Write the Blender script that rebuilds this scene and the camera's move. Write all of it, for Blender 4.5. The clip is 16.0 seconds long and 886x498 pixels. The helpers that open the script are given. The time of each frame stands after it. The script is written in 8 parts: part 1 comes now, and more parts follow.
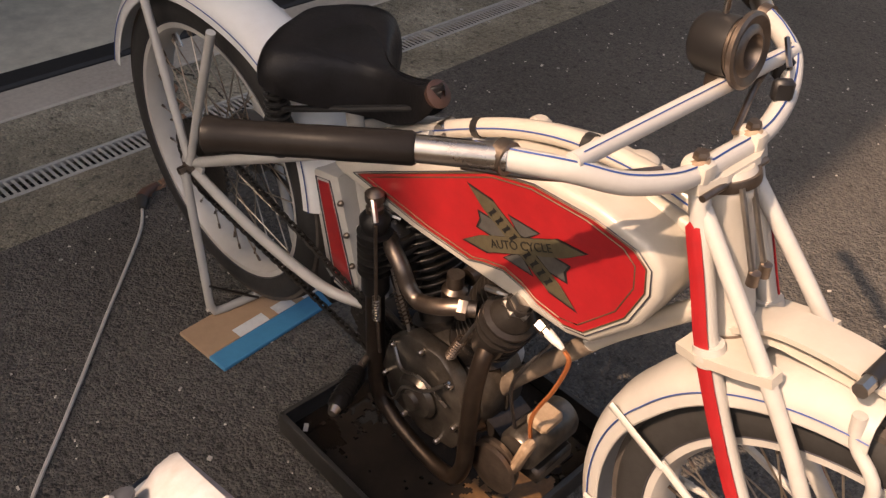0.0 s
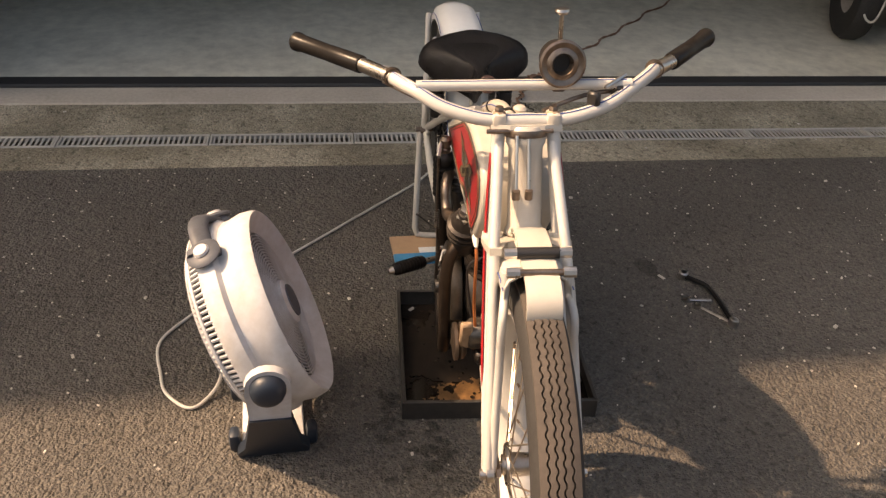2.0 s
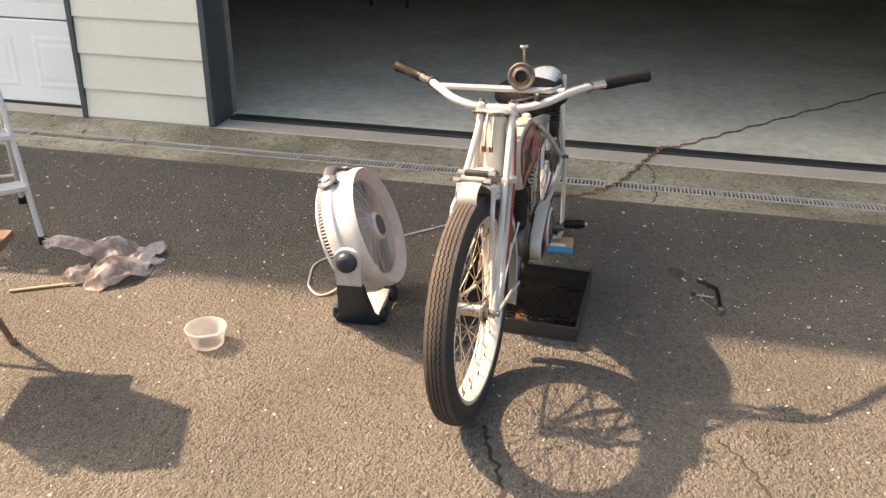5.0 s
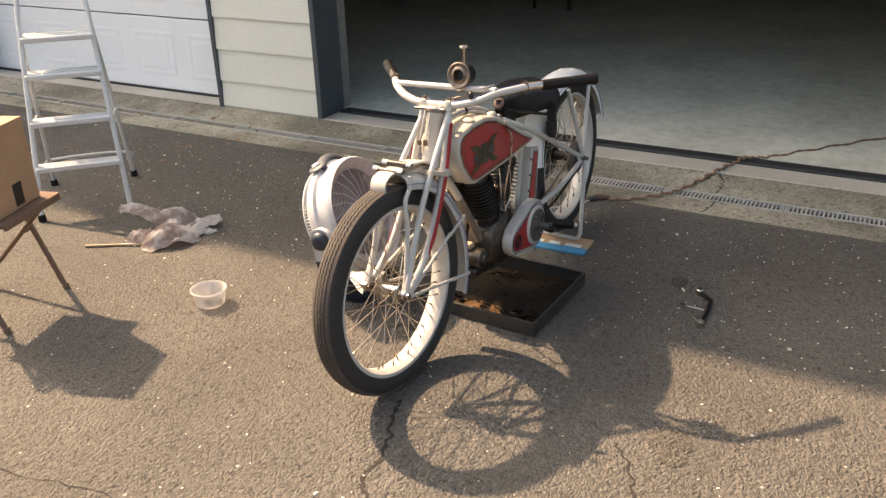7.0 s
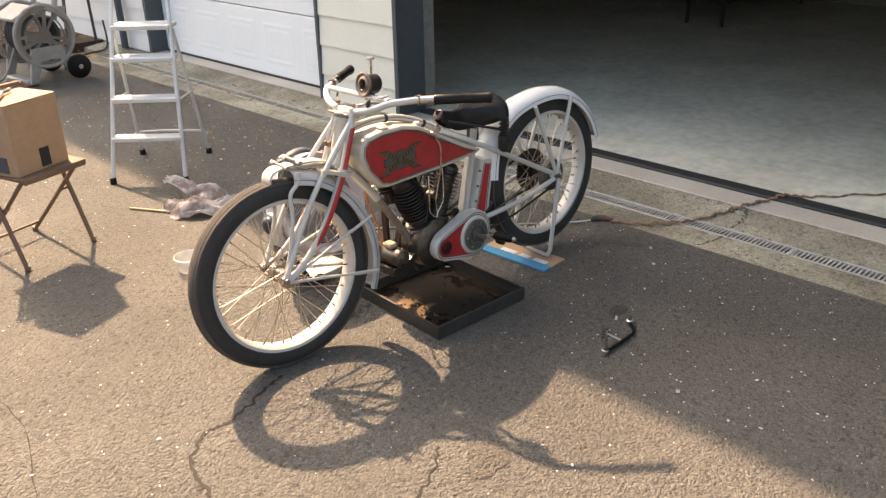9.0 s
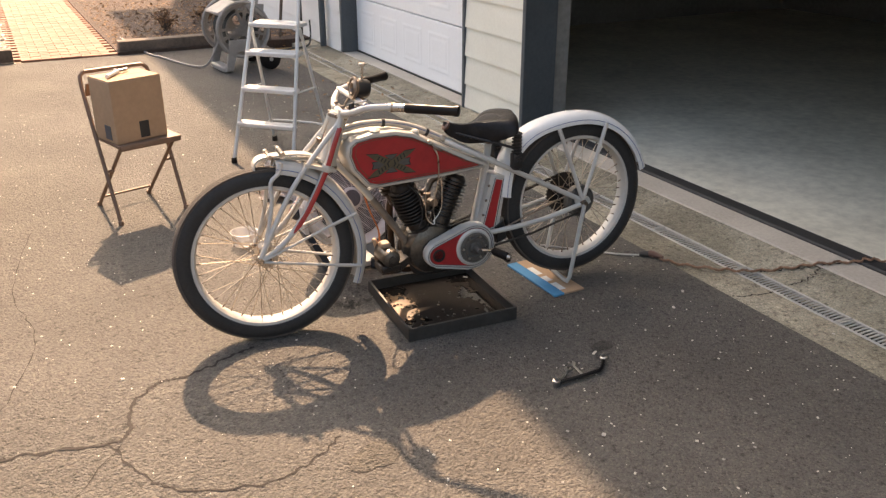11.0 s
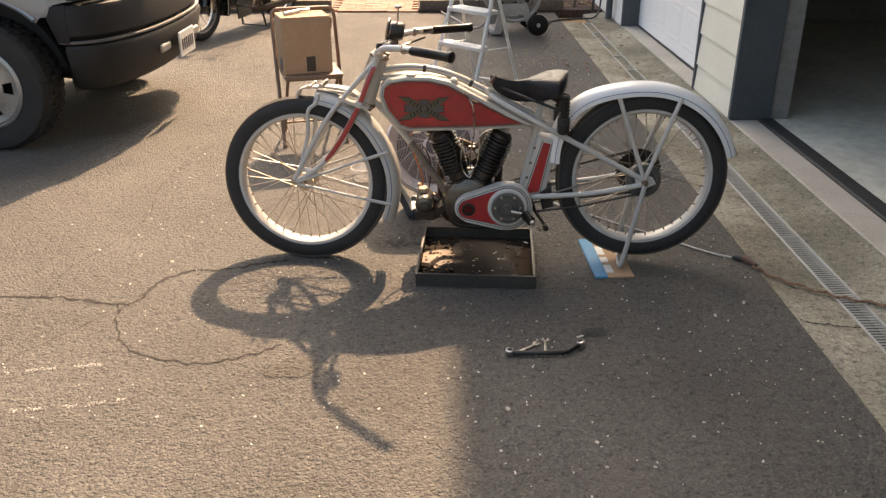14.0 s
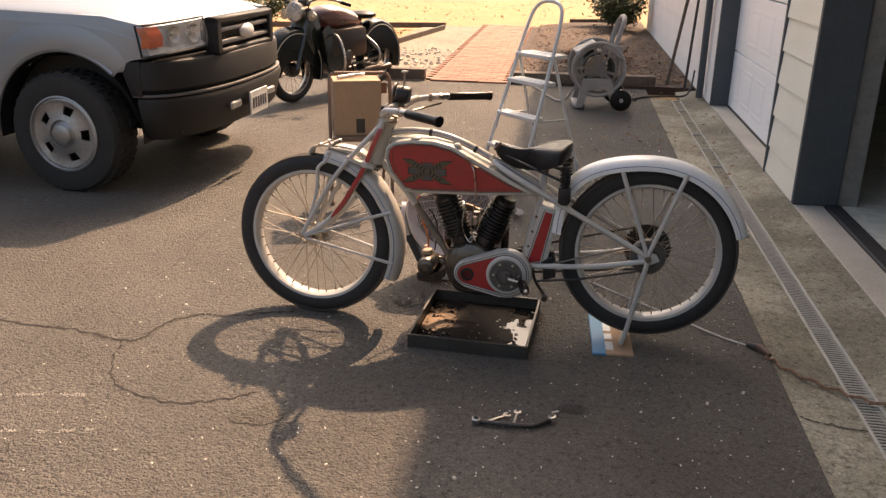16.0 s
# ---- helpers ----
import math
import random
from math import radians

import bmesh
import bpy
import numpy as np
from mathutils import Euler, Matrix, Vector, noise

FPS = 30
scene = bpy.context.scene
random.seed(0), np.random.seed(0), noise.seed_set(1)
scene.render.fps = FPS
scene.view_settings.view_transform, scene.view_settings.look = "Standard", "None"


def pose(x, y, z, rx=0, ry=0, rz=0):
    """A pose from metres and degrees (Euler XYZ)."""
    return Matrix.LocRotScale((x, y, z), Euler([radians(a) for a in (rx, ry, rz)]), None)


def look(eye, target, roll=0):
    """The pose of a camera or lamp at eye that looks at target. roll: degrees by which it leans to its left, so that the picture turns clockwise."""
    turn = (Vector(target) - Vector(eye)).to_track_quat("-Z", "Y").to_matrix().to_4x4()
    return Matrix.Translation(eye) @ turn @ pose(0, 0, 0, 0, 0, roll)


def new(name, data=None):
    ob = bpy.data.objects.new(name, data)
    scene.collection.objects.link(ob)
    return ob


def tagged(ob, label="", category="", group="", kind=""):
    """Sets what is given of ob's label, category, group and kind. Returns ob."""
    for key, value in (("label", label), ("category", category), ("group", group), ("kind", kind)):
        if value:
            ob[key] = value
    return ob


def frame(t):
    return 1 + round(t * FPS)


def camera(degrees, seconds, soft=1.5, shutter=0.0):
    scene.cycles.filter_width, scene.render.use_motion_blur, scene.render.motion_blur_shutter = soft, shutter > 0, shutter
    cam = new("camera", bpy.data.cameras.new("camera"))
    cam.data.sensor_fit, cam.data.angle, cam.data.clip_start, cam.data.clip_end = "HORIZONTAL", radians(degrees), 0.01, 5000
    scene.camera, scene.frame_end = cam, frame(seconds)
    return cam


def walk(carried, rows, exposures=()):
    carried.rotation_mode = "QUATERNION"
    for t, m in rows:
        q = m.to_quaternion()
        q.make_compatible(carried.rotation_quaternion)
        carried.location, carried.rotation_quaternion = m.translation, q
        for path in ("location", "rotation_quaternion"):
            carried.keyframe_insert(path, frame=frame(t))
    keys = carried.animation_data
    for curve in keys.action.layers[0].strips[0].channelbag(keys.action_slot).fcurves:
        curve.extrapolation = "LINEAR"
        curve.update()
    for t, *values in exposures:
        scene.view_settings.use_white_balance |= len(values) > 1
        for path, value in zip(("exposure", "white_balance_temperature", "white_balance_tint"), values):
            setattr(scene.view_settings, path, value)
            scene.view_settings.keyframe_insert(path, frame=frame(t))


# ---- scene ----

# ---- camera ----
cam = camera(55.8, 16.0, soft=1.35)
PATH = [
    (0, (-0.061, -0.08, 1.283), (-1.083, 1.138, 0.069), 4.9),
    (0.5, (0.222, -0.03, 1.321), (-1.101, 0.889, 0.136), 6.1),
    (1, (0.498, 0.077, 1.373), (-1.011, 0.706, 0.222), 5.0),
    (1.5, (0.707, 0.271, 1.402), (-0.916, 0.655, 0.298), 4.0),
    (2, (0.971, 0.333, 1.431), (-0.691, 0.625, 0.358), 3.6),
    (2.5, (1.243, 0.395, 1.471), (-0.444, 0.583, 0.413), 3.6),
    (3, (1.487, 0.56, 1.449), (-0.212, 0.595, 0.396), 3.1),
    (3.5, (1.725, 0.613, 1.475), (0.006, 0.566, 0.454), 2.8),
    (3.7, (1.823, 0.631, 1.494), (0.075, 0.561, 0.527), 2.8),
    (5.8, (2.093, 1.418, 1.529), (0.371, 0.871, 0.67), -0.1),
    (6, (2.1, 1.519, 1.532), (0.396, 0.92, 0.673), -0.6),
    (6.5, (2.107, 1.743, 1.562), (0.468, 0.969, 0.717), -2.2),
    (7, (1.926, 1.935, 1.551), (0.335, 1.068, 0.703), -1.6),
    (7.5, (1.828, 2.17, 1.575), (0.273, 1.243, 0.725), -1.2),
    (8, (1.781, 2.45, 1.589), (0.308, 1.401, 0.735), -1.2),
    (8.5, (1.587, 2.629, 1.553), (0.175, 1.495, 0.704), -0.2),
    (9, (1.415, 2.886, 1.596), (0.124, 1.605, 0.762), -1.2),
    (9.5, (1.307, 3.168, 1.616), (0.184, 1.741, 0.777), -1.8),
    (9.7, (1.229, 3.227, 1.608), (0.147, 1.762, 0.782), -1.4),
    (11.8, (0.369, 3.702, 1.589), (-0.277, 1.986, 0.79), -0.2),
    (12, (0.289, 3.753, 1.589), (-0.297, 2.014, 0.794), -0.3),
    (12.5, (0.088, 3.87, 1.585), (-0.332, 2.06, 0.845), -0.2),
    (13, (-0.161, 3.781, 1.51), (-0.474, 1.942, 0.787), 0.6),
    (13.5, (-0.364, 3.816, 1.496), (-0.555, 1.985, 0.715), 0.8),
    (14, (-0.561, 3.882, 1.476), (-0.567, 2.062, 0.647), 0.0),
    (14.5, (-0.706, 3.786, 1.457), (-0.626, 1.957, 0.651), 0.8),
    (15, (-0.8, 3.766, 1.469), (-0.588, 1.914, 0.743), 0.3),
    (15.5, (-0.914, 3.802, 1.463), (-0.612, 1.947, 0.781), 0.4),
    (16, (-1.025, 3.853, 1.457), (-0.747, 1.992, 0.778), 0.9),
]
EXPOSURES = [
    (0.0, 0.53, 7200, 18), (0.5, 0.57, 7200, 17), (1.0, 0.64, 7600, 14), (1.5, 0.83, 7900, 14), (2.0, 0.96, 7900, 14),
    (2.5, 1.34, 7650, 11), (3.5, 1.77, 7550, 10), (6.0, 1.78, 7350, 8), (7.0, 1.57, 7400, 9), (8.0, 1.76, 7350, 9),
    (9.5, 1.89, 7350, 10), (12.0, 1.51, 7550, 16), (12.5, 1.51, 7550, 17), (13.0, 1.28, 7550, 16), (13.5, 1.2, 7550, 14),
    (14.0, 1.54, 7350, 10), (14.5, 1.77, 7350, 10), (15.2, 1.38, 7450, 16), (16.0, 1.09, 7550, 16),
]
walk(cam, [(t, look(eye, target, roll)) for t, eye, target, roll in PATH], EXPOSURES)

# ---- daylight: a smoky, warm late-summer sun behind the house ----
SUN_TO = Vector((-0.20, -0.95, 1.0)).normalized()
world = bpy.data.worlds.new("sky")
scene.world = world
world.use_nodes = True
wn = world.node_tree
sky = wn.nodes.new("ShaderNodeTexSky")
sky.sky_type = "NISHITA"
sky.sun_disc = False
sky.sun_elevation = math.asin(SUN_TO.z)
sky.sun_rotation = math.atan2(SUN_TO.x, SUN_TO.y)
sky.dust_density = 6.0
sky.air_density = 1.2
sky.ozone_density = 1.0
background = wn.nodes["Background"]
background.inputs["Strength"].default_value = 0.14
wn.links.new(sky.outputs["Color"], background.inputs["Color"])
sun_data = bpy.data.lights.new("sun", "SUN")
sun_data.energy = 4.1
sun_data.angle = radians(0.9)
sun_data.color = (1.0, 0.735, 0.53)
sun = new("sun", sun_data)
sun.matrix_world = Matrix.Translation((0, 0, 20)) @ SUN_TO.to_track_quat("Z", "Y").to_matrix().to_4x4()

# ---- materials ----
def node(nt, kind, **inputs):
    n = nt.nodes.new(kind)
    for k, v in inputs.items():
        n.inputs[k.replace("_", " ")].default_value = v
    return n


def mat(name, c1, c2=None, rough=0.6, metal=0.0, grain=40.0, stains=3.0, bump=0.1, rough2=None, coat=0.0,
        alpha=1.0, transmission=0.0, detail=6.0, spec=None, random_value=0.0, emission=None, dist=0.004, contrast=0.25):
    """A surface with colour varied at two scales, fine relief and uneven gloss."""
    m = bpy.data.materials.new(name)
    m.use_nodes = True
    nt = m.node_tree
    b = nt.nodes["Principled BSDF"]
    c2 = c2 or tuple(min(1.0, v * 0.72) for v in c1)
    co = nt.nodes.new("ShaderNodeTexCoord")
    fine = node(nt, "ShaderNodeTexNoise", Scale=grain, Detail=detail, Roughness=0.65)
    wide = node(nt, "ShaderNodeTexNoise", Scale=stains, Detail=5.0, Roughness=0.6)
    for n in (fine, wide):
        nt.links.new(co.outputs["Object"], n.inputs["Vector"])
    add = nt.nodes.new("ShaderNodeMath")
    add.operation = "MULTIPLY_ADD"
    add.inputs[1].default_value = 0.5
    nt.links.new(fine.outputs["Fac"], add.inputs[0])
    half = nt.nodes.new("ShaderNodeMath")
    half.operation = "MULTIPLY"
    half.inputs[1].default_value = 0.5
    nt.links.new(wide.outputs["Fac"], half.inputs[0])
    nt.links.new(half.outputs[0], add.inputs[2])
    ramp = nt.nodes.new("ShaderNodeValToRGB")
    ramp.color_ramp.elements[0].position = 0.5 - contrast / 2
    ramp.color_ramp.elements[1].position = 0.5 + contrast / 2
    ramp.color_ramp.elements[0].color = (*c2, 1)
    ramp.color_ramp.elements[1].color = (*c1, 1)
    nt.links.new(add.outputs[0], ramp.inputs["Fac"])
    colour = ramp.outputs["Color"]
    if random_value:
        info = nt.nodes.new("ShaderNodeObjectInfo")
        hsv = nt.nodes.new("ShaderNodeHueSaturation")
        span = nt.nodes.new("ShaderNodeMapRange")
        span.inputs["To Min"].default_value = 1 - random_value
        span.inputs["To Max"].default_value = 1 + random_value
        nt.links.new(info.outputs["Random"], span.inputs["Value"])
        nt.links.new(span.outputs["Result"], hsv.inputs["Value"])
        nt.links.new(colour, hsv.inputs["Color"])
        colour = hsv.outputs["Color"]
    nt.links.new(colour, b.inputs["Base Color"])
    span = nt.nodes.new("ShaderNodeMapRange")
    span.inputs["To Min"].default_value = rough
    span.inputs["To Max"].default_value = rough if rough2 is None else rough2
    nt.links.new(wide.outputs["Fac"], span.inputs["Value"])
    nt.links.new(span.outputs["Result"], b.inputs["Roughness"])
    b.inputs["Metallic"].default_value = metal
    if spec is not None:
        b.inputs["Specular IOR Level"].default_value = spec
    b.inputs["Coat Weight"].default_value = coat
    b.inputs["Coat Roughness"].default_value = 0.12
    b.inputs["Alpha"].default_value = alpha
    b.inputs["Transmission Weight"].default_value = transmission
    if bump:
        bm_node = node(nt, "ShaderNodeBump", Strength=bump, Distance=dist)
        nt.links.new(fine.outputs["Fac"], bm_node.inputs["Height"])
        nt.links.new(bm_node.outputs["Normal"], b.inputs["Normal"])
    if emission:
        b.inputs["Emission Color"].default_value = (*emission[:3], 1)
        b.inputs["Emission Strength"].default_value = emission[3]
    return m


def asphalt_material(name, dark, light, stone, scale=1.0, relief=0.96, moss=None):
    """Worn asphalt: a dark binder with pale and brown stones in it, stains and a rough relief."""
    m = bpy.data.materials.new(name)
    m.use_nodes = True
    nt = m.node_tree
    b = nt.nodes["Principled BSDF"]
    co = nt.nodes.new("ShaderNodeTexCoord")
    cells = node(nt, "ShaderNodeTexVoronoi", Scale=165.0 * scale, Randomness=1.0)
    rare = node(nt, "ShaderNodeTexVoronoi", Scale=30.0 * scale, Randomness=1.0)
    wide = node(nt, "ShaderNodeTexNoise", Scale=1.3, Detail=7.0, Roughness=0.62)
    fine = node(nt, "ShaderNodeTexNoise", Scale=46.0 * scale, Detail=5.0, Roughness=0.72)
    mid = node(nt, "ShaderNodeTexNoise", Scale=22.0 * scale, Detail=5.0, Roughness=0.7)
    for n in (cells, rare, wide, fine, mid):
        nt.links.new(co.outputs["Object"], n.inputs["Vector"])
    base = nt.nodes.new("ShaderNodeValToRGB")
    base.color_ramp.elements[0].position, base.color_ramp.elements[1].position = 0.32, 0.68
    base.color_ramp.elements[0].color, base.color_ramp.elements[1].color = (*dark, 1), (*light, 1)
    if moss:
        base.color_ramp.elements.new(0.47).color = (*moss, 1)
    nt.links.new(wide.outputs["Fac"], base.inputs["Fac"])
    # each stone its own grey or brown
    grey = nt.nodes.new("ShaderNodeSeparateColor")
    nt.links.new(cells.outputs["Color"], grey.inputs["Color"])
    tone = nt.nodes.new("ShaderNodeValToRGB")
    tone.color_ramp.elements[0].position, tone.color_ramp.elements[1].position = 0.0, 1.0
    tone.color_ramp.elements[0].color = (0.66, 0.66, 0.66, 1)
    tone.color_ramp.elements[1].color = (1.40, 1.35, 1.30, 1)
    for pos, val in ((0.20, 0.88), (0.82, 1.10)):
        el = tone.color_ramp.elements.new(pos)
        el.color = (val, val, val * 0.985, 1)
    nt.links.new(grey.outputs["Red"], tone.inputs["Fac"])
    mul = nt.nodes.new("ShaderNodeMix")
    mul.data_type, mul.blend_type = "RGBA", "MULTIPLY"
    mul.inputs["Factor"].default_value = 0.9
    nt.links.new(base.outputs["Color"], mul.inputs["A"])
    nt.links.new(tone.outputs["Color"], mul.inputs["B"])
    # an even face; the shading of small pits is darkened into its colour
    patch = nt.nodes.new("ShaderNodeValToRGB")
    patch.color_ramp.elements[0].position, patch.color_ramp.elements[1].position = 0.33, 0.70
    patch.color_ramp.elements[0].color, patch.color_ramp.elements[1].color = (0.42, 0.41, 0.40, 1), (1.28, 1.27, 1.25, 1)
    for pos, val in ((0.412, 0.60), (0.454, 0.96), (0.58, 1.07)):
        patch.color_ramp.elements.new(pos).color = (val, val, val, 1)
    both_scales = nt.nodes.new("ShaderNodeMath")
    both_scales.operation = "MULTIPLY_ADD"
    both_scales.inputs[1].default_value = 0.72
    nt.links.new(fine.outputs["Fac"], both_scales.inputs[0])
    half_mid = nt.nodes.new("ShaderNodeMath")
    half_mid.operation = "MULTIPLY"
    half_mid.inputs[1].default_value = 0.28
    nt.links.new(mid.outputs["Fac"], half_mid.inputs[0])
    nt.links.new(half_mid.outputs[0], both_scales.inputs[2])
    nt.links.new(both_scales.outputs[0], patch.inputs["Fac"])
    mul2 = nt.nodes.new("ShaderNodeMix")
    mul2.data_type, mul2.blend_type = "RGBA", "MULTIPLY"
    mul2.inputs["Factor"].default_value = 1.0
    nt.links.new(mul.outputs["Result"], mul2.inputs["A"])
    nt.links.new(patch.outputs["Color"], mul2.inputs["B"])
    # few pale stones
    rgrey = nt.nodes.new("ShaderNodeSeparateColor")
    nt.links.new(rare.outputs["Color"], rgrey.inputs["Color"])
    pick = nt.nodes.new("ShaderNodeMath")
    pick.operation = "GREATER_THAN"
    pick.inputs[1].default_value = 0.978
    nt.links.new(rgrey.outputs["Green"], pick.inputs[0])
    near = nt.nodes.new("ShaderNodeMath")
    near.operation = "LESS_THAN"
    near.inputs[1].default_value = 0.17
    nt.links.new(rare.outputs["Distance"], near.inputs[0])
    both = nt.nodes.new("ShaderNodeMath")
    both.operation = "MULTIPLY"
    nt.links.new(pick.outputs[0], both.inputs[0])
    nt.links.new(near.outputs[0], both.inputs[1])
    mix = nt.nodes.new("ShaderNodeMix")
    mix.data_type = "RGBA"
    nt.links.new(both.outputs[0], mix.inputs["Factor"])
    nt.links.new(mul2.outputs["Result"], mix.inputs["A"])
    mix.inputs["B"].default_value = (*stone, 1)
    nt.links.new(mix.outputs["Result"], b.inputs["Base Color"])
    b.inputs["Roughness"].default_value = 0.85
    b.inputs["Specular IOR Level"].default_value = 0.35
    height = nt.nodes.new("ShaderNodeMath")
    height.operation = "MULTIPLY_ADD"
    height.inputs[1].default_value = -0.9
    nt.links.new(cells.outputs["Distance"], height.inputs[0])
    lumps = nt.nodes.new("ShaderNodeMath")
    lumps.operation = "MULTIPLY"
    lumps.inputs[1].default_value = 1.6
    nt.links.new(fine.outputs["Fac"], lumps.inputs[0])
    nt.links.new(lumps.outputs[0], height.inputs[2])
    coarse = node(nt, "ShaderNodeTexVoronoi", Scale=78.0 * scale, Randomness=1.0)
    nt.links.new(co.outputs["Object"], coarse.inputs["Vector"])
    height2 = nt.nodes.new("ShaderNodeMath")
    height2.operation = "MULTIPLY_ADD"
    height2.inputs[1].default_value = -1.1
    nt.links.new(coarse.outputs["Distance"], height2.inputs[0])
    nt.links.new(height.outputs[0], height2.inputs[2])
    bump = node(nt, "ShaderNodeBump", Strength=relief, Distance=0.009)
    nt.links.new(height2.outputs[0], bump.inputs["Height"])
    nt.links.new(bump.outputs["Normal"], b.inputs["Normal"])
    return m


M = {}
M["asphalt"] = asphalt_material("asphalt", (0.0955, 0.0880, 0.0785), (0.137, 0.1265, 0.1135), (0.40, 0.375, 0.34), 1.0, 0.85)
M["concrete"] = asphalt_material("exposed_concrete", (0.165, 0.147, 0.114), (0.46, 0.422, 0.335), (0.5, 0.47, 0.42), 0.8, 0.6, (0.238, 0.216, 0.162))
M["smooth_concrete"] = mat("smooth_concrete", (0.58, 0.53, 0.45), (0.35, 0.315, 0.262), rough=0.8, grain=60, stains=2.2, bump=0.25, contrast=0.4)
M["slab"] = mat("garage_slab", (0.80, 0.765, 0.63), (0.48, 0.455, 0.37), rough=0.5, rough2=0.75, grain=14, stains=1.4, bump=0.06, contrast=0.30)
M["gravel"] = asphalt_material("gravel", (0.20, 0.16, 0.12), (0.33, 0.26, 0.19), (0.55, 0.48, 0.4), 0.25)
M["dry_grass"] = mat("dry_grass", (0.46, 0.285, 0.12), (0.27, 0.165, 0.075), rough=0.9, grain=9, stains=0.6, bump=0.8, dist=0.05, contrast=0.4)
M["mulch"] = mat("leaf_litter", (0.105, 0.066, 0.047), (0.034, 0.022, 0.016), rough=0.95, grain=38, stains=5, bump=0.9, dist=0.02, contrast=0.4)
M["brick"] = mat("paving_brick", (0.35, 0.18, 0.12), (0.26, 0.13, 0.085), rough=0.85, grain=60, stains=6, bump=0.3, random_value=0.22)
M["mortar"] = mat("sand_joint", (0.28, 0.22, 0.16), rough=0.95, grain=120, bump=0.3)
M["siding"] = mat("painted_siding", (0.86, 0.83, 0.72), (0.72, 0.69, 0.585), rough=0.6, grain=55, stains=2.0, bump=0.12, contrast=0.5)
M["siding_grey"] = mat("grey_white_siding", (0.82, 0.81, 0.79), (0.68, 0.67, 0.65), rough=0.6, grain=55, stains=2.0, bump=0.12, contrast=0.5)
M["trim_blue"] = mat("blue_grey_trim", (0.078, 0.090, 0.100), (0.058, 0.067, 0.074), rough=0.6, grain=50, stains=2.5, bump=0.12)
M["door_white"] = mat("white_steel_door", (0.95, 0.95, 0.945), (0.90, 0.90, 0.895), rough=0.45, grain=30, stains=1.5, bump=0.04)
M["rubber_seal"] = mat("rubber_seal", (0.03, 0.03, 0.03), rough=0.7, grain=60, bump=0.2)
M["drywall"] = mat("dusty_dark_boards", (0.30, 0.285, 0.265), (0.20, 0.19, 0.175), rough=0.9, grain=20, stains=1.2, bump=0.05)
M["blocker_wall"] = mat("dark_light_blocker", (0.10, 0.09, 0.07), (0.05, 0.045, 0.035), rough=0.9, grain=20, stains=2, bump=0.3)
M["roof"] = mat("roof_shingle", (0.14, 0.13, 0.12), rough=0.9, grain=40, bump=0.5)
M["galvanised"] = mat("galvanised_grate", (0.54, 0.525, 0.48), (0.30, 0.29, 0.26), rough=0.6, metal=0.15, grain=90, stains=6, bump=0.15, contrast=0.5)
M["black_hole"] = mat("drain_black", (0.012, 0.011, 0.010), rough=0.9, grain=60)
M["timber"] = mat("weathered_timber", (0.16, 0.12, 0.09), (0.08, 0.06, 0.045), rough=0.85, grain=30, stains=4, bump=0.4)

# ---- building helpers ----
def empty_bm():
    return bmesh.new()


def part(name, bm, material, parent=None, label="", smooth=True, angle=40):
    """Links a bmesh as one mesh object under a thing or a part."""
    bmesh.ops.recalc_face_normals(bm, faces=bm.faces)
    me = bpy.data.meshes.new(name)
    if smooth:
        lim = radians(angle)
        for fc in bm.faces:
            fc.smooth = True
        for e in bm.edges:
            if len(e.link_faces) == 2 and e.calc_face_angle(0) > lim:
                e.smooth = False
    bm.to_mesh(me)
    bm.free()
    for mm in (material if isinstance(material, (list, tuple)) else [material]):
        me.materials.append(mm)
    ob = new(name, me)
    if parent:
        ob.parent = parent
    if label:
        ob["label"] = label
    return ob


def thing(name, label, category, at=(0, 0, 0), rz=0.0, group="", kind=""):
    ob = new(name)
    ob.empty_display_size = 0.1
    ob.matrix_basis = pose(*at, 0, 0, rz)
    return tagged(ob, label, category, group, kind)


def box(bm, c, s, bevel=0.0, rot=None, segments=1):
    """A box of centre c and size s, turned by the matrix rot, with bevelled edges."""
    vs = []
    for dx, dy, dz in ((-1, -1, -1), (1, -1, -1), (1, 1, -1), (-1, 1, -1), (-1, -1, 1), (1, -1, 1), (1, 1, 1), (-1, 1, 1)):
        v = Vector((dx * s[0] / 2, dy * s[1] / 2, dz * s[2] / 2))
        if rot:
            v = rot @ v
        vs.append(bm.verts.new(v + Vector(c)))
    fs = [bm.faces.new([vs[i] for i in q]) for q in ((0, 3, 2, 1), (4, 5, 6, 7), (0, 1, 5, 4), (1, 2, 6, 5), (2, 3, 7, 6), (3, 0, 4, 7))]
    if bevel:
        edges = list({e for fc in fs for e in fc.edges})
        bmesh.ops.bevel(bm, geom=edges, offset=bevel, segments=segments, profile=0.5, affect="EDGES", clamp_overlap=True)
    return bm


def curve_through(pts, n=6, closed=False):
    """Points on a smooth curve through the given ones."""
    p = [Vector(q) for q in pts]
    k = len(p)
    out = []
    for i in range(k if closed else k - 1):
        if closed:
            a, b, c, d = p[(i - 1) % k], p[i], p[(i + 1) % k], p[(i + 2) % k]
        else:
            a, b, c, d = p[max(i - 1, 0)], p[i], p[i + 1], p[min(i + 2, k - 1)]
        for j in range(n):
            t = j / n
            out.append(0.5 * (2 * b + (c - a) * t + (2 * a - 5 * b + 4 * c - d) * t * t + (3 * b - a - 3 * c + d) * t ** 3))
    if not closed:
        out.append(p[-1])
    return out


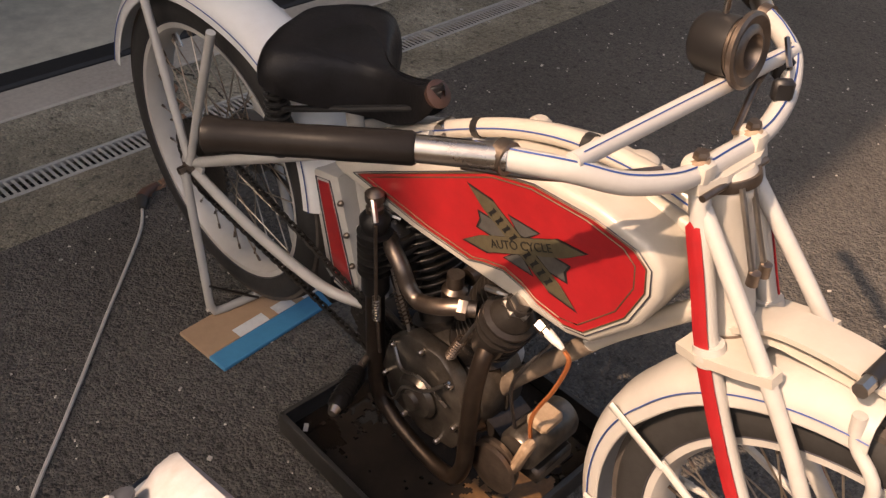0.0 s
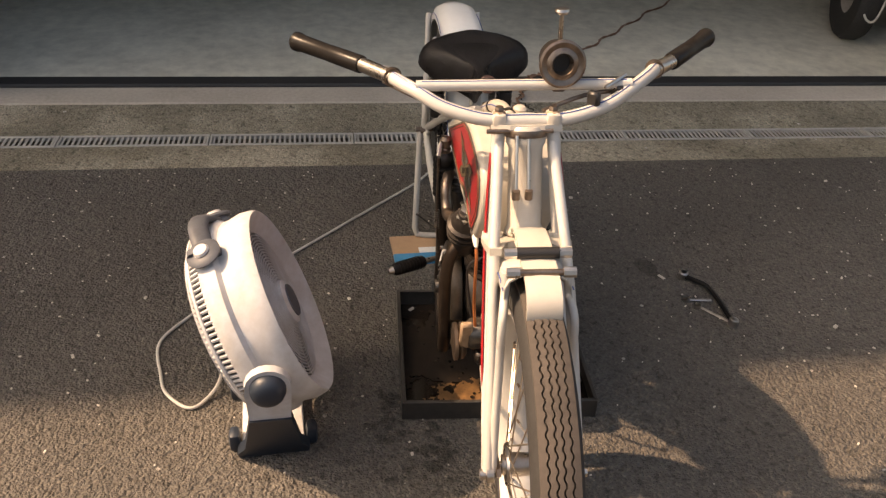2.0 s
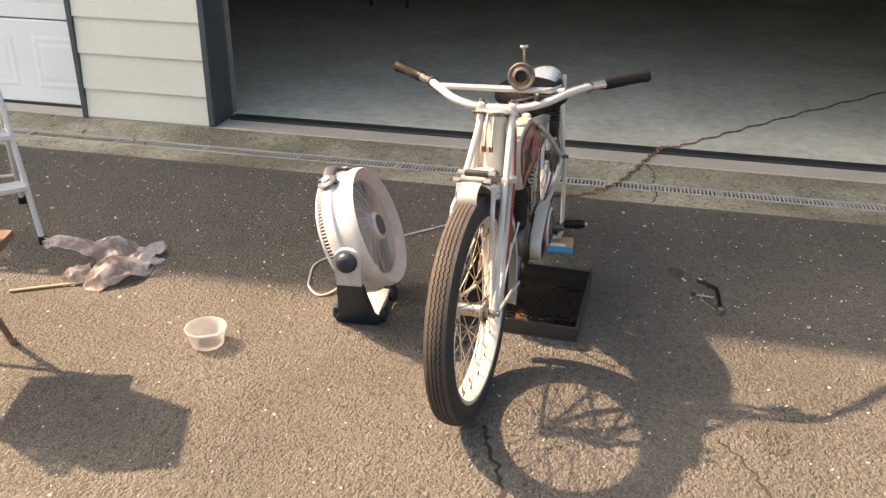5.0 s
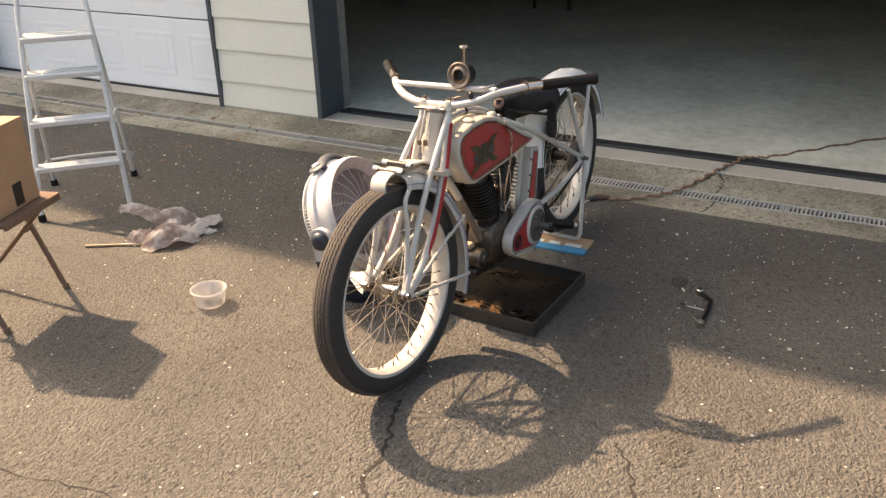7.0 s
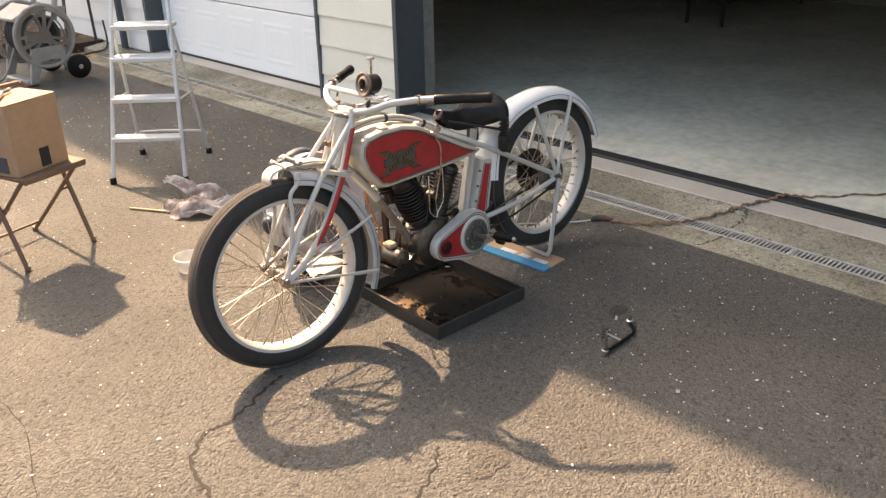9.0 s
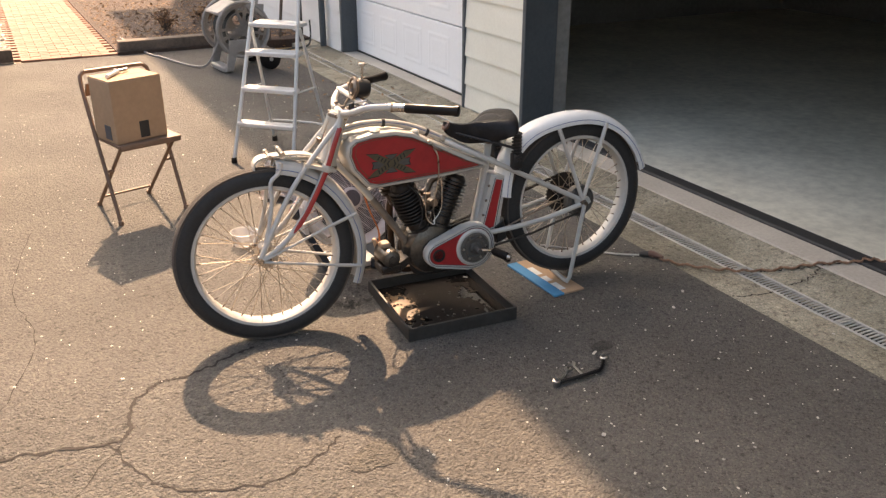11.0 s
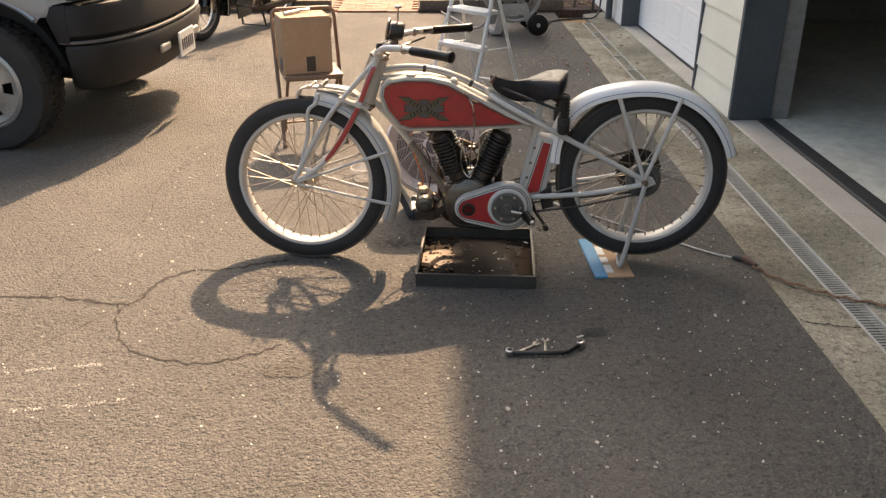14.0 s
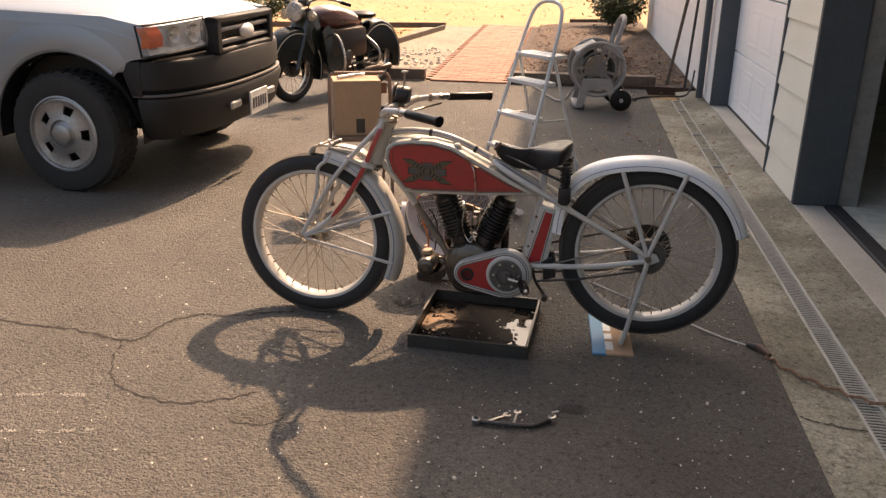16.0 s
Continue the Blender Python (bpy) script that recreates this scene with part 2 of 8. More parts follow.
def tube(bm, pts, r, seg=10, closed=False, squash=(1, 1)):
    """A round bar along pts; r is one radius or one a point."""
    p = [Vector(q) for q in pts]
    k = len(p)
    rad = [r] * k if isinstance(r, (int, float)) else list(r)
    rings = []
    up = None
    for i in range(k):
        if closed:
            d = p[(i + 1) % k] - p[(i - 1) % k]
        else:
            d = p[min(i + 1, k - 1)] - p[max(i - 1, 0)]
        d.normalize()
        if up is None:
            up = Vector((0, 0, 1)) if abs(d.z) < 0.9 else Vector((1, 0, 0))
        side = d.cross(up)
        if side.length < 1e-6:
            side = d.orthogonal()
        side.normalize()
        up = side.cross(d).normalized()
        rings.append([bm.verts.new(p[i] + rad[i] * (squash[0] * math.cos(a) * side + squash[1] * math.sin(a) * up))
                      for a in (2 * math.pi * j / seg for j in range(seg))])
    for i in range(k if closed else k - 1):
        a, b = rings[i], rings[(i + 1) % k]
        for j in range(seg):
            bm.faces.new((a[j], a[(j + 1) % seg], b[(j + 1) % seg], b[j]))
    if not closed:
        bm.faces.new(rings[0][::-1])
        bm.faces.new(rings[-1])
    return bm


def axis_frame(axis):
    d = Vector(axis).normalized()
    u = d.orthogonal().normalized()
    if abs(d.y) > 0.9:
        u = Vector((1, 0, 0))
    return d, u, d.cross(u).normalized()


def lathe(bm, profile, centre=(0, 0, 0), axis=(0, 1, 0), seg=32, closed=False, caps=True):
    """Turns (radius, height) pairs round an axis. closed: the profile is a ring."""
    d, u, w = axis_frame(axis)
    c = Vector(centre)
    rows = []
    for r, hgt in profile:
        if r < 1e-6:
            rows.append([bm.verts.new(c + d * hgt)])
        else:
            rows.append([bm.verts.new(c + d * hgt + r * (math.cos(a) * u + math.sin(a) * w)) for a in (2 * math.pi * j / seg for j in range(seg))])
    n = len(rows)
    for i in range(n if closed else n - 1):
        a, b = rows[i], rows[(i + 1) % n]
        for j in range(seg):
            q = (a[j % len(a)], a[(j + 1) % len(a)], b[(j + 1) % len(b)], b[j % len(b)])
            q = list(dict.fromkeys(q))
            if len(q) > 2:
                bm.faces.new(q)
    if caps and not closed:
        for row in (rows[0], rows[-1]):
            if len(row) > 2:
                bm.faces.new(row)
    return bm


def prism(bm, outline, y0, y1, bevel=0.0, segments=2):
    """An (x, z) outline, pulled from y0 to y1."""
    a = [bm.verts.new((x, y0, z)) for x, z in outline]
    b = [bm.verts.new((x, y1, z)) for x, z in outline]
    n = len(a)
    f0, f1 = bm.faces.new(a), bm.faces.new(b[::-1])
    for i in range(n):
        bm.faces.new((a[i], b[i], b[(i + 1) % n], a[(i + 1) % n]))
    if bevel:
        edges = list(set(f0.edges) | set(f1.edges))
        bmesh.ops.bevel(bm, geom=edges, offset=bevel, segments=segments, profile=0.5, affect="EDGES", clamp_overlap=True)
    return bm


def sheet(bm, x0, x1, y0, y1, z, nx=1, ny=1, wave=0.0):
    g = [[bm.verts.new((x0 + (x1 - x0) * i / nx, y0 + (y1 - y0) * j / ny,
                        z + (wave * noise.noise(Vector((x0 + (x1 - x0) * i / nx, y0 + (y1 - y0) * j / ny, 0)) * 1.3) if wave else 0)))
          for j in range(ny + 1)] for i in range(nx + 1)]
    for i in range(nx):
        for j in range(ny):
            bm.faces.new((g[i][j], g[i + 1][j], g[i + 1][j + 1], g[i][j + 1]))
    return bm


def slab(name, x0, x1, y0, y1, z0, z1, material, label, category, bevel=0.004, parent=None, kind="structure"):
    bm = empty_bm()
    box(bm, ((x0 + x1) / 2, (y0 + y1) / 2, (z0 + z1) / 2), (x1 - x0, y1 - y0, z1 - z0), bevel)
    ob = part(name, bm, material, parent, smooth=False)
    return tagged(ob, label, category, "", kind) if parent is None else ob


# ---- the ground ----
FACE = -2.40           # the front of the house
bm = empty_bm()
sheet(bm, -400, 400, -500, 400, -0.06)
tagged(part("ground", bm, M["dry_grass"], smooth=False), "wide field of golden dry grass and earth", "ground", "", "structure")
slab("driveway", -1.845, 14.0, -5.75, 14.0, -0.3, 0.0, M["asphalt"], "worn brown asphalt driveway with pale stones", "driveway")


def strip(name, x0, z0, x1, z1, y0, y1, material, label, category):
    """A long concrete strip whose top falls from (x0, z0) to (x1, z1)."""
    bm = empty_bm()
    prism(bm, [(x0, z0), (x1, z1), (x1, -0.3), (x0, -0.3)], y0, y1, 0.003, 1)
    return tagged(part(name, bm, material, smooth=False), label, category, "", "structure")


DRAIN_X, DRAIN_Z = -2.1125, -0.020
strip("concrete_edge", -2.0625, -0.018, -1.847, -0.004, -5.2, 14.0, M["concrete"], "exposed-aggregate concrete edge beside the drain", "concrete edge")
strip("concrete_apron", -2.404, 0.010, -2.1625, -0.018, -5.75, 14.0, M["concrete"], "weathered exposed-aggregate concrete apron", "apron")
slab("door_sill", -2.578, -2.406, -4.78, 3.62, -0.3, 0.016, M["smooth_concrete"], "smooth pale concrete sill in front of the doors", "sill")
slab("garage_floor", -9.2, -2.682, -5.2, 5.2, -0.3, 0.016, M["slab"], "grey stained concrete garage floor", "floor")
slab("door_seal", -2.680, -2.580, -1.285, 3.6, -0.02, 0.028, M["rubber_seal"], "black rubber threshold strip across the garage opening", "threshold", 0.008)

# ---- the house ----
slab("wall_garage_side", -2.78, -2.662, -2.20, -1.318, 0.0, 2.6, M["drywall"], "plain wall between the two garage doors", "wall")
slab("wall_above_doors", -2.78, FACE, -4.8, 9.0, 2.13, 5.28, M["siding"], "pale painted lap siding above the garage doors", "wall")
slab("wall_right", -2.78, FACE - 0.01, 3.62, 9.0, 0.0, 2.125, M["siding"], "pale painted wall beyond the garage opening", "wall")
slab("wall_far", -2.78, FACE - 0.02, -13.6, -4.81, 0.0, 5.28, M["siding"], "pale painted house wall along the garden", "wall")
slab("wall_garage_north", -9.3, -2.79, -5.31, -5.202, 0.0, 2.6, M["drywall"], "dark bare garage wall", "wall")
slab("wall_garage_south", -9.3, -2.79, 5.21, 5.31, 0.0, 2.6, M["drywall"], "dark bare garage wall", "wall")
slab("wall_garage_back", -9.32, -9.202, -5.2, 5.2, 0.0, 2.6, M["drywall"], "dark back wall of the garage", "wall")
slab("wall_back_house", -9.32, -9.2, -13.6, -5.32, 0.0, 2.6, M["siding"], "plain rear wall of the house", "wall")
slab("ceiling", -9.2, -2.79, -5.2, 5.2, 2.5, 2.6, M["drywall"], "dark garage ceiling", "ceiling")
# added, never in view: cuts the low sky light reaching into the garage
slab("wall_opposite", 13.0, 13.3, -1.5, 14.0, 0.0, 4.2, M["blocker_wall"], "added unseen wall that blocks low sky light", "wall")
slab("roof", -9.9, -1.70, -14.1, 9.5, 5.30, 5.50, M["roof"], "shingled roof with a deep eave over the driveway", "roof")


def lap_siding(name, y0, y1, z1, rise, x, label, paint="siding"):
    ob = thing(name, label, "wall", (0, 0, 0), kind="structure")
    z, i = 0.02, 0
    while z < z1 - 0.01:
        top = min(z + (rise if i else rise * 0.82), z1)
        bm = empty_bm()
        # each board leans out at its foot
        vs = [bm.verts.new(v) for v in ((x + 0.018, y0, z), (x + 0.018, y1, z), (x + 0.004, y1, top + 0.012), (x + 0.004, y0, top + 0.012),
                                        (x - 0.008, y0, z), (x - 0.008, y1, z), (x - 0.008, y1, top + 0.012), (x - 0.008, y0, top + 0.012))]
        for q in ((0, 1, 2, 3), (4, 7, 6, 5), (0, 4, 5, 1), (2, 6, 7, 3), (0, 3, 7, 4), (1, 5, 6, 2)):
            bm.faces.new([vs[k] for k in q])
        part("board", bm, M[paint], ob, smooth=False)
        z, i = top, i + 1
    return ob


lap_siding("siding_panel", -2.135, -1.332, 2.13, 0.215, FACE - 0.02, "cream painted lap siding between the garage doors")
lap_siding("siding_far", -13.4, -4.805, 2.6, 0.215, FACE - 0.01, "pale grey lap siding along the garden", "siding_grey")
slab("corner_trim", FACE - 0.05, FACE + 0.004, -2.172, -2.137, 0.0, 2.13, M["trim_blue"], "narrow grey-blue corner board beside the white door", "trim")
slab("door_post_1", FACE - 0.255, FACE + 0.004, -1.330, -1.290, 0.018, 2.13, M["trim_blue"], "blue-grey painted jamb of the open garage door", "trim")
slab("door_post_2", FACE - 0.22, FACE + 0.004, -4.803, -4.755, 0.018, 2.13, M["trim_blue"], "blue-grey painted jamb beside the white door", "trim")
slab("door_post_3", FACE - 0.17, FACE + 0.012, 3.42, 3.61, 0.014, 2.13, M["trim_blue"], "blue-grey painted jamb of the open garage door", "trim")

# the closed white sectional door
door = thing("door_1", "closed white sectional garage door with raised panels", "garage door", (0, 0, 0), kind="structure")
rows, cols = 4, 5
dy0, dy1, dz1 = -4.753, -2.10, 2.13
for i in range(rows):
    bm = empty_bm()
    z0, z1 = 0.03 + i * dz1 / rows, 0.025 + (i + 1) * dz1 / rows
    box(bm, (FACE - 0.185, (dy0 + dy1) / 2, (z0 + z1) / 2), (0.04, dy1 - dy0, z1 - z0 - 0.006), 0.003)
    sec = part("section", bm, M["door_white"], door, smooth=False)
    for j in range(cols):
        cy = dy0 + (j + 0.5) * (dy1 - dy0) / cols
        bm = empty_bm()
        w, hh = (dy1 - dy0) / cols - 0.13, dz1 / rows - 0.20
        cz = (z0 + z1) / 2
        ys, zs = w / 2, hh / 2
        rings = []
        for inset, x in ((0.0, FACE - 0.1648), (0.020, FACE - 0.1622), (0.045, FACE - 0.1640), (0.070, FACE - 0.1618)):
            rings.append([bm.verts.new((x, cy + sy * (ys - inset), cz + sz * (zs - inset))) for sy, sz in ((-1, -1), (1, -1), (1, 1), (-1, 1))])
        for a, b in zip(rings, rings[1:]):
            for k in range(4):
                bm.faces.new((a[k], a[(k + 1) % 4], b[(k + 1) % 4], b[k]))
        bm.faces.new(rings[-1])
        part("panel", bm, M["door_white"], sec, smooth=False)
bm = empty_bm()
box(bm, (FACE - 0.18, (dy0 + dy1) / 2, 0.025), (0.05, dy1 - dy0, 0.016), 0.003)
part("bottom_seal", bm, M["rubber_seal"], door, "black rubber bottom seal", smooth=False)

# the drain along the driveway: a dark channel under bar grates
slab("drain_channel", -2.161, -2.064, -5.2, 14.0, -0.3, -0.055, M["black_hole"], "near-black bottom of the drain channel", "drain")
bar = empty_bm()
box(bar, (0, 0, 0), (0.074, 0.0090, 0.0025), 0.0)
bar_mesh = bpy.data.meshes.new("slat")
bar.to_mesh(bar_mesh)
bar.free()
bar_mesh.materials.append(M["galvanised"])
GRATE = 0.563
for s in range(-9, 12):
    y0 = -0.080 + s * GRATE
    g = thing("drain_grate", "galvanised slotted drain grate set in concrete" if s > -3 else "drain grate clogged with dirt and leaves", "drain grate", (DRAIN_X, y0, DRAIN_Z), group="drain grates", kind="structure")
    bm = empty_bm()
    for sx in (-1, 1):
        box(bm, (sx * 0.043, GRATE / 2, -0.004), (0.011, GRATE - 0.004, 0.02), 0.002)
    for yy in (0.006, GRATE - 0.006):
        box(bm, (0, yy, -0.004), (0.075, 0.008, 0.0195), 0)
    part("grate_frame", bm, M["galvanised"], g, smooth=False)
    if s > -4:
        for k in range(28):
            o = new("slat", bar_mesh)
            o.parent = g
            o.location = (0, 0.018 + k * 0.0195, 0.0)
    else:
        bm = empty_bm()
        sheet(bm, -0.037, 0.037, 0.01, GRATE - 0.01, -0.006, 4, 20, 0.004)
        part("dirt", bm, M["concrete"], g, "packed dirt filling the slots")

# ---- materials of the motorcycle ----
M["tyre"] = mat("tyre_rubber", (0.030, 0.029, 0.028), (0.018, 0.017, 0.016), rough=0.7, rough2=0.85, grain=90, stains=9, bump=0.15)
M["tread"] = mat("dusty_tread", (0.088, 0.072, 0.060), (0.045, 0.038, 0.033), rough=0.9, grain=80, stains=11, bump=0.25, contrast=0.4)
M["cream"] = mat("cream_enamel", (0.54, 0.505, 0.445), (0.44, 0.405, 0.345), rough=0.28, rough2=0.45, coat=0.35, grain=45, stains=4, bump=0.02, contrast=0.5)
M["white"] = mat("white_enamel", (0.55, 0.535, 0.50), (0.45, 0.43, 0.395), rough=0.3, rough2=0.48, coat=0.3, grain=45, stains=4, bump=0.02, contrast=0.5)
M["white_bright"] = mat("bright_white_enamel", (0.82, 0.83, 0.82), (0.71, 0.71, 0.69), rough=0.3, rough2=0.48, coat=0.3, grain=45, stains=4, bump=0.02, contrast=0.5)
M["shaded_cream"] = mat("shade_browned_cream", (0.26, 0.21, 0.16), (0.09, 0.066, 0.05), rough=0.4, rough2=0.6, grain=30, stains=10, bump=0.05, contrast=0.4)
M["red"] = mat("red_enamel", (0.40, 0.018, 0.021), (0.29, 0.013, 0.016), rough=0.26, rough2=0.4, coat=0.5, grain=30, stains=3, bump=0.015)
M["gold"] = mat("aged_gold_leaf", (0.12, 0.10, 0.052), (0.05, 0.043, 0.024), rough=0.5, metal=0.25, grain=120, stains=30, bump=0.05, contrast=0.5)
M["tan_fibre"] = mat("tan_fibre", (0.40, 0.29, 0.19), (0.24, 0.16, 0.10), rough=0.6, grain=60, stains=20, bump=0.1)
M["grey_leaf"] = mat("faded_silver_leaf", (0.11, 0.107, 0.10), (0.065, 0.062, 0.058), rough=0.5, metal=0.2, grain=120, stains=30, bump=0.05, contrast=0.5)
M["leaf_gold"] = mat("olive_gold_leaf", (0.125, 0.105, 0.062), (0.07, 0.058, 0.034), rough=0.5, metal=0.2, grain=120, stains=30, bump=0.05, contrast=0.5)
M["ink"] = mat("black_outline", (0.012, 0.012, 0.012), rough=0.5, grain=60, bump=0)
M["blue_line"] = mat("blue_pinstripe", (0.03, 0.08, 0.30), rough=0.4, grain=40, bump=0)
M["dark_line"] = mat("dark_pinstripe", (0.06, 0.06, 0.075), rough=0.4, grain=40, bump=0)
M["chrome"] = mat("worn_nickel", (0.62, 0.58, 0.53), (0.38, 0.33, 0.28), rough=0.16, rough2=0.42, metal=1.0, grain=60, stains=18, bump=0.03, contrast=0.5)
M["brown_nickel"] = mat("tarnished_nickel", (0.31, 0.25, 0.205), (0.10, 0.075, 0.058), rough=0.22, rough2=0.5, metal=0.9, grain=50, stains=22, bump=0.05, contrast=0.5)
M["iron"] = mat("oily_cast_iron", (0.070, 0.060, 0.052), (0.022, 0.019, 0.017), rough=0.22, rough2=0.5, metal=0.6, grain=110, stains=20, bump=0.15, contrast=0.5)
M["alloy"] = mat("oily_aluminium", (0.20, 0.182, 0.158), (0.035, 0.028, 0.023), rough=0.18, rough2=0.5, metal=0.8, grain=80, stains=14, bump=0.12, contrast=0.55)
M["drum"] = mat("dusty_drum_steel", (0.16, 0.15, 0.135), (0.07, 0.065, 0.06), rough=0.45, rough2=0.7, metal=0.4, grain=60, stains=14, bump=0.1, contrast=0.5)
M["black_iron"] = mat("oily_black_iron", (0.030, 0.027, 0.025), (0.010, 0.009, 0.009), rough=0.30, rough2=0.55, metal=0.4, grain=90, stains=20, bump=0.12, contrast=0.5)
M["black_paint"] = mat("black_paint", (0.018, 0.017, 0.017), rough=0.35, rough2=0.55, grain=60, bump=0.05)
M["rubber"] = mat("black_grip_rubber", (0.016, 0.014, 0.013), (0.010, 0.009, 0.008), rough=0.22, rough2=0.36, spec=0.16, grain=70, bump=0.08)
M["leather"] = mat("black_saddle_leather", (0.020, 0.019, 0.020), (0.011, 0.010, 0.010), rough=0.24, rough2=0.44, spec=0.16, grain=26, stains=10, bump=0.6, dist=0.004)
M["worn_leather"] = mat("worn_brown_leather", (0.10, 0.050, 0.036), (0.045, 0.024, 0.018), rough=0.4, rough2=0.6, grain=60, stains=30, bump=0.2, contrast=0.5)
M["spoke"] = mat("nickel_spoke", (0.55, 0.50, 0.43), (0.36, 0.27, 0.19), rough=0.3, metal=0.9, grain=40, bump=0)
M["exhaust"] = mat("heat_browned_pipe", (0.085, 0.062, 0.047), (0.028, 0.022, 0.018), rough=0.24, rough2=0.55, metal=0.8, grain=40, stains=16, bump=0.05, contrast=0.5)
M["porcelain"] = mat("porcelain", (0.85, 0.84, 0.80), rough=0.2, grain=20, bump=0)
M["copper"] = mat("copper_wire", (0.55, 0.20, 0.07), (0.4, 0.13, 0.05), rough=0.4, metal=0.5, grain=60, bump=0.05)

# ---- the motorcycle ----
BY = 0.708
bike = thing("motorcycle", "antique white motorcycle with red tank panels, propped on its rear stand", "motorcycle", (-0.013, BY, 0), -2.35)
bike.matrix_basis = bike.matrix_basis @ Matrix.Rotation(radians(1.8), 4, "X")
HEAD_T, HEAD_B = Vector((-0.328, 0, 0.862)), Vector((-0.260, 0, 0.640))
RAKE = Matrix(((1, 0, -0.05, 0.0175), (0, 1, 0, 0), (0, 0, 1, 0), (0, 0, 0, 1)))   # leans the front end back
AX = (HEAD_T - HEAD_B).normalized()
STEER = Matrix.Translation(HEAD_B) @ Matrix.Rotation(radians(-4.0), 4, AX) @ Matrix.Translation(-HEAD_B)


def bpart(name, bm, material, parent=None, label="", front=False, **kw):
    """A part of the motorcycle; front: it turns with the steering."""
    if front:
        bmesh.ops.transform(bm, matrix=STEER @ RAKE, verts=bm.verts)
    return part(name, bm, material, parent or bike, label, **kw)


def bar(name, pts, r, material, front=False, parent=None, label="", seg=12, n=6, smooth_path=True):
    bm = empty_bm()
    tube(bm, curve_through(pts, n) if smooth_path and len(pts) > 2 else pts, r, seg)
    return bpart(name, bm, material, parent, label, front)


def wheel(cx, cz, front, hub_mat):
    """Tyre with a zigzag tread, clincher rim, hub, spokes and nipples."""
    wl = new("wheel")
    wl.parent = bike
    wl.matrix_basis = (STEER if front else Matrix()) @ Matrix.Translation((cx, 0, cz))
    # carcass: a closed ring profile round the axle
    seg = 432
    bm = empty_bm()
    half = [(0.266, 0.030), (0.280, 0.0365), (0.297, 0.0390), (0.312, 0.0355), (0.321, 0.0300)]
    prof = [(0.262, -0.018)] + [(r, -y) for r, y in half] + [(0.325, -0.026), (0.325, 0.026)] + [(r, y) for r, y in reversed(half)] + [(0.262, 0.018)]
    lathe(bm, prof, seg=96, closed=True)
    part("tyre", bm, M["tyre"], wl, "black rubber tyre with dusty ribbed tread")
    # ribs of the tread, each wavy at its sides
    edges = (-0.0285, -0.0184, -0.0154, -0.0068, -0.0038, 0.0038, 0.0068, 0.0154, 0.0184, 0.0285)
    for k in range(0, 10, 2):
        bm = empty_bm()
        rows = []
        for y, side in ((edges[k], -1), (edges[k], -1), (edges[k + 1], 1), (edges[k + 1], 1)):
            rows.append([])
        for j in range(seg):
            a = 2 * math.pi * j / seg
            z = (0.0014 if (j // 2) % 2 else -0.0014)
            ya, yb = edges[k] + (z if k else 0), edges[k + 1] + (z if k < 8 else 0)
            ra, rb = 0.3355 - 6.5 * ya * ya, 0.3355 - 6.5 * yb * yb
            for row, y, r in ((rows[0], ya, 0.321), (rows[1], ya, ra), (rows[2], yb, rb), (rows[3], yb, 0.321)):
                row.append(bm.verts.new((r * math.cos(a), y, r * math.sin(a))))
        for i in range(3):
            for j in range(seg):
                bm.faces.new((rows[i][j], rows[i][(j + 1) % seg], rows[i + 1][(j + 1) % seg], rows[i + 1][j]))
        part("tread_rib", bm, M["tread"], wl, smooth=False)
    bm = empty_bm()
    lathe(bm, [(0.281, -0.0335), (0.284, -0.030), (0.270, -0.0285), (0.262, -0.016), (0.262, 0.016), (0.270, 0.0285), (0.284, 0.030), (0.281, 0.0335),
               (0.262, 0.0325), (0.2535, 0.018), (0.2535, -0.018), (0.262, -0.0325)], seg=96, closed=True)
    rim = part("rim", bm, M["white"], wl, "white painted clincher rim")
    for sy in (-1, 1):
        bm = empty_bm()
        tube(bm, [(0.274 * math.cos(a), sy * 0.0345, 0.274 * math.sin(a)) for a in (2 * math.pi * j / 72 for j in range(72))], 0.0011, 4, True)
        part("pinstripe", bm, M["dark_line"], rim)
    bm = empty_bm()
    w = 0.045
    lathe(bm, [(0.0, -w - 0.006), (0.018, -w - 0.006), (0.018, -w), (0.036, -w), (0.038, -w + 0.005), (0.022, -w + 0.010), (0.020, 0), (0.022, w - 0.010), (0.038, w - 0.005), (0.036, w), (0.018, w), (0.018, w + 0.006), (0, w + 0.006)], seg=28)
    part("hub", bm, hub_mat, wl, "nickel-plated wheel hub")
    n = 40
    for k in range(n):
        side = 1 if k % 2 else -1
        a = 2 * math.pi * k / n
        off = radians(62 if (k // 2) % 2 else -62)
        b = a + off
        p0 = Vector((0.033 * math.cos(b), side * 0.042, 0.033 * math.sin(b)))
        p1 = Vector((0.2545 * math.cos(a), side * 0.006, 0.2545 * math.sin(a)))
        bm = empty_bm()
        tube(bm, [p0, p1], 0.0015, 5)
        sp = part("spoke", bm, M["spoke"], wl, smooth=True)
        bm = empty_bm()
        d = (p0 - p1).normalized()
        tube(bm, [p1 - d * 0.001, p1 + d * 0.016], 0.0028, 6)
        part("nipple", bm, M["brown_nickel"], sp)
    bm = empty_bm()
    tube(bm, [(0.2535 * math.cos(2.2), 0.0, 0.2535 * math.sin(2.2)), (0.225 * math.cos(2.2), 0.0, 0.225 * math.sin(2.2))], 0.004, 8)
    part("valve", bm, M["chrome"], wl)
    return wl


FW, RW = (-0.010, 0.335), (-1.340, 0.369)
fwheel = wheel(*FW, True, M["chrome"])
rwheel = wheel(*RW, False, M["iron"])
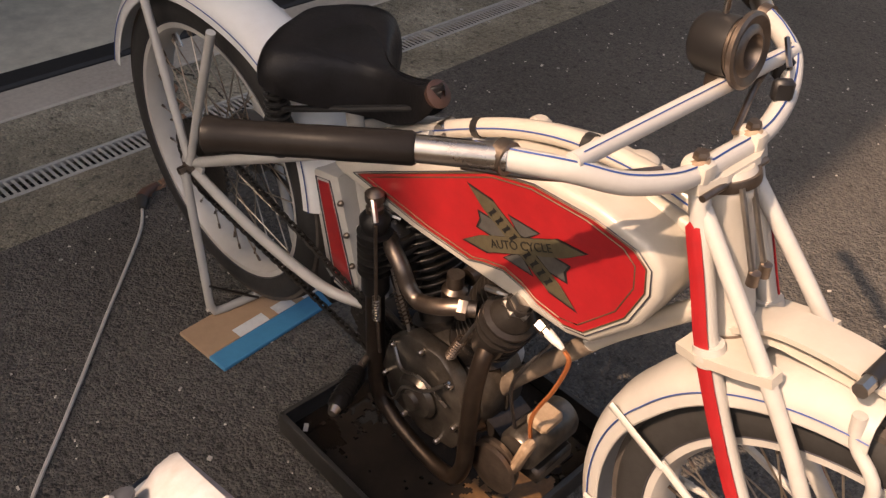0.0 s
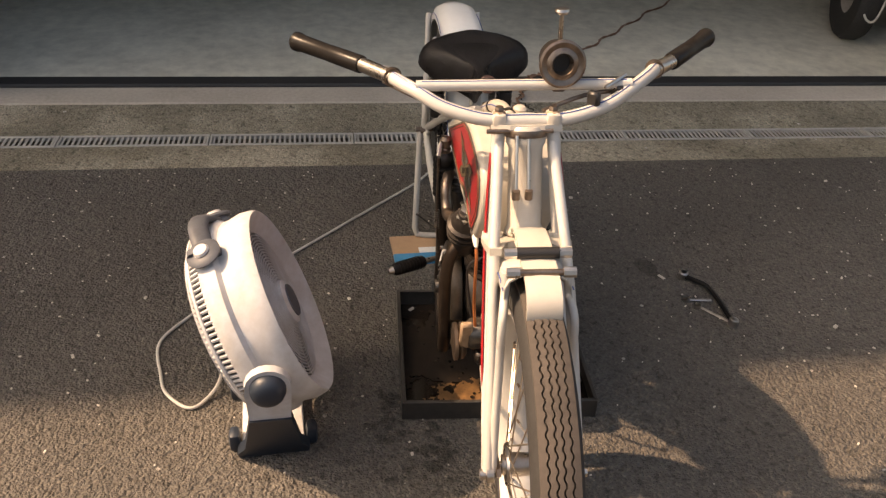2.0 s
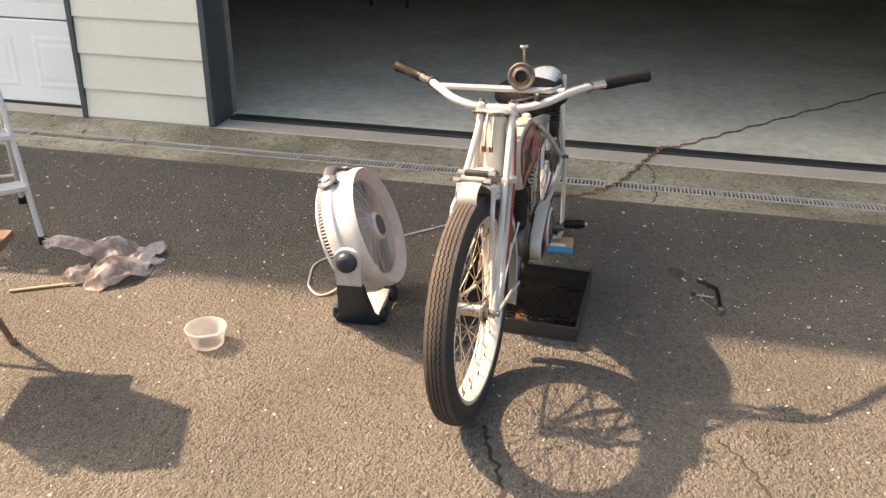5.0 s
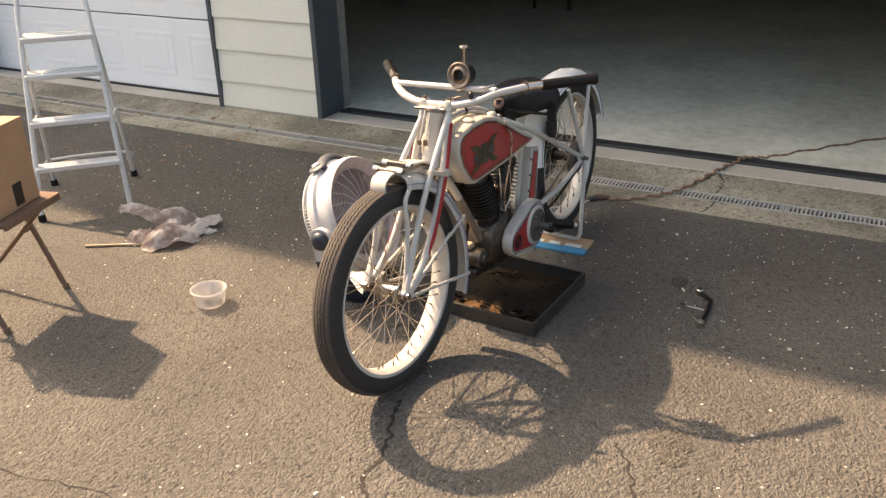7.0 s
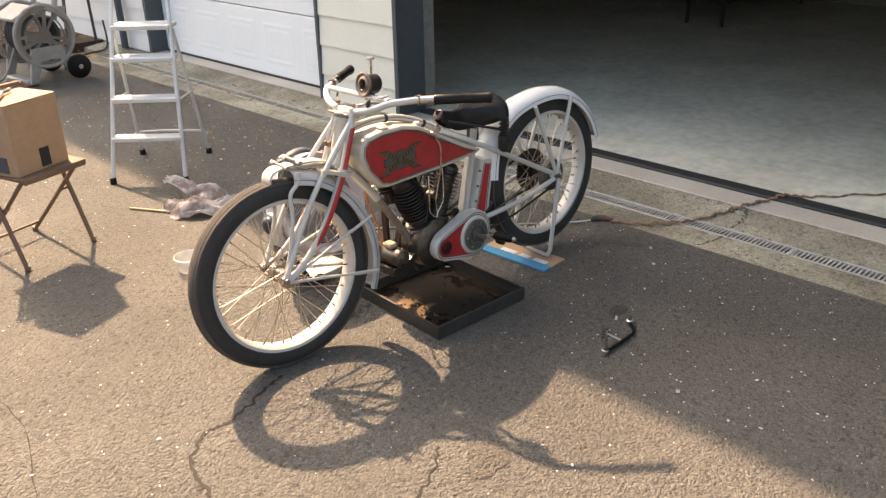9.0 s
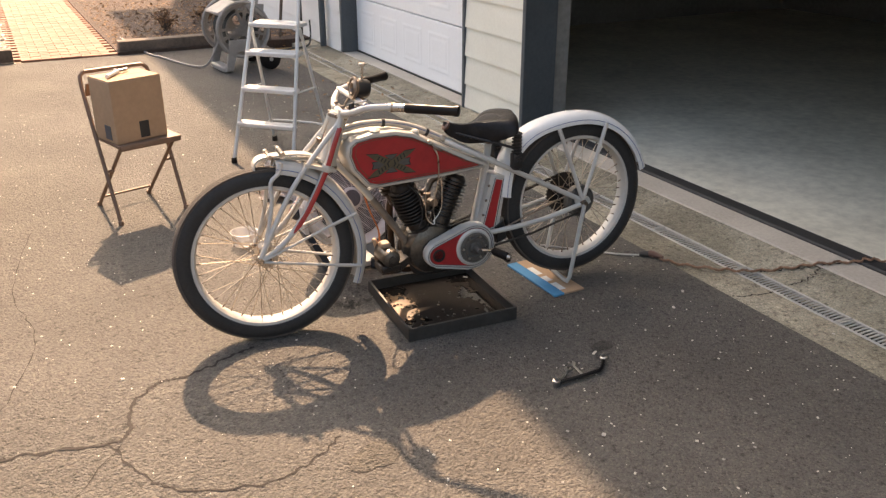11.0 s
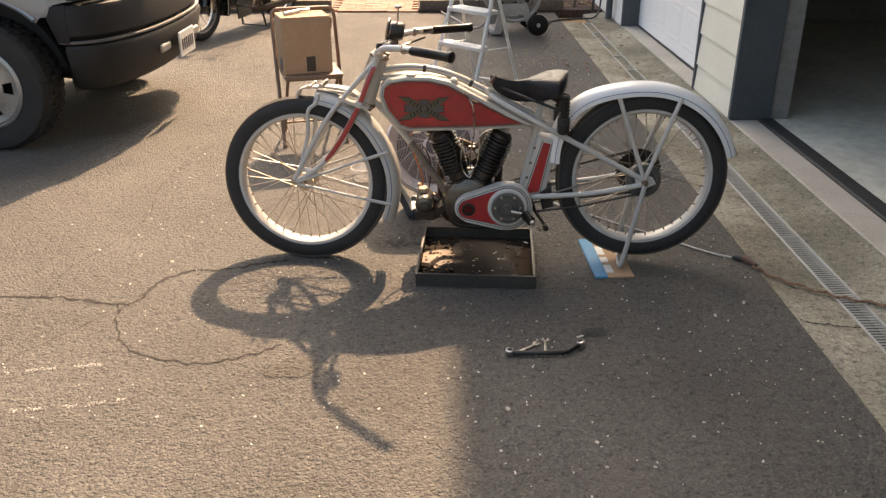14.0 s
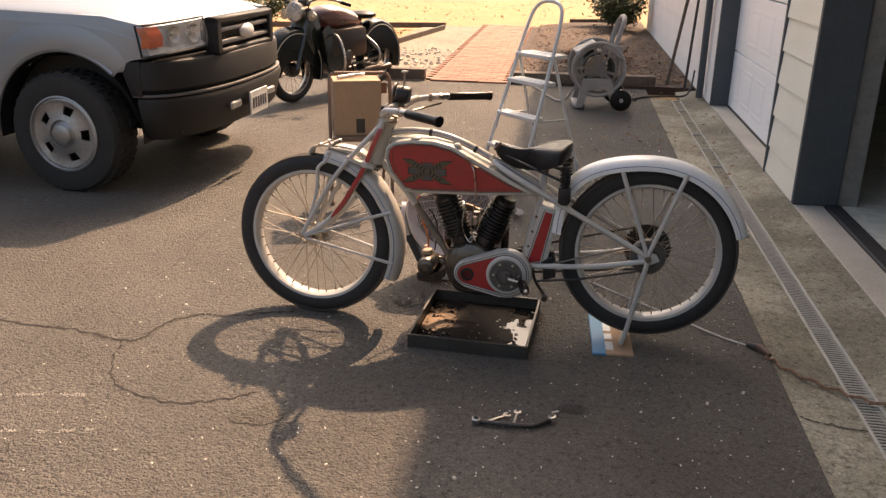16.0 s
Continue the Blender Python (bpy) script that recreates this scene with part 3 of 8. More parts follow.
# brake drum with ribs, and the sprocket behind it
bm = empty_bm()
lathe(bm, [(0.0, 0.078), (0.024, 0.078), (0.026, 0.072), (0.040, 0.071), (0.042, 0.075), (0.047, 0.075), (0.049, 0.070), (0.058, 0.069), (0.060, 0.073), (0.066, 0.072), (0.068, 0.066), (0.068, 0.046), (0.03, 0.046)], seg=44)
part("brake_drum", bm, M["drum"], rwheel, "ribbed grey brake drum")


def sprocket(name, x, y, z, r, teeth, thick, parent, holes=True):
    bm = empty_bm()
    out = []
    for k in range(teeth * 4):
        a = 2 * math.pi * k / (teeth * 4)
        rr = r + (0.004 if k % 4 in (0, 1) else -0.002)
        out.append((x + rr * math.cos(a), z + rr * math.sin(a)))
    prism(bm, out, y - thick / 2, y + thick / 2)
    return part(name, bm, M["iron"], parent, "dark oily chain sprocket", smooth=False)


sprocket("sprocket", RW[0], -0.062, RW[1], 0.086, 36, 0.005, bike)
sprocket("engine_sprocket", -0.815, -0.062, 0.266, 0.046, 18, 0.006, bike)


def chain(y, c0, r0, c1, r1, name):
    """A closed roller chain round two sprockets: alternate plates and rollers in one mesh."""
    p = []
    d = Vector((c1[0] - c0[0], c1[1] - c0[1]))
    L = d.length
    ang = math.atan2(d.y, d.x)
    phi = math.acos((r0 - r1) / L)
    for k in range(13):
        a = ang + phi + (2 * math.pi - 2 * phi) * k / 12
        p.append((c0[0] + r0 * math.cos(a), c0[1] + r0 * math.sin(a)))
    for k in range(9):
        a = ang - phi + 2 * phi * k / 8
        p.append((c1[0] + r1 * math.cos(a), c1[1] + r1 * math.sin(a)))
    p.append(p[0])
    q = [Vector(v) for v in p]
    out, step, carry = [], 0.0127, 0.0
    for a, b in zip(q, q[1:]):
        ln = (b - a).length
        while carry < ln:
            out.append(a + (b - a) * (carry / ln))
            carry += step
        carry -= ln
    bm = empty_bm()
    for i, a in enumerate(out):
        b = out[(i + 1) % len(out)]
        m, dd = (a + b) / 2, b - a
        if dd.length > 0.02:
            continue
        rot = Matrix.Rotation(-math.atan2(dd.y, dd.x), 3, "Y")
        wdt = 0.0042 if i % 2 else 0.0028
        for sy in (-1, 1):
            box(bm, (m.x, y + sy * wdt, m.y), (0.0155, 0.0013, 0.0085), 0, rot)
        tube(bm, [(a.x, y - 0.004, a.y), (a.x, y + 0.004, a.y)], 0.0036, 6)
    ob = part(name, bm, M["iron"], bike, "black oily drive chain", smooth=False)
    return tagged(ob, kind="stuff")


chain(-0.062, RW, 0.088, (-0.815, 0.266), 0.048, "chain")

# frame tubes
RT = 0.0135
bm = empty_bm()
up = AX
lathe(bm, [(0.0, -0.004), (0.034, -0.004), (0.036, 0.004), (0.036, 0.022), (0.031, 0.03), (0.030, 0.17), (0.035, 0.18), (0.035, 0.20), (0.030, 0.208), (0.0, 0.208)], tuple(HEAD_B), tuple(AX), 32)
bpart("head_tube", bm, M["cream"], label="cream steering head tube")
for hgt, r, mt in ((0.010, 0.0375, "brown_nickel"), (0.196, 0.0372, "brown_nickel")):
    bm = empty_bm()
    lathe(bm, [(r, hgt - 0.006), (r + 0.001, hgt), (r, hgt + 0.006), (0.03, hgt + 0.006), (0.03, hgt - 0.006)], tuple(HEAD_B), tuple(AX), 32, closed=True)
    bpart("bearing_ring", bm, M[mt])
TOP = [(-0.300, 0, 0.770), (-0.40, 0, 0.786), (-0.505, 0, 0.782), (-0.60, 0, 0.757), (-0.70, 0, 0.712), (-0.82, 0, 0.648), (-0.925, 0, 0.588)]
bar("top_tube", TOP, RT, M["cream"], label="arched cream top tube over the tank")
bar("lower_top_tube", [(-0.285, 0, 0.742), (-0.45, 0, 0.752), (-0.60, 0, 0.722), (-0.76, 0, 0.645), (-0.92, 0, 0.560)], 0.011, M["cream"])
for q in (0.32, 0.62):
    cpt = curve_through(TOP, 6)
    i = int(q * (len(cpt) - 1))
    bm = empty_bm()
    d = (cpt[i + 1] - cpt[i]).normalized()
    tube(bm, [cpt[i] - d * 0.006, cpt[i] + d * 0.006], 0.0155, 14)
    bpart("cable_clip", bm, M["black_paint"], label="black clip round the top tube")
for s in (-1, 1):
    bm = empty_bm()
    cp = curve_through([(p[0], s * 0.0132, p[2] + 0.003) for p in TOP], 6)
    tube(bm, cp, 0.0011, 5)
    bpart("pinstripe", bm, M["blue_line"])
bar("down_tube", [(-0.262, 0, 0.690), (-0.335, 0, 0.610), (-0.41, 0, 0.522), (-0.50, 0, 0.395), (-0.560, 0, 0.305), (-0.590, 0, 0.240)], 0.0140, M["cream"], label="cream front down tube")
# brownish foot, darkened in colour for the shade below the tank
bar("down_tube_foot", [(-0.430, 0, 0.495), (-0.50, 0, 0.395), (-0.560, 0, 0.305), (-0.590, 0, 0.240)], 0.0146, M["shaded_cream"], label="brownish foot of the down tube, painted darker for shade")
bar("seat_tube", [(-0.935, 0, 0.650), (-0.918, 0, 0.53), (-0.868, 0, 0.285)], 0.0145, M["white"], smooth_path=False)
bar("cradle_tube", [(-0.590, 0, 0.240), (-0.60, 0, 0.170), (-0.64, 0, 0.150), (-0.78, 0, 0.150), (-0.868, 0, 0.20), (-0.870, 0, 0.285)], 0.0135, M["black_paint"])
bar("seat_post", [(-0.925, 0, 0.60), (-0.945, 0, 0.705)], 0.0115, M["brown_nickel"])
for s in (-1, 1):
    bar("seat_stay", [(-0.735, s * 0.022, 0.690), (-0.80, s * 0.052, 0.655), (-0.92, s * 0.072, 0.595), (-1.345, s * 0.082, 0.372)], 0.0105, M["white"], label="white upper rear stay", n=5)
    bar("chain_stay", [(-0.872, s * 0.040, 0.288), (-0.95, s * 0.075, 0.302), (-1.15, s * 0.085, 0.322), (-1.34, s * 0.085, 0.360)], 0.0105, M["white"], label="white lower rear stay", n=5)
    bm = empty_bm()
    prism(bm, [(-1.315, 0.345), (-1.302, 0.378), (-1.33, 0.400), (-1.37, 0.388), (-1.385, 0.362), (-1.352, 0.345)], s * 0.083 - 0.004, s * 0.083 + 0.004, 0.0015, 1)
    bpart("axle_lug", bm, M["white"])
    bm = empty_bm()
    lathe(bm, [(0, 0.0), (0.0135, 0.0), (0.0135, 0.013), (0.0085, 0.014), (0.0085, 0.028), (0, 0.028)], (RW[0], s * 0.089, RW[1]), (0, s, 0), 6)
    bpart("axle_nut", bm, M["brown_nickel"], smooth=False)
    for xx, zz in ((-1.222, 0.690), (-1.452, 0.692)):
        bar("fender_stay", [(-1.338, s * 0.092, 0.378), (xx, s * 0.072, zz)], 0.0085, M["white"], label="flat white mudguard stay")
bar("axle", [(RW[0], -0.10, RW[1]), (RW[0], 0.10, RW[1])], 0.0075, M["brown_nickel"])
# rear stand
bm = empty_bm()
tube(bm, [(-1.340, 0.103, 0.362), (-1.278, 0.110, 0.045), (-1.272, 0.100, 0.022), (-1.272, 0.08, 0.020), (-1.290, -0.09, 0.020), (-1.292, -0.115, 0.024), (-1.296, -0.122, 0.045), (-1.342, -0.103, 0.362)], 0.0095, 10)
stand = bpart("rear_stand", bm, M["white"], label="white steel U-shaped rear stand")
bm = empty_bm()
tube(bm, [(-1.29, -0.118, 0.10), (-1.262, -0.02, 0.028)], 0.003, 6)
part("stand_brace", bm, M["iron"], stand)


def fender(name, cx, cz, a0, a1, radius, width, front, tip=0.0, flare=None, label="", paint="white"):
    """A crowned mudguard strip round a wheel from angle a0 to a1 (degrees, from the front upwards)."""
    bm = empty_bm()
    prof = [(-1.0, -0.030), (-0.97, -0.012), (-0.85, 0.002), (-0.5, 0.012), (0, 0.016), (0.5, 0.012), (0.85, 0.002), (0.97, -0.012), (1.0, -0.030)]
    n = 54
    rows = []
    for i in range(n + 1):
        a = a0 + (a1 - a0) * i / n
        f = radius(a) if callable(radius) else radius
        wd = width(a) if callable(width) else width
        row_o, row_i = [], []
        for u, v in prof:
            row_o.append(bm.verts.new((cx + (f + v) * math.cos(radians(a)), u * wd, cz + (f + v) * math.sin(radians(a)))))
        for u, v in prof:
            row_i.append(bm.verts.new((cx + (f + v - 0.0022) * math.cos(radians(a)), u * (wd - 0.0016), cz + (f + v - 0.0022) * math.sin(radians(a)))))
        rows.append(row_o + row_i[::-1])
    m = len(rows[0])
    for a, b in zip(rows, rows[1:]):
        for j in range(m):
            bm.faces.new((a[j], a[(j + 1) % m], b[(j + 1) % m], b[j]))
    bm.faces.new(rows[0])
    bm.faces.new(rows[-1])
    ob = bpart(name, bm, M[paint], label=label, front=front)
    for s in (-1, 1):
        bm = empty_bm()
        pts = []
        for i in range(n + 1):
            a = a0 + (a1 - a0) * i / n
            f = radius(a) if callable(radius) else radius
            wd = width(a) if callable(width) else width
            pts.append((cx + (f - 0.014) * math.cos(radians(a)), s * (wd + 0.0008), cz + (f - 0.014) * math.sin(radians(a))))
        tube(bm, pts, 0.0011, 4)
        bpart("pinstripe", bm, M["blue_line"], ob, front=front)
    return ob


rf = fender("rear_fender", *RW, 164, 10, lambda a: 0.356 + 0.042 * math.exp(-((a - 42) / 26) ** 2), 0.058, False, label="white rear mudguard with blue pinstripe", paint="white_bright")
ff = fender("front_fender", *FW, 97, 204, lambda a: 0.350 + 0.030 * max(0.0, (a - 150) / 54), lambda a: 0.056, True, label="cream front mudguard with blue pinstripe")
bm = empty_bm()
prism(bm, [(-0.985, 0.34), (-1.00, 0.25), (-0.955, 0.235), (-0.945, 0.31)], -0.05, 0.05, 0.004, 1)
bpart("mud_flap", bm, M["black_paint"], label="black mud flap under the mudguard")
bm = empty_bm()
lathe(bm, [(0, 0), (0.006, 0), (0.006, 0.014), (0.011, 0.016), (0.011, 0.026), (0, 0.030)], (-1.675, 0.01, 0.47), (-1, 0, -0.1), 12)
bpart("bolt", bm, M["chrome"], rf)

# slim oil case with red inlay, between the seat tube and the mudguard
bm = empty_bm()
prism(bm, [(-0.925, 0.535), (-1.000, 0.520), (-0.962, 0.292), (-0.864, 0.282)], -0.046, 0.046, 0.006)
case = bpart("side_case", bm, M["white"], label="slim white side case with red inlay")
for s in (-1, 1):
    bm = empty_bm()
    prism(bm, [(-0.948, 0.512), (-0.976, 0.505), (-0.938, 0.312), (-0.890, 0.304)], s * 0.0465 - 0.0012, s * 0.0465 + 0.0012)
    part("red_inlay", bm, M["red"], case, "red enamel inlay", smooth=False)
    bm = empty_bm()
    tube(bm, [(x, s * 0.0472, z) for x, z in ((-0.944, 0.519), (-0.982, 0.510), (-0.943, 0.305), (-0.882, 0.297))], 0.0014, 5, True)
    part("pinstripe", bm, M["dark_line"], case)
    for zz in (0.49, 0.43, 0.37, 0.32):
        bm = empty_bm()
        lathe(bm, [(0, 0), (0.005, 0), (0.006, 0.004), (0.003, 0.009), (0, 0.009)], (-0.918 + (0.51 - zz) * 0.21, s * 0.046, zz), (0, s, 0), 8)
        part("stud", bm, M["brown_nickel"], case)

# fuel tank
TANK = [(-0.392, 0.566), (-0.336, 0.636), (-0.318, 0.690), (-0.324, 0.728), (-0.350, 0.750), (-0.42, 0.764), (-0.51, 0.764), (-0.585, 0.748), (-0.69, 0.692), (-0.80, 0.636), (-0.905, 0.585), (-0.88, 0.574), (-0.70, 0.566), (-0.43, 0.554)]
bm = empty_bm()
prism(bm, TANK, -0.072, 0.072, 0.020, 4)
tank = bpart("fuel_tank", bm, M["cream"], label="cream fuel tank with red side panels")
RED = [(-0.404, 0.580), (-0.354, 0.640), (-0.337, 0.690), (-0.342, 0.722), (-0.362, 0.737), (-0.42, 0.747), (-0.51, 0.747), (-0.578, 0.731), (-0.69, 0.674), (-0.80, 0.616), (-0.862, 0.590), (-0.70, 0.580), (-0.435, 0.572)]
REDR = [(-0.404, 0.580), (-0.354, 0.640), (-0.337, 0.690), (-0.342, 0.722), (-0.362, 0.737), (-0.42, 0.747), (-0.51, 0.747), (-0.578, 0.731), (-0.69, 0.674), (-0.80, 0.618), (-0.838, 0.598), (-0.70, 0.581), (-0.60, 0.578), (-0.575, 0.588), (-0.540, 0.597), (-0.505, 0.590), (-0.478, 0.577), (-0.435, 0.572)]
for s, shape in ((1, RED), (-1, REDR)):
    bm = empty_bm()
    prism(bm, shape, s * 0.0726 - 0.0010, s * 0.0726 + 0.0010)
    pan = part("red_panel", bm, M["red"], tank, "glossy red side panel", smooth=False)
    c = Vector((-0.53, 0.668))
    for k, mt in ((1.035, "ink"), (1.0, "gold"), (0.925, "gold")):
        bm = empty_bm()
        tube(bm, [(c.x + (x - c.x) * k, s * 0.0738, c.y + (z - c.y) * k) for x, z in shape], 0.0010, 4, True)
        part("pinstripe", bm, M["dark_line" if mt == "ink" else "gold"], tank)


def emblem(s):
    """Two crossed winged bars over a grey flag, flat on the tank's side; the right one is lettered."""
    c = Vector((-0.490, 0.645)) if s > 0 else Vector((-0.516, 0.652))
    y = s * 0.0738

    def flat(poly, t0, t1):
        bm = empty_bm()
        prism(bm, [(c.x - s * a, c.y + b) for a, b in poly], y + s * t0, y + s * t1)
        return bm
    rising = [(-0.095, -0.044), (-0.050, -0.0405), (-0.042, -0.035), (0.066, 0.0205), (0.095, 0.044), (0.050, 0.0405), (0.042, 0.035), (-0.066, -0.0205)]
    falling = [(a, -b) for a, b in rising[::-1]]
    flag = [(-0.074, 0.012), (0.074, 0.012), (0.069, 0.0), (0.074, -0.012), (-0.074, -0.012), (-0.069, 0.0)]
    roof_up = [(-0.024, 0.033), (0.024, 0.033), (0.004, 0.016), (-0.004, 0.016)]
    roof_down = [(a, -b) for a, b in roof_up[::-1]]
    root = None
    for i, (poly, leaf) in enumerate(((flag, "grey_leaf"), (roof_up, "grey_leaf"), (roof_down, "grey_leaf"), (falling, "gold"), (rising, "gold"))):
        ctr = Vector((sum(p[0] for p in poly) / len(poly), sum(p[1] for p in poly) / len(poly)))
        big = [(ctr.x + (a - ctr.x) * 1.03, ctr.y + (b - ctr.y) * 1.03) for a, b in poly]
        big = [(a + math.copysign(0.0020, a - ctr.x), b + math.copysign(0.0020, b - ctr.y)) for a, b in big]
        lift = 0.0005 * (i if i < 2 else i - 1)
        ob = part("outline", flat(big, lift, lift + 0.0002), M["ink"], root or tank, smooth=False)
        if root is None:
            root = ob
            ob.name = "emblem"
            ob["label"] = "olive-gold winged cross emblem with black outline"
        part("leaf_bar", flat(poly, lift + 0.0001, lift + 0.0004), M["leaf_gold" if leaf == "gold" else leaf], root, smooth=False)
    slope = math.atan2(0.0555, 0.108)
    for sign in (-1, 1):
        if s < 0 and sign > 0:
            continue
        run = Vector((math.cos(slope), sign * math.sin(slope)))
        side = Vector((-run.y, run.x))
        for k in (-4, -3, -2, -1, 1, 2, 3, 4):
            ctr = run * 0.0142 * k
            glyph = [ctr + run * da + side * db for da, db in ((-0.0042, -0.0072), (0.0030, -0.0072), (0.0042, 0.0072), (-0.0030, 0.0072))]
            glyph = [glyph[0], glyph[1], glyph[1] * 0.45 + ctr * 0.55, glyph[2], glyph[3], glyph[3] * 0.45 + ctr * 0.55]
            part("letter_bar", flat([tuple(g) for g in glyph], 0.0022, 0.0025), M["ink"], root, smooth=False)
    if s < 0:
        cu = bpy.data.curves.new("lettering", "FONT")
        cu.body, cu.size, cu.align_x, cu.align_y, cu.extrude = "AUTO CYCLE", 0.0178, "CENTER", "CENTER", 0.0002
        tmp = bpy.data.objects.new("tmp", cu)
        me = bpy.data.meshes.new_from_object(tmp)
        bpy.data.objects.remove(tmp)
        me.materials.append(M["ink"])
        ob = new("lettering", me)
        ob.parent = root
        ob.matrix_basis = Matrix.Translation((c.x, y - 0.0026, c.y)) @ pose(0, 0, 0, 90, 0, 0) @ Matrix.Rotation(slope, 4, "Z")
    return root


emblem(1)
emblem(-1)
for x, z, r in ((-0.44, 0.762, 0.020), (-0.60, 0.742, 0.015)):
    bm = empty_bm()
    lathe(bm, [(0, 0.018), (r * 0.6, 0.018), (r, 0.013), (r, 0.0), (r * 1.15, -0.002), (r * 1.15, -0.008), (0, -0.008)], (x, 0.045, z - 0.004), (0, 0.1, 1), 20)
    part("filler_cap", bm, M["cream"], tank, "cream filler cap")
# priming tap and pipe on the left panel
bar("fuel_pipe", [(-0.66, 0.078, 0.685), (-0.675, 0.085, 0.65), (-0.68, 0.075, 0.56), (-0.665, 0.06, 0.45), (-0.67, 0.055, 0.40)], 0.003, M["chrome"], seg=6)
bar("tap", [(-0.655, 0.073, 0.70), (-0.668, 0.086, 0.682), (-0.69, 0.086, 0.672)], 0.0045, M["brown_nickel"], seg=8)
bar("tap_handle", [(-0.64, 0.074, 0.712), (-0.64, 0.084, 0.712)], 0.004, M["chrome"], seg=8)

# saddle
bm = empty_bm()
rings = []
NS = 26
for i in range(NS + 1):
    t = i / NS
    x = -0.740 - 0.290 * t
    half = 0.020 + 0.118 * (0.5 - 0.5 * math.cos(math.pi * min(1, max(0, (t - 0.36) / 0.50)))) if t < 0.84 else 0.138 * math.sqrt(max(0.02, 1 - ((t - 0.84) / 0.165) ** 2))
    if t < 0.06:
        half = 0.020 * math.sqrt(max(0.05, 1 - ((0.06 - t) / 0.061) ** 2))
    zc = 0.752 + 0.010 * math.cos(2.6 * math.pi * t) * (1 - t) + 0.026 * t ** 2.2
    drop = (0.044 * (1 - t) + 0.042 * t + 0.040 * math.sin(math.pi * t)) * (1.0 if t > 0.13 else 0.30 + 0.70 * math.sqrt(max(0.0, 1 - ((0.13 - t) / 0.13) ** 2)))
    row = []
    for u in [k / 9 for k in range(-9, 10)]:
        v = abs(u)
        dish = -0.020 * max(0, 1 - (v * 2.1) ** 2) * math.sin(math.pi * min(1, t * 1.1))
        row.append(bm.verts.new((x, half * math.sin(u * math.pi / 2), zc + dish - drop * (v ** 3.2))))
    for u in [k / 9 for k in range(9, -10, -1)]:
        v = abs(u)
        row.append(bm.verts.new((x + 0.002, half * 0.95 * math.sin(u * math.pi / 2), zc - 0.007 - 0.96 * drop * (v ** 3.2))))
    rings.append(row)
m = len(rings[0])
for a, b in zip(rings, rings[1:]):
    for j in range(m):
        bm.faces.new((a[j], a[(j + 1) % m], b[(j + 1) % m], b[j]))
bm.faces.new(rings[0])
bm.faces.new(rings[-1])
seat = bpart("saddle", bm, M["leather"], label="black leather sprung saddle with worn nose", angle=60)
bm = empty_bm()
lathe(bm, [(0, 0.0035), (0.014, 0.0030), (0.021, -0.001), (0.019, -0.010), (0, -0.012)], (-0.7455, 0.0, 0.7470), (0.80, 0, 0.60), 20)
part("nose_plate", bm, M["worn_leather"], seat, "worn brown leather nose")
for s in (-1, 1):
    bm = empty_bm()
    pts = [(-1.016 + 0.018 * math.cos(a), s * 0.088 + 0.018 * math.sin(a), 0.590 + 0.118 * a / (2 * math.pi * 9)) for a in (2 * math.pi * k / 12 for k in range(12 * 9 + 1))]
    tube(bm, pts, 0.0038, 6)
    part("spring", bm, M["black_paint"], seat, "black coil spring")
    bm = empty_bm()
    tube(bm, [(-1.016, s * 0.088, 0.575), (-1.016, s * 0.088, 0.700)], 0.0135, 14)
    part("spring_rod", bm, M["black_paint"], seat)
    bm = empty_bm()
    lathe(bm, [(0, -0.024), (0.016, -0.024), (0.018, -0.004), (0.018, 0.012), (0, 0.012)], (-1.016, s * 0.088, 0.580), (0, 0, 1), 16)
    part("spring_cup", bm, M["black_paint"], seat)
    bm = empty_bm()
    box(bm, (-1.016, s * 0.088, 0.592), (0.046, 0.034, 0.066), 0.008, segments=2)
    part("spring_block", bm, M["black_paint"], seat, "black block under the saddle spring")
    bar("saddle_rail", [(-0.775, s * 0.012, 0.716), (-0.86, s * 0.045, 0.690), (-0.96, s * 0.082, 0.660), (-1.016, s * 0.088, 0.640)], 0.0055, M["black_paint"], parent=seat, seg=8)
bm = empty_bm()
lathe(bm, [(0, 0), (0.012, 0), (0.013, 0.006), (0.013, 0.026), (0.009, 0.030), (0, 0.030)], (-0.728, -0.013, 0.698), (0, 1, 0.1), 14)
bpart("seat_bolt", bm, M["chrome"])

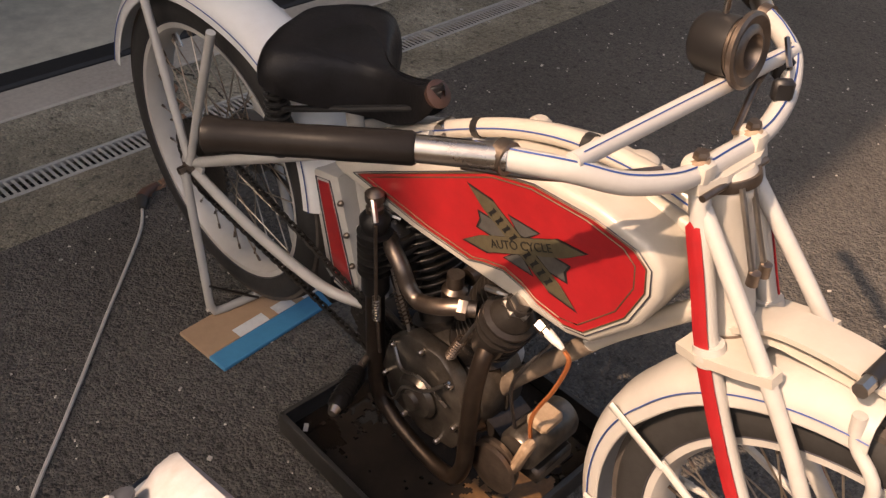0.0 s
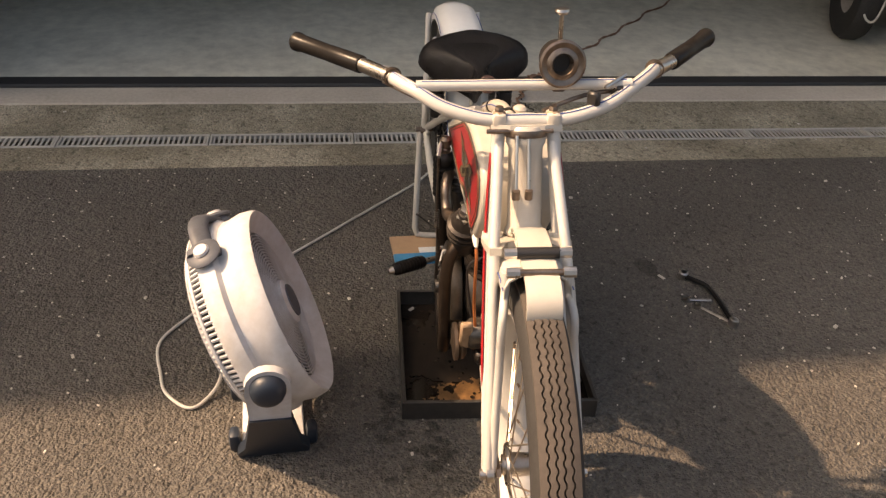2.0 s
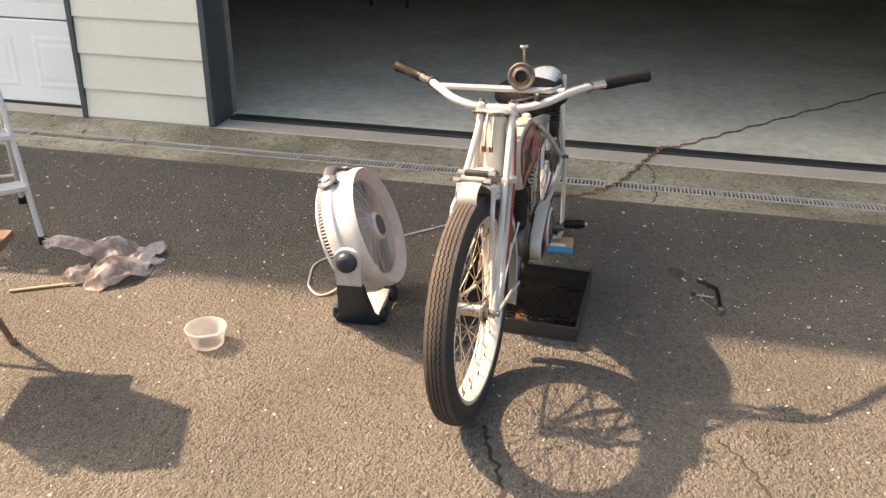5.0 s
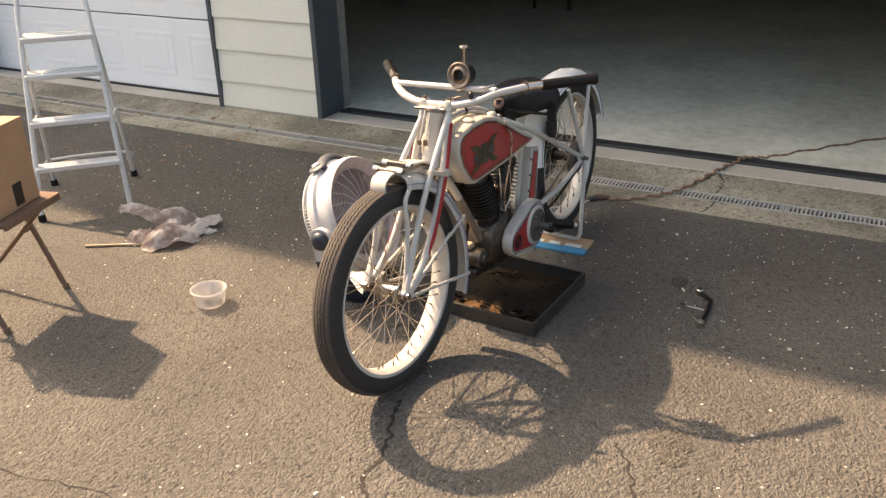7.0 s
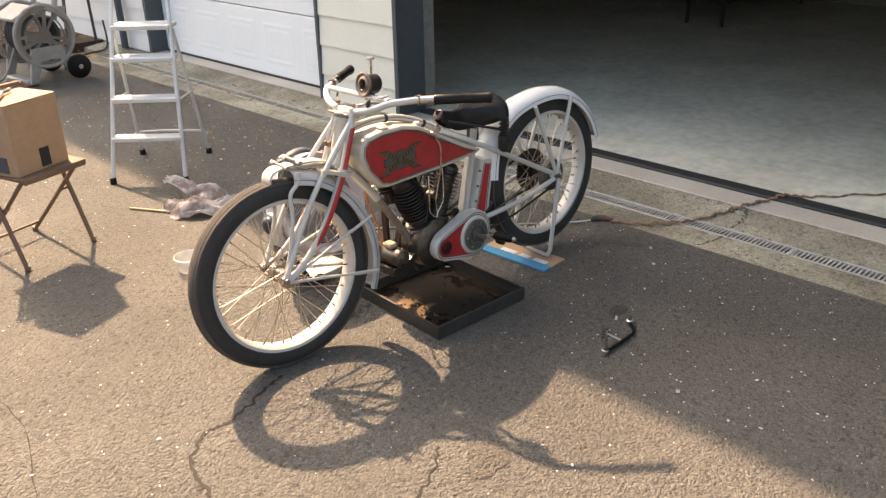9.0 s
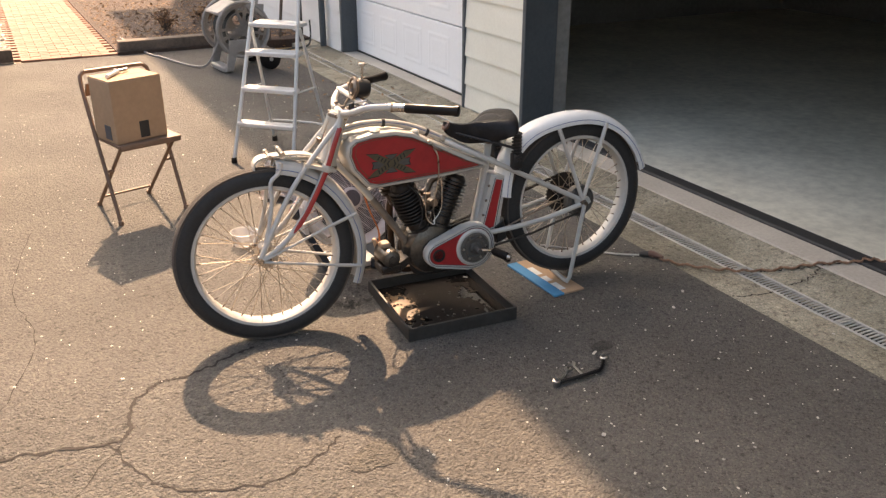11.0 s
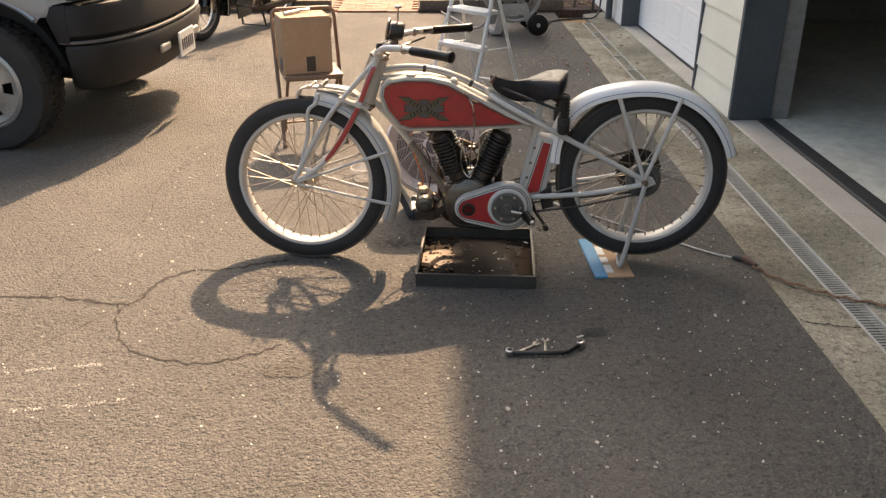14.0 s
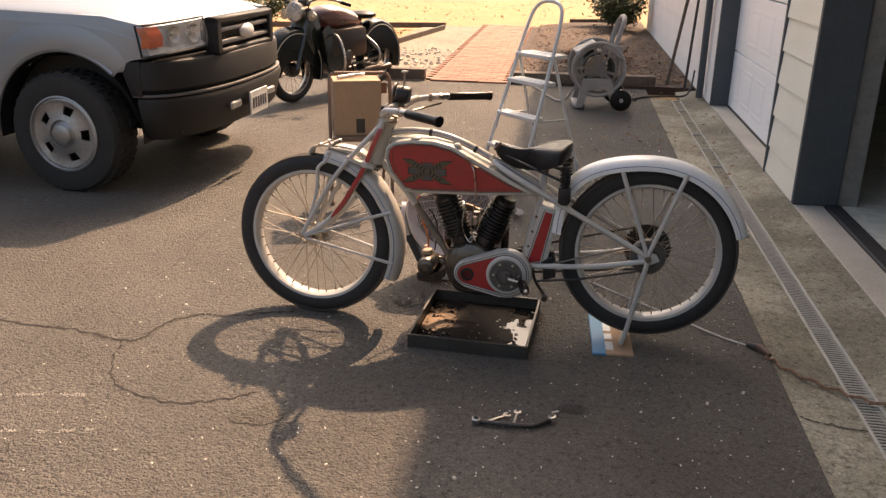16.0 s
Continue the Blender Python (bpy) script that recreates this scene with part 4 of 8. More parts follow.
# fork, handlebar and spring
for s in (-1, 1):
    bar("fork_blade", [(-0.293, s * 0.048, 0.832), (-0.262, s * 0.054, 0.740), (-0.226, s * 0.060, 0.640), (-0.156, s * 0.066, 0.505), (-0.098, s * 0.071, 0.428), (-0.034, s * 0.075, 0.372), (0.022, s * 0.077, 0.345)],
        [0.0120] * 22 + [0.0110] * 8 + [0.0100] * 7, M["white"], True, label="white fork blade with red flank", n=6)
    bm = empty_bm()
    cp = curve_through([(-0.286, s * 0.0600, 0.800), (-0.262, s * 0.0665, 0.740), (-0.226, s * 0.0725, 0.640), (-0.156, s * 0.0780, 0.505), (-0.102, s * 0.0815, 0.432)], 6)
    tube(bm, cp, [0.0025] + [0.0095] * (len(cp) - 4) + [0.007, 0.005, 0.002], 10, squash=(0.22, 1.0))
    bpart("red_flank", bm, M["red"], front=True, label="red painted flank")
    bar("fork_strut", [(-0.286, s * 0.047, 0.815), (-0.178, s * 0.060, 0.690), (-0.104, s * 0.067, 0.592), (-0.040, s * 0.072, 0.475), (0.020, s * 0.078, 0.352)], 0.0096, M["white"], True, label="white fork strut", n=5)
    bar("fork_stay", [(0.010, s * 0.083, 0.344), (-0.256, s * 0.060, 0.440)], 0.0055, M["white"], True, seg=8)
    bar("fork_stay", [(0.010, s * 0.083, 0.338), (-0.272, s * 0.060, 0.275)], 0.0055, M["white"], True, seg=8)
    bm = empty_bm()
    tube(bm, [(-0.250, s * 0.064, 0.437), (-0.345, s * 0.060, 0.470)], 0.007, 8, squash=(0.5, 1))
    bpart("stay_clip", bm, M["white"], front=True)
    bm = empty_bm()
    tube(bm, [(-0.262, s * 0.064, 0.277), (-0.362, s * 0.060, 0.258)], 0.007, 8, squash=(0.5, 1))
    bpart("stay_clip", bm, M["white"], front=True)
    # rocker and the bent link that carries the spring
    bar("spring_link", [(-0.070, s * 0.050, 0.690), (-0.062, s * 0.052, 0.655), (-0.030, s * 0.058, 0.622), (-0.030, s * 0.060, 0.54), (-0.005, s * 0.066, 0.42), (0.020, s * 0.070, 0.352)], 0.0075, M["white"], True, label="bent white spring link", seg=10, n=5)
    bm = empty_bm()
    lathe(bm, [(0, 0), (0.0145, 0.0), (0.0145, 0.012), (0.009, 0.013), (0.009, 0.024), (0, 0.025)], (0.022, s * 0.068, 0.347), (0, s, 0), 12)
    bpart("fork_end_nut", bm, M["chrome"], front=True, label="nickel fork end nut")
    bm = empty_bm()
    prism(bm, [(0.034, 0.352), (0.026, 0.362), (-0.012, 0.350), (-0.024, 0.338), (-0.014, 0.322), (0.016, 0.332)], s * 0.060 - 0.004, s * 0.060 + 0.004, 0.001, 1)
    bpart("rocker", bm, M["brown_nickel"], front=True)
    bm = empty_bm()
    lathe(bm, [(0.0175, -0.012), (0.0195, 0.0), (0.0175, 0.012), (0.010, 0.012), (0.010, -0.012)], (-0.232, s * 0.059, 0.654), tuple(AX), 18, closed=True)
    bpart("fork_clamp", bm, M["white"], front=True)
    bm = empty_bm()
    lathe(bm, [(0, 0.017), (0.010, 0.016), (0.0125, 0.012), (0.013, 0.0), (0, 0.0)], (-0.296, s * 0.047, 0.848), tuple(AX), 14)
    bpart("fork_cap", bm, M["tan_fibre"], front=True, label="tan-stained fork cap")
bar("front_axle", [(-0.010, -0.066, 0.335), (-0.010, 0.066, 0.335)], 0.0065, M["chrome"], True)
for z0, nm in ((0.650, "lower_crown"), (0.835, "upper_crown")):
    bm = empty_bm()
    x0 = -0.238 if z0 < 0.7 else -0.298
    if z0 < 0.7:
        outline = [(-0.070, -0.030), (-0.078, 0.0), (-0.076, 0.050), (-0.070, 0.090), (-0.050, 0.090), (-0.034, 0.046), (0.034, 0.046), (0.050, 0.090), (0.070, 0.090), (0.076, 0.050), (0.078, 0.0), (0.070, -0.030), (0.034, -0.028), (0.0, -0.040), (-0.034, -0.028)]
    else:
        outline = [(-0.062, -0.016), (-0.062, 0.014), (-0.03, 0.026), (0.03, 0.026), (0.062, 0.014), (0.062, -0.016), (0.03, -0.024), (-0.03, -0.024)]
    rot = Matrix.Rotation(-math.atan2(-AX.x, AX.z), 3, "Y")
    lo, hi = [], []
    for yy, xx in outline:
        for lst, dz in ((lo, -0.006), (hi, 0.006)):
            v = rot @ Vector((xx, yy, dz))
            lst.append(bm.verts.new(v + Vector((x0, 0, z0))))
    bm.faces.new(lo[::-1])
    f1 = bm.faces.new(hi)
    for i in range(len(lo)):
        bm.faces.new((lo[i], lo[(i + 1) % len(lo)], hi[(i + 1) % len(lo)], hi[i]))
    bmesh.ops.bevel(bm, geom=[e for e in bm.edges if e.calc_face_angle(0) > 1.0], offset=0.0025, segments=2, affect="EDGES", clamp_overlap=True)
    bpart(nm, bm, M["cream"], front=True, label="cream fork crown plate", smooth=False)
bar("steering_stem", [tuple(HEAD_B - AX * 0.02), tuple(HEAD_T - AX * 0.022)], 0.012, M["brown_nickel"], True)
for yy, r in ((-0.019, 0.0034), (0.001, 0.0034)):
    bar("control_rod", [(-0.262, yy, 0.836), (-0.226, yy * 1.1, 0.748)], r, M["chrome"], True, label="worn nickel control rod", seg=8)
    bm = empty_bm()
    lathe(bm, [(0, -0.01), (0.007, -0.008), (0.007, 0.008), (0, 0.01)], (-0.224, yy * 1.1, 0.744), (0, 0, 1), 10)
    bpart("rod_end", bm, M["brown_nickel"], front=True)
# leaf spring from the crown forward, rolled down at its tip
bm = empty_bm()
path = curve_through([(-0.232, 0, 0.664), (-0.185, 0, 0.694), (-0.12, 0, 0.706), (-0.06, 0, 0.706), (-0.012, 0, 0.704), (0.012, 0, 0.692), (0.019, 0, 0.670), (0.010, 0, 0.650), (-0.012, 0, 0.641), (-0.032, 0, 0.650)], 5)
hw, th = 0.0275, 0.0055
secs = []
for i, p in enumerate(path):
    d = (path[min(i + 1, len(path) - 1)] - path[max(i - 1, 0)]).normalized()
    nrm = Vector((-d.z, 0, d.x))
    secs.append([bm.verts.new(p + nrm * a + Vector((0, b, 0))) for a, b in ((th, -hw), (th + 0.002, 0), (th, hw), (-th * 0.2, hw), (-th * 0.2, -hw))])
for a, b in zip(secs, secs[1:]):
    for j in range(5):
        bm.faces.new((a[j], a[(j + 1) % 5], b[(j + 1) % 5], b[j]))
bm.faces.new(secs[0])
bm.faces.new(secs[-1])
spring = bpart("leaf_spring", bm, M["cream"], label="cream leaf spring rolled at its tip", front=True)
bm = empty_bm()
tube(bm, [(-0.235, 0, 0.668), (-0.17, 0, 0.684), (-0.09, 0, 0.692)], 0.026, 10, squash=(1.0, 0.14))
bpart("spring_leaf", bm, M["cream"], spring, front=True)
for x, z, r, ln, mt in ((-0.078, 0.720, 0.0095, 0.034, "black_paint"), (-0.032, 0.714, 0.0055, 0.034, "brown_nickel")):
    bm = empty_bm()
    tube(bm, [(x, -ln, z), (x, ln, z)], r, 14)
    bpart("spring_roller", bm, M[mt], spring, "black spring roller" if mt == "black_paint" else "brown shackle bolt", front=True)
    for s in (-1, 1):
        bm = empty_bm()
        lathe(bm, [(0, 0), (0.0085, 0), (0.0085, 0.020), (0, 0.020)], (x, s * ln, z), (0, s, 0), 8)
        bpart("shackle_nut", bm, M["chrome"], spring, front=True)

BAR = [(-0.298, 0.0, 0.848), (-0.298, 0.045, 0.848), (-0.302, 0.090, 0.853), (-0.318, 0.145, 0.866), (-0.345, 0.190, 0.884), (-0.385, 0.226, 0.890), (-0.420, 0.250, 0.892)]
full = [(x, -y, z) for x, y, z in reversed(BAR)] + BAR[1:]
hb = bar("handlebar", full, 0.0122, M["white"], True, label="wide white handlebar with crossbar and pinstripes", n=6)
bar("crossbar", [(-0.346, -0.190, 0.893), (-0.346, 0.190, 0.893)], 0.0098, M["white"], True, parent=hb)
bm = empty_bm()
tube(bm, [Vector(p) + Vector((0.004, 0, 0.0119)) for p in curve_through(full, 6)], 0.0011, 4)
bpart("pinstripe", bm, M["blue_line"], hb, front=True)
bm = empty_bm()
tube(bm, [(-0.342, -0.18, 0.9022), (-0.342, 0.18, 0.9022)], 0.0009, 4)
bpart("pinstripe", bm, M["blue_line"], hb, front=True)
for s in (-1, 1):
    d0, d1, d2 = Vector((-0.392 if s < 0 else -0.418, s * (0.231 if s < 0 else 0.249), 0.891)), Vector((-0.455, s * 0.289, 0.892)), Vector((-0.605, s * (0.430 if s < 0 else 0.402), 0.888))
    bm = empty_bm()
    tube(bm, [d0, d1], 0.0136, 16)
    bpart("sleeve", bm, M["chrome"], hb, "worn nickel twist sleeve", front=True)
    bm = empty_bm()
    dd = d2 - d1
    ks = [(0, 0.0148), (0.02, 0.0168), (0.44, 0.0166), (0.50, 0.0160), (0.56, 0.0164), (0.90, 0.0168), (0.93, 0.0190), (0.985, 0.0190), (1.0, 0.015)]
    tube(bm, [d1 + dd * k for k, _ in ks], [r for _, r in ks], 16)
    bpart("grip", bm, M["rubber"], hb, "black rubber grip, shiny and worn", front=True)
    bm = empty_bm()
    tube(bm, [d0 + Vector((0.004, 0, 0)), d0 - Vector((0.008, 0, 0)) + (d1 - d0) * 0.02], 0.0168, 14)
    bpart("collar", bm, M["brown_nickel"], hb, front=True)
    bm = empty_bm()
    box(bm, (-0.299, s * 0.047, 0.846), (0.034, 0.026, 0.036), 0.008, segments=2)
    bpart("bar_clamp", bm, M["cream"], hb, "cream handlebar clamp", front=True)
    bm = empty_bm()
    lathe(bm, [(0, 0.009), (0.007, 0.009), (0.0085, 0.005), (0.0085, 0), (0, 0)], (-0.299, s * 0.047, 0.864), (0, 0, 1), 6)
    bpart("clamp_bolt", bm, M["brown_nickel"], hb, front=True, smooth=False)
bar("control_rod", [(-0.435, -0.250, 0.868), (-0.375, -0.17, 0.852), (-0.330, -0.065, 0.842)], 0.0042, M["brown_nickel"], True, parent=hb, seg=8)
bar("control_rod", [(-0.365, 0.186, 0.874), (-0.34, 0.11, 0.876), (-0.31, 0.03, 0.860)], 0.0040, M["brown_nickel"], True, parent=hb, seg=8)
for y0 in (0.165, 0.118):
    bm = empty_bm()
    box(bm, (-0.340 if y0 > 0.14 else -0.312, y0, 0.880), (0.024, 0.014, 0.026), 0.004, Matrix.Rotation(0.8, 3, "Z"))
    bpart("lever_bracket", bm, M["black_paint"], hb, "small black lever bracket", front=True)
bar("lever_link", [(-0.352, 0.180, 0.908), (-0.320, 0.138, 0.896)], 0.0035, M["chrome"], True, parent=hb, seg=6)
bar("stem_cross_rod", [(-0.275, -0.070, 0.838), (-0.275, 0.045, 0.838)], 0.004, M["brown_nickel"], True, seg=10)

# bulbless horn on the crossbar, with a plunger on top
hx = Vector((-0.358, 0.062, 0.931))
bm = empty_bm()
lathe(bm, [(0, -0.030), (0.026, -0.030), (0.031, -0.024), (0.031, 0.016), (0.036, 0.018), (0.041, 0.022), (0.041, 0.027), (0.037, 0.029), (0.028, 0.026), (0.024, 0.029), (0.019, 0.030), (0.016, 0.024), (0.015, 0.004), (0, 0.004)], tuple(hx), (1, 0.05, 0.12), 36)
horn = bpart("horn", bm, M["brown_nickel"], hb, "black and tarnished nickel klaxon horn", front=True)
bm = empty_bm()
lathe(bm, [(0, -0.034), (0.027, -0.034), (0.0325, -0.026), (0.0325, 0.012), (0, 0.012)], tuple(hx), (1, 0.05, 0.12), 28)
bpart("horn_body", bm, M["black_paint"], horn, front=True)
# black disc that paints in the shade of the horn's hollow
bm = empty_bm()
lathe(bm, [(0, 0.010), (0.0155, 0.010), (0.0155, 0.006), (0, 0.006)], tuple(hx), (1, 0.05, 0.12), 24)
bpart("horn_throat", bm, M["black_paint"], horn, "black disc painted for the shade in the horn throat", front=True)
bm = empty_bm()
lathe(bm, [(0, -0.045), (0.0040, -0.045), (0.0040, 0.0), (0.012, 0.002), (0.0135, 0.006), (0.012, 0.010), (0, 0.011)], tuple(hx + Vector((-0.010, 0, 0.078))), (0, 0, 1), 18)
bpart("plunger", bm, M["chrome"], horn, "nickel plunger knob", front=True)
bm = empty_bm()
box(bm, tuple(hx + Vector((0.0, 0, -0.040))), (0.030, 0.026, 0.024), 0.004)
bpart("horn_clamp", bm, M["brown_nickel"], horn, front=True)

# ---- the V-twin engine and its drive ----
bm = empty_bm()
lathe(bm, [(0, -0.062), (0.060, -0.062), (0.075, -0.058), (0.096, -0.050), (0.104, -0.034), (0.105, -0.004), (0.109, -0.003), (0.109, 0.003), (0.105, 0.004), (0.104, 0.034), (0.096, 0.050), (0.075, 0.058), (0.060, 0.062), (0, 0.062)], (-0.662, 0, 0.262), (0, 1, 0), 44)
crank = bpart("crankcase", bm, M["alloy"], label="oily aluminium crankcase")
for k in range(9):
    a = radians(20 + 40 * k)
    bm = empty_bm()
    lathe(bm, [(0, -0.010), (0.006, -0.010), (0.006, 0.010), (0, 0.010)], (-0.662 + 0.111 * math.cos(a), 0, 0.262 + 0.111 * math.sin(a)), (0, 1, 0), 6)
    part("case_bolt", bm, M["chrome"], crank, smooth=False)
bm = empty_bm()
prism(bm, [(-0.575, 0.300), (-0.560, 0.235), (-0.590, 0.185), (-0.660, 0.165), (-0.735, 0.190), (-0.765, 0.255), (-0.745, 0.330), (-0.70, 0.372), (-0.63, 0.372), (-0.595, 0.345)], -0.092, -0.060, 0.008)
tc = bpart("timing_cover", bm, M["alloy"], label="oil-stained timing gear cover")
for k, (x, z) in enumerate(((-0.60, 0.335), (-0.585, 0.25), (-0.62, 0.185), (-0.70, 0.185), (-0.748, 0.25), (-0.73, 0.33), (-0.665, 0.36))):
    bm = empty_bm()
    lathe(bm, [(0, 0), (0.0055, 0), (0.0055, 0.006), (0.004, 0.009), (0, 0.009)], (x, -0.092, z), (0, -1, 0), 8)
    part("cover_screw", bm, M["chrome"], tc)
bm = empty_bm()
lathe(bm, [(0, 0), (0.040, 0), (0.042, 0.006), (0.036, 0.014), (0.018, 0.018), (0.016, 0.026), (0, 0.027)], (-0.668, -0.092, 0.258), (0, -1, 0), 28)
part("gear_boss", bm, M["alloy"], tc)
bar("oil_line", [(-0.60, -0.098, 0.345), (-0.64, -0.108, 0.30), (-0.69, -0.108, 0.27), (-0.72, -0.100, 0.21), (-0.76, -0.09, 0.19)], 0.0032, M["chrome"], seg=6)
bar("oil_line", [(-0.735, -0.09, 0.33), (-0.70, -0.104, 0.302), (-0.655, -0.106, 0.318), (-0.60, -0.10, 0.29)], 0.0028, M["chrome"], seg=6)


def cylinder(base, top, lean):
    """A finned barrel with head, valve chest on the right and a valve cap."""
    b, t = Vector(base), Vector(top)
    d = (t - b).normalized()
    L = (t - b).length
    bm = empty_bm()
    lathe(bm, [(0, 0), (0.054, 0), (0.054, 0.010), (0.041, 0.012), (0.040, L * 0.80), (0.044, L * 0.82), (0.044, L * 0.93), (0.030, L), (0, L)], base, tuple(d), 28)
    cyl = bpart("cylinder", bm, M["iron"], label="black finned cast-iron cylinder")
    n = 11
    for k in range(n):
        hgt = L * (0.20 + 0.66 * k / (n - 1))
        r = 0.060 - 0.004 * abs(k - 5) / 5
        bm = empty_bm()
        lathe(bm, [(0.038, hgt - 0.0022), (r - 0.001, hgt - 0.0016), (r, hgt), (r - 0.001, hgt + 0.0016), (0.038, hgt + 0.0022)], base, tuple(d), 30, closed=True)
        part("fin", bm, M["iron"], cyl)
    chest = b + d * (L * 0.62) + (Vector((0.040, -0.070, 0.018)) if lean > 0 else Vector((0, -0.052, 0)))
    bm = empty_bm()
    lathe(bm, [(0, -0.055), (0.022, -0.055), (0.025, -0.05), (0.025, 0.0), (0.038, 0.002), (0.038, 0.007), (0.029, 0.009), (0.029, 0.016), (0.040, 0.018), (0.040, 0.023), (0.030, 0.025), (0.030, 0.032), (0.039, 0.034), (0.039, 0.039), (0.031, 0.042), (0.031, 0.050), (0.022, 0.062), (0.018, 0.078), (0, 0.080)], tuple(chest), tuple(d), 22)
    part("valve_chest", bm, M["iron"], cyl)
    bm = empty_bm()
    lathe(bm, [(0, 0.060), (0.022, 0.060), (0.023, 0.070), (0.016, 0.078), (0.014, 0.090), (0, 0.091)], tuple(chest), tuple(d), 6)
    part("valve_cap", bm, M["chrome"], cyl, "bright hexagonal valve cap", smooth=False)
    # push rod with its spring
    foot = b + Vector((0, -0.078, 0.01))
    head = b + d * (L * 0.98) + Vector((0, -0.072, 0))
    bm = empty_bm()
    tube(bm, [foot, head], 0.0035, 8)
    part("push_rod", bm, M["chrome"], cyl)
    bm = empty_bm()
    q, u, w = axis_frame(d)
    tube(bm, [foot + d * (0.02 + 0.06 * k / 60) + 0.008 * (math.cos(k * 0.9) * u + math.sin(k * 0.9) * w) for k in range(61)], 0.0014, 4)
    part("valve_spring", bm, M["brown_nickel"], cyl)
    bm = empty_bm()
    tube(bm, [head + Vector((-0.02, 0.0, 0.006)), head + Vector((0.0, 0, 0.012)), head + Vector((0.03, 0.02, 0.004))], 0.005, 8)
    part("rocker_arm", bm, M["chrome"], cyl)
    return cyl


cylinder((-0.628, 0, 0.345), (-0.545, 0, 0.545), 1)
cylinder((-0.708, 0, 0.345), (-0.795, 0, 0.545), -1)
# intake pipe with carburettor
bar("intake_pipe", [(-0.772, -0.060, 0.512), (-0.752, -0.082, 0.516), (-0.722, -0.090, 0.500), (-0.705, -0.090, 0.470), (-0.680, -0.090, 0.455), (-0.640, -0.088, 0.470), (-0.612, -0.075, 0.480), (-0.59, -0.06, 0.482)],
    0.0135, M["brown_nickel"], label="tarnished nickel intake pipe", n=6)
for x, z, y in ((-0.768, 0.514, -0.068), (-0.606, 0.481, -0.072)):
    bm = empty_bm()
    lathe(bm, [(0.012, -0.007), (0.018, -0.007), (0.0185, 0), (0.018, 0.007), (0.012, 0.007)], (x, y, z), (1, 0.6 if x > -0.7 else -0.8, 0), 6, closed=True)
    bpart("intake_nut", bm, M["brown_nickel"], smooth=False)
bm = empty_bm()
lathe(bm, [(0, -0.04), (0.017, -0.04), (0.021, -0.034), (0.021, 0.0), (0.014, 0.006), (0.014, 0.03), (0, 0.03)], (-0.672, -0.020, 0.445), (0, 0, 1), 20)
carb = bpart("carburettor", bm, M["brown_nickel"], label="brass and nickel carburettor")
bm = empty_bm()
tube(bm, [(-0.672, 0.01, 0.45), (-0.672, 0.05, 0.455)], 0.016, 16)
part("air_intake", bm, M["brown_nickel"], carb)
bar("fuel_line", [(-0.672, 0.052, 0.40), (-0.665, 0.058, 0.37), (-0.64, 0.05, 0.395), (-0.63, 0.06, 0.45), (-0.64, 0.05, 0.54)], 0.0028, M["chrome"], seg=6)
bar("fuel_line", [(-0.56, 0.05, 0.545), (-0.60, 0.064, 0.50), (-0.615, 0.064, 0.42), (-0.60, 0.066, 0.37)], 0.0026, M["black_paint"], seg=6)
bar("choke_rod", [(-0.70, 0.062, 0.56), (-0.695, 0.066, 0.44), (-0.66, 0.064, 0.385)], 0.0024, M["chrome"], seg=6)
# spark plugs
for p, d in (((-0.484, -0.055, 0.528), (0.9, -0.05, -0.25)), ((-0.792, -0.052, 0.508), (-0.6, -0.7, 0.1))):
    bm = empty_bm()
    lathe(bm, [(0, 0), (0.010, 0), (0.010, 0.012), (0.007, 0.014), (0.007, 0.02), (0, 0.02)], p, d, 6)
    sp = bpart("spark_plug", bm, M["chrome"], label="spark plug with white porcelain", smooth=False)
    bm = empty_bm()
    q = Vector(p) + Vector(d).normalized() * 0.019
    lathe(bm, [(0, 0), (0.0075, 0), (0.0065, 0.015), (0.0045, 0.026), (0.003, 0.030), (0, 0.031)], tuple(q), d, 14)
    part("insulator", bm, M["porcelain"], sp)
bar("ignition_wire", [(-0.434, -0.058, 0.513), (-0.424, -0.058, 0.496), (-0.440, -0.056, 0.43), (-0.472, -0.050, 0.34), (-0.470, -0.045, 0.275)], 0.0035, M["copper"], seg=6, label="orange ignition cable")
bar("ignition_wire", [(-0.478, -0.02, 0.47), (-0.49, -0.06, 0.44), (-0.508, -0.062, 0.38), (-0.50, -0.05, 0.29)], 0.003, M["black_paint"], seg=6)
# exhaust
bar("exhaust_pipe", [(-0.548, -0.072, 0.462), (-0.543, -0.094, 0.435), (-0.543, -0.106, 0.380), (-0.545, -0.108, 0.28), (-0.550, -0.106, 0.195), (-0.575, -0.104, 0.142), (-0.63, -0.10, 0.130), (-0.70, -0.099, 0.146), (-0.745, -0.097, 0.168)],
    0.0140, M["exhaust"], label="tarnished exhaust pipe", n=6, seg=16)
bar("exhaust_pipe", [(-0.782, -0.088, 0.42), (-0.782, -0.089, 0.34), (-0.778, -0.091, 0.25), (-0.766, -0.094, 0.19), (-0.745, -0.096, 0.165)], 0.0165, M["exhaust"], label="dark brown rear exhaust pipe", n=6, seg=14)
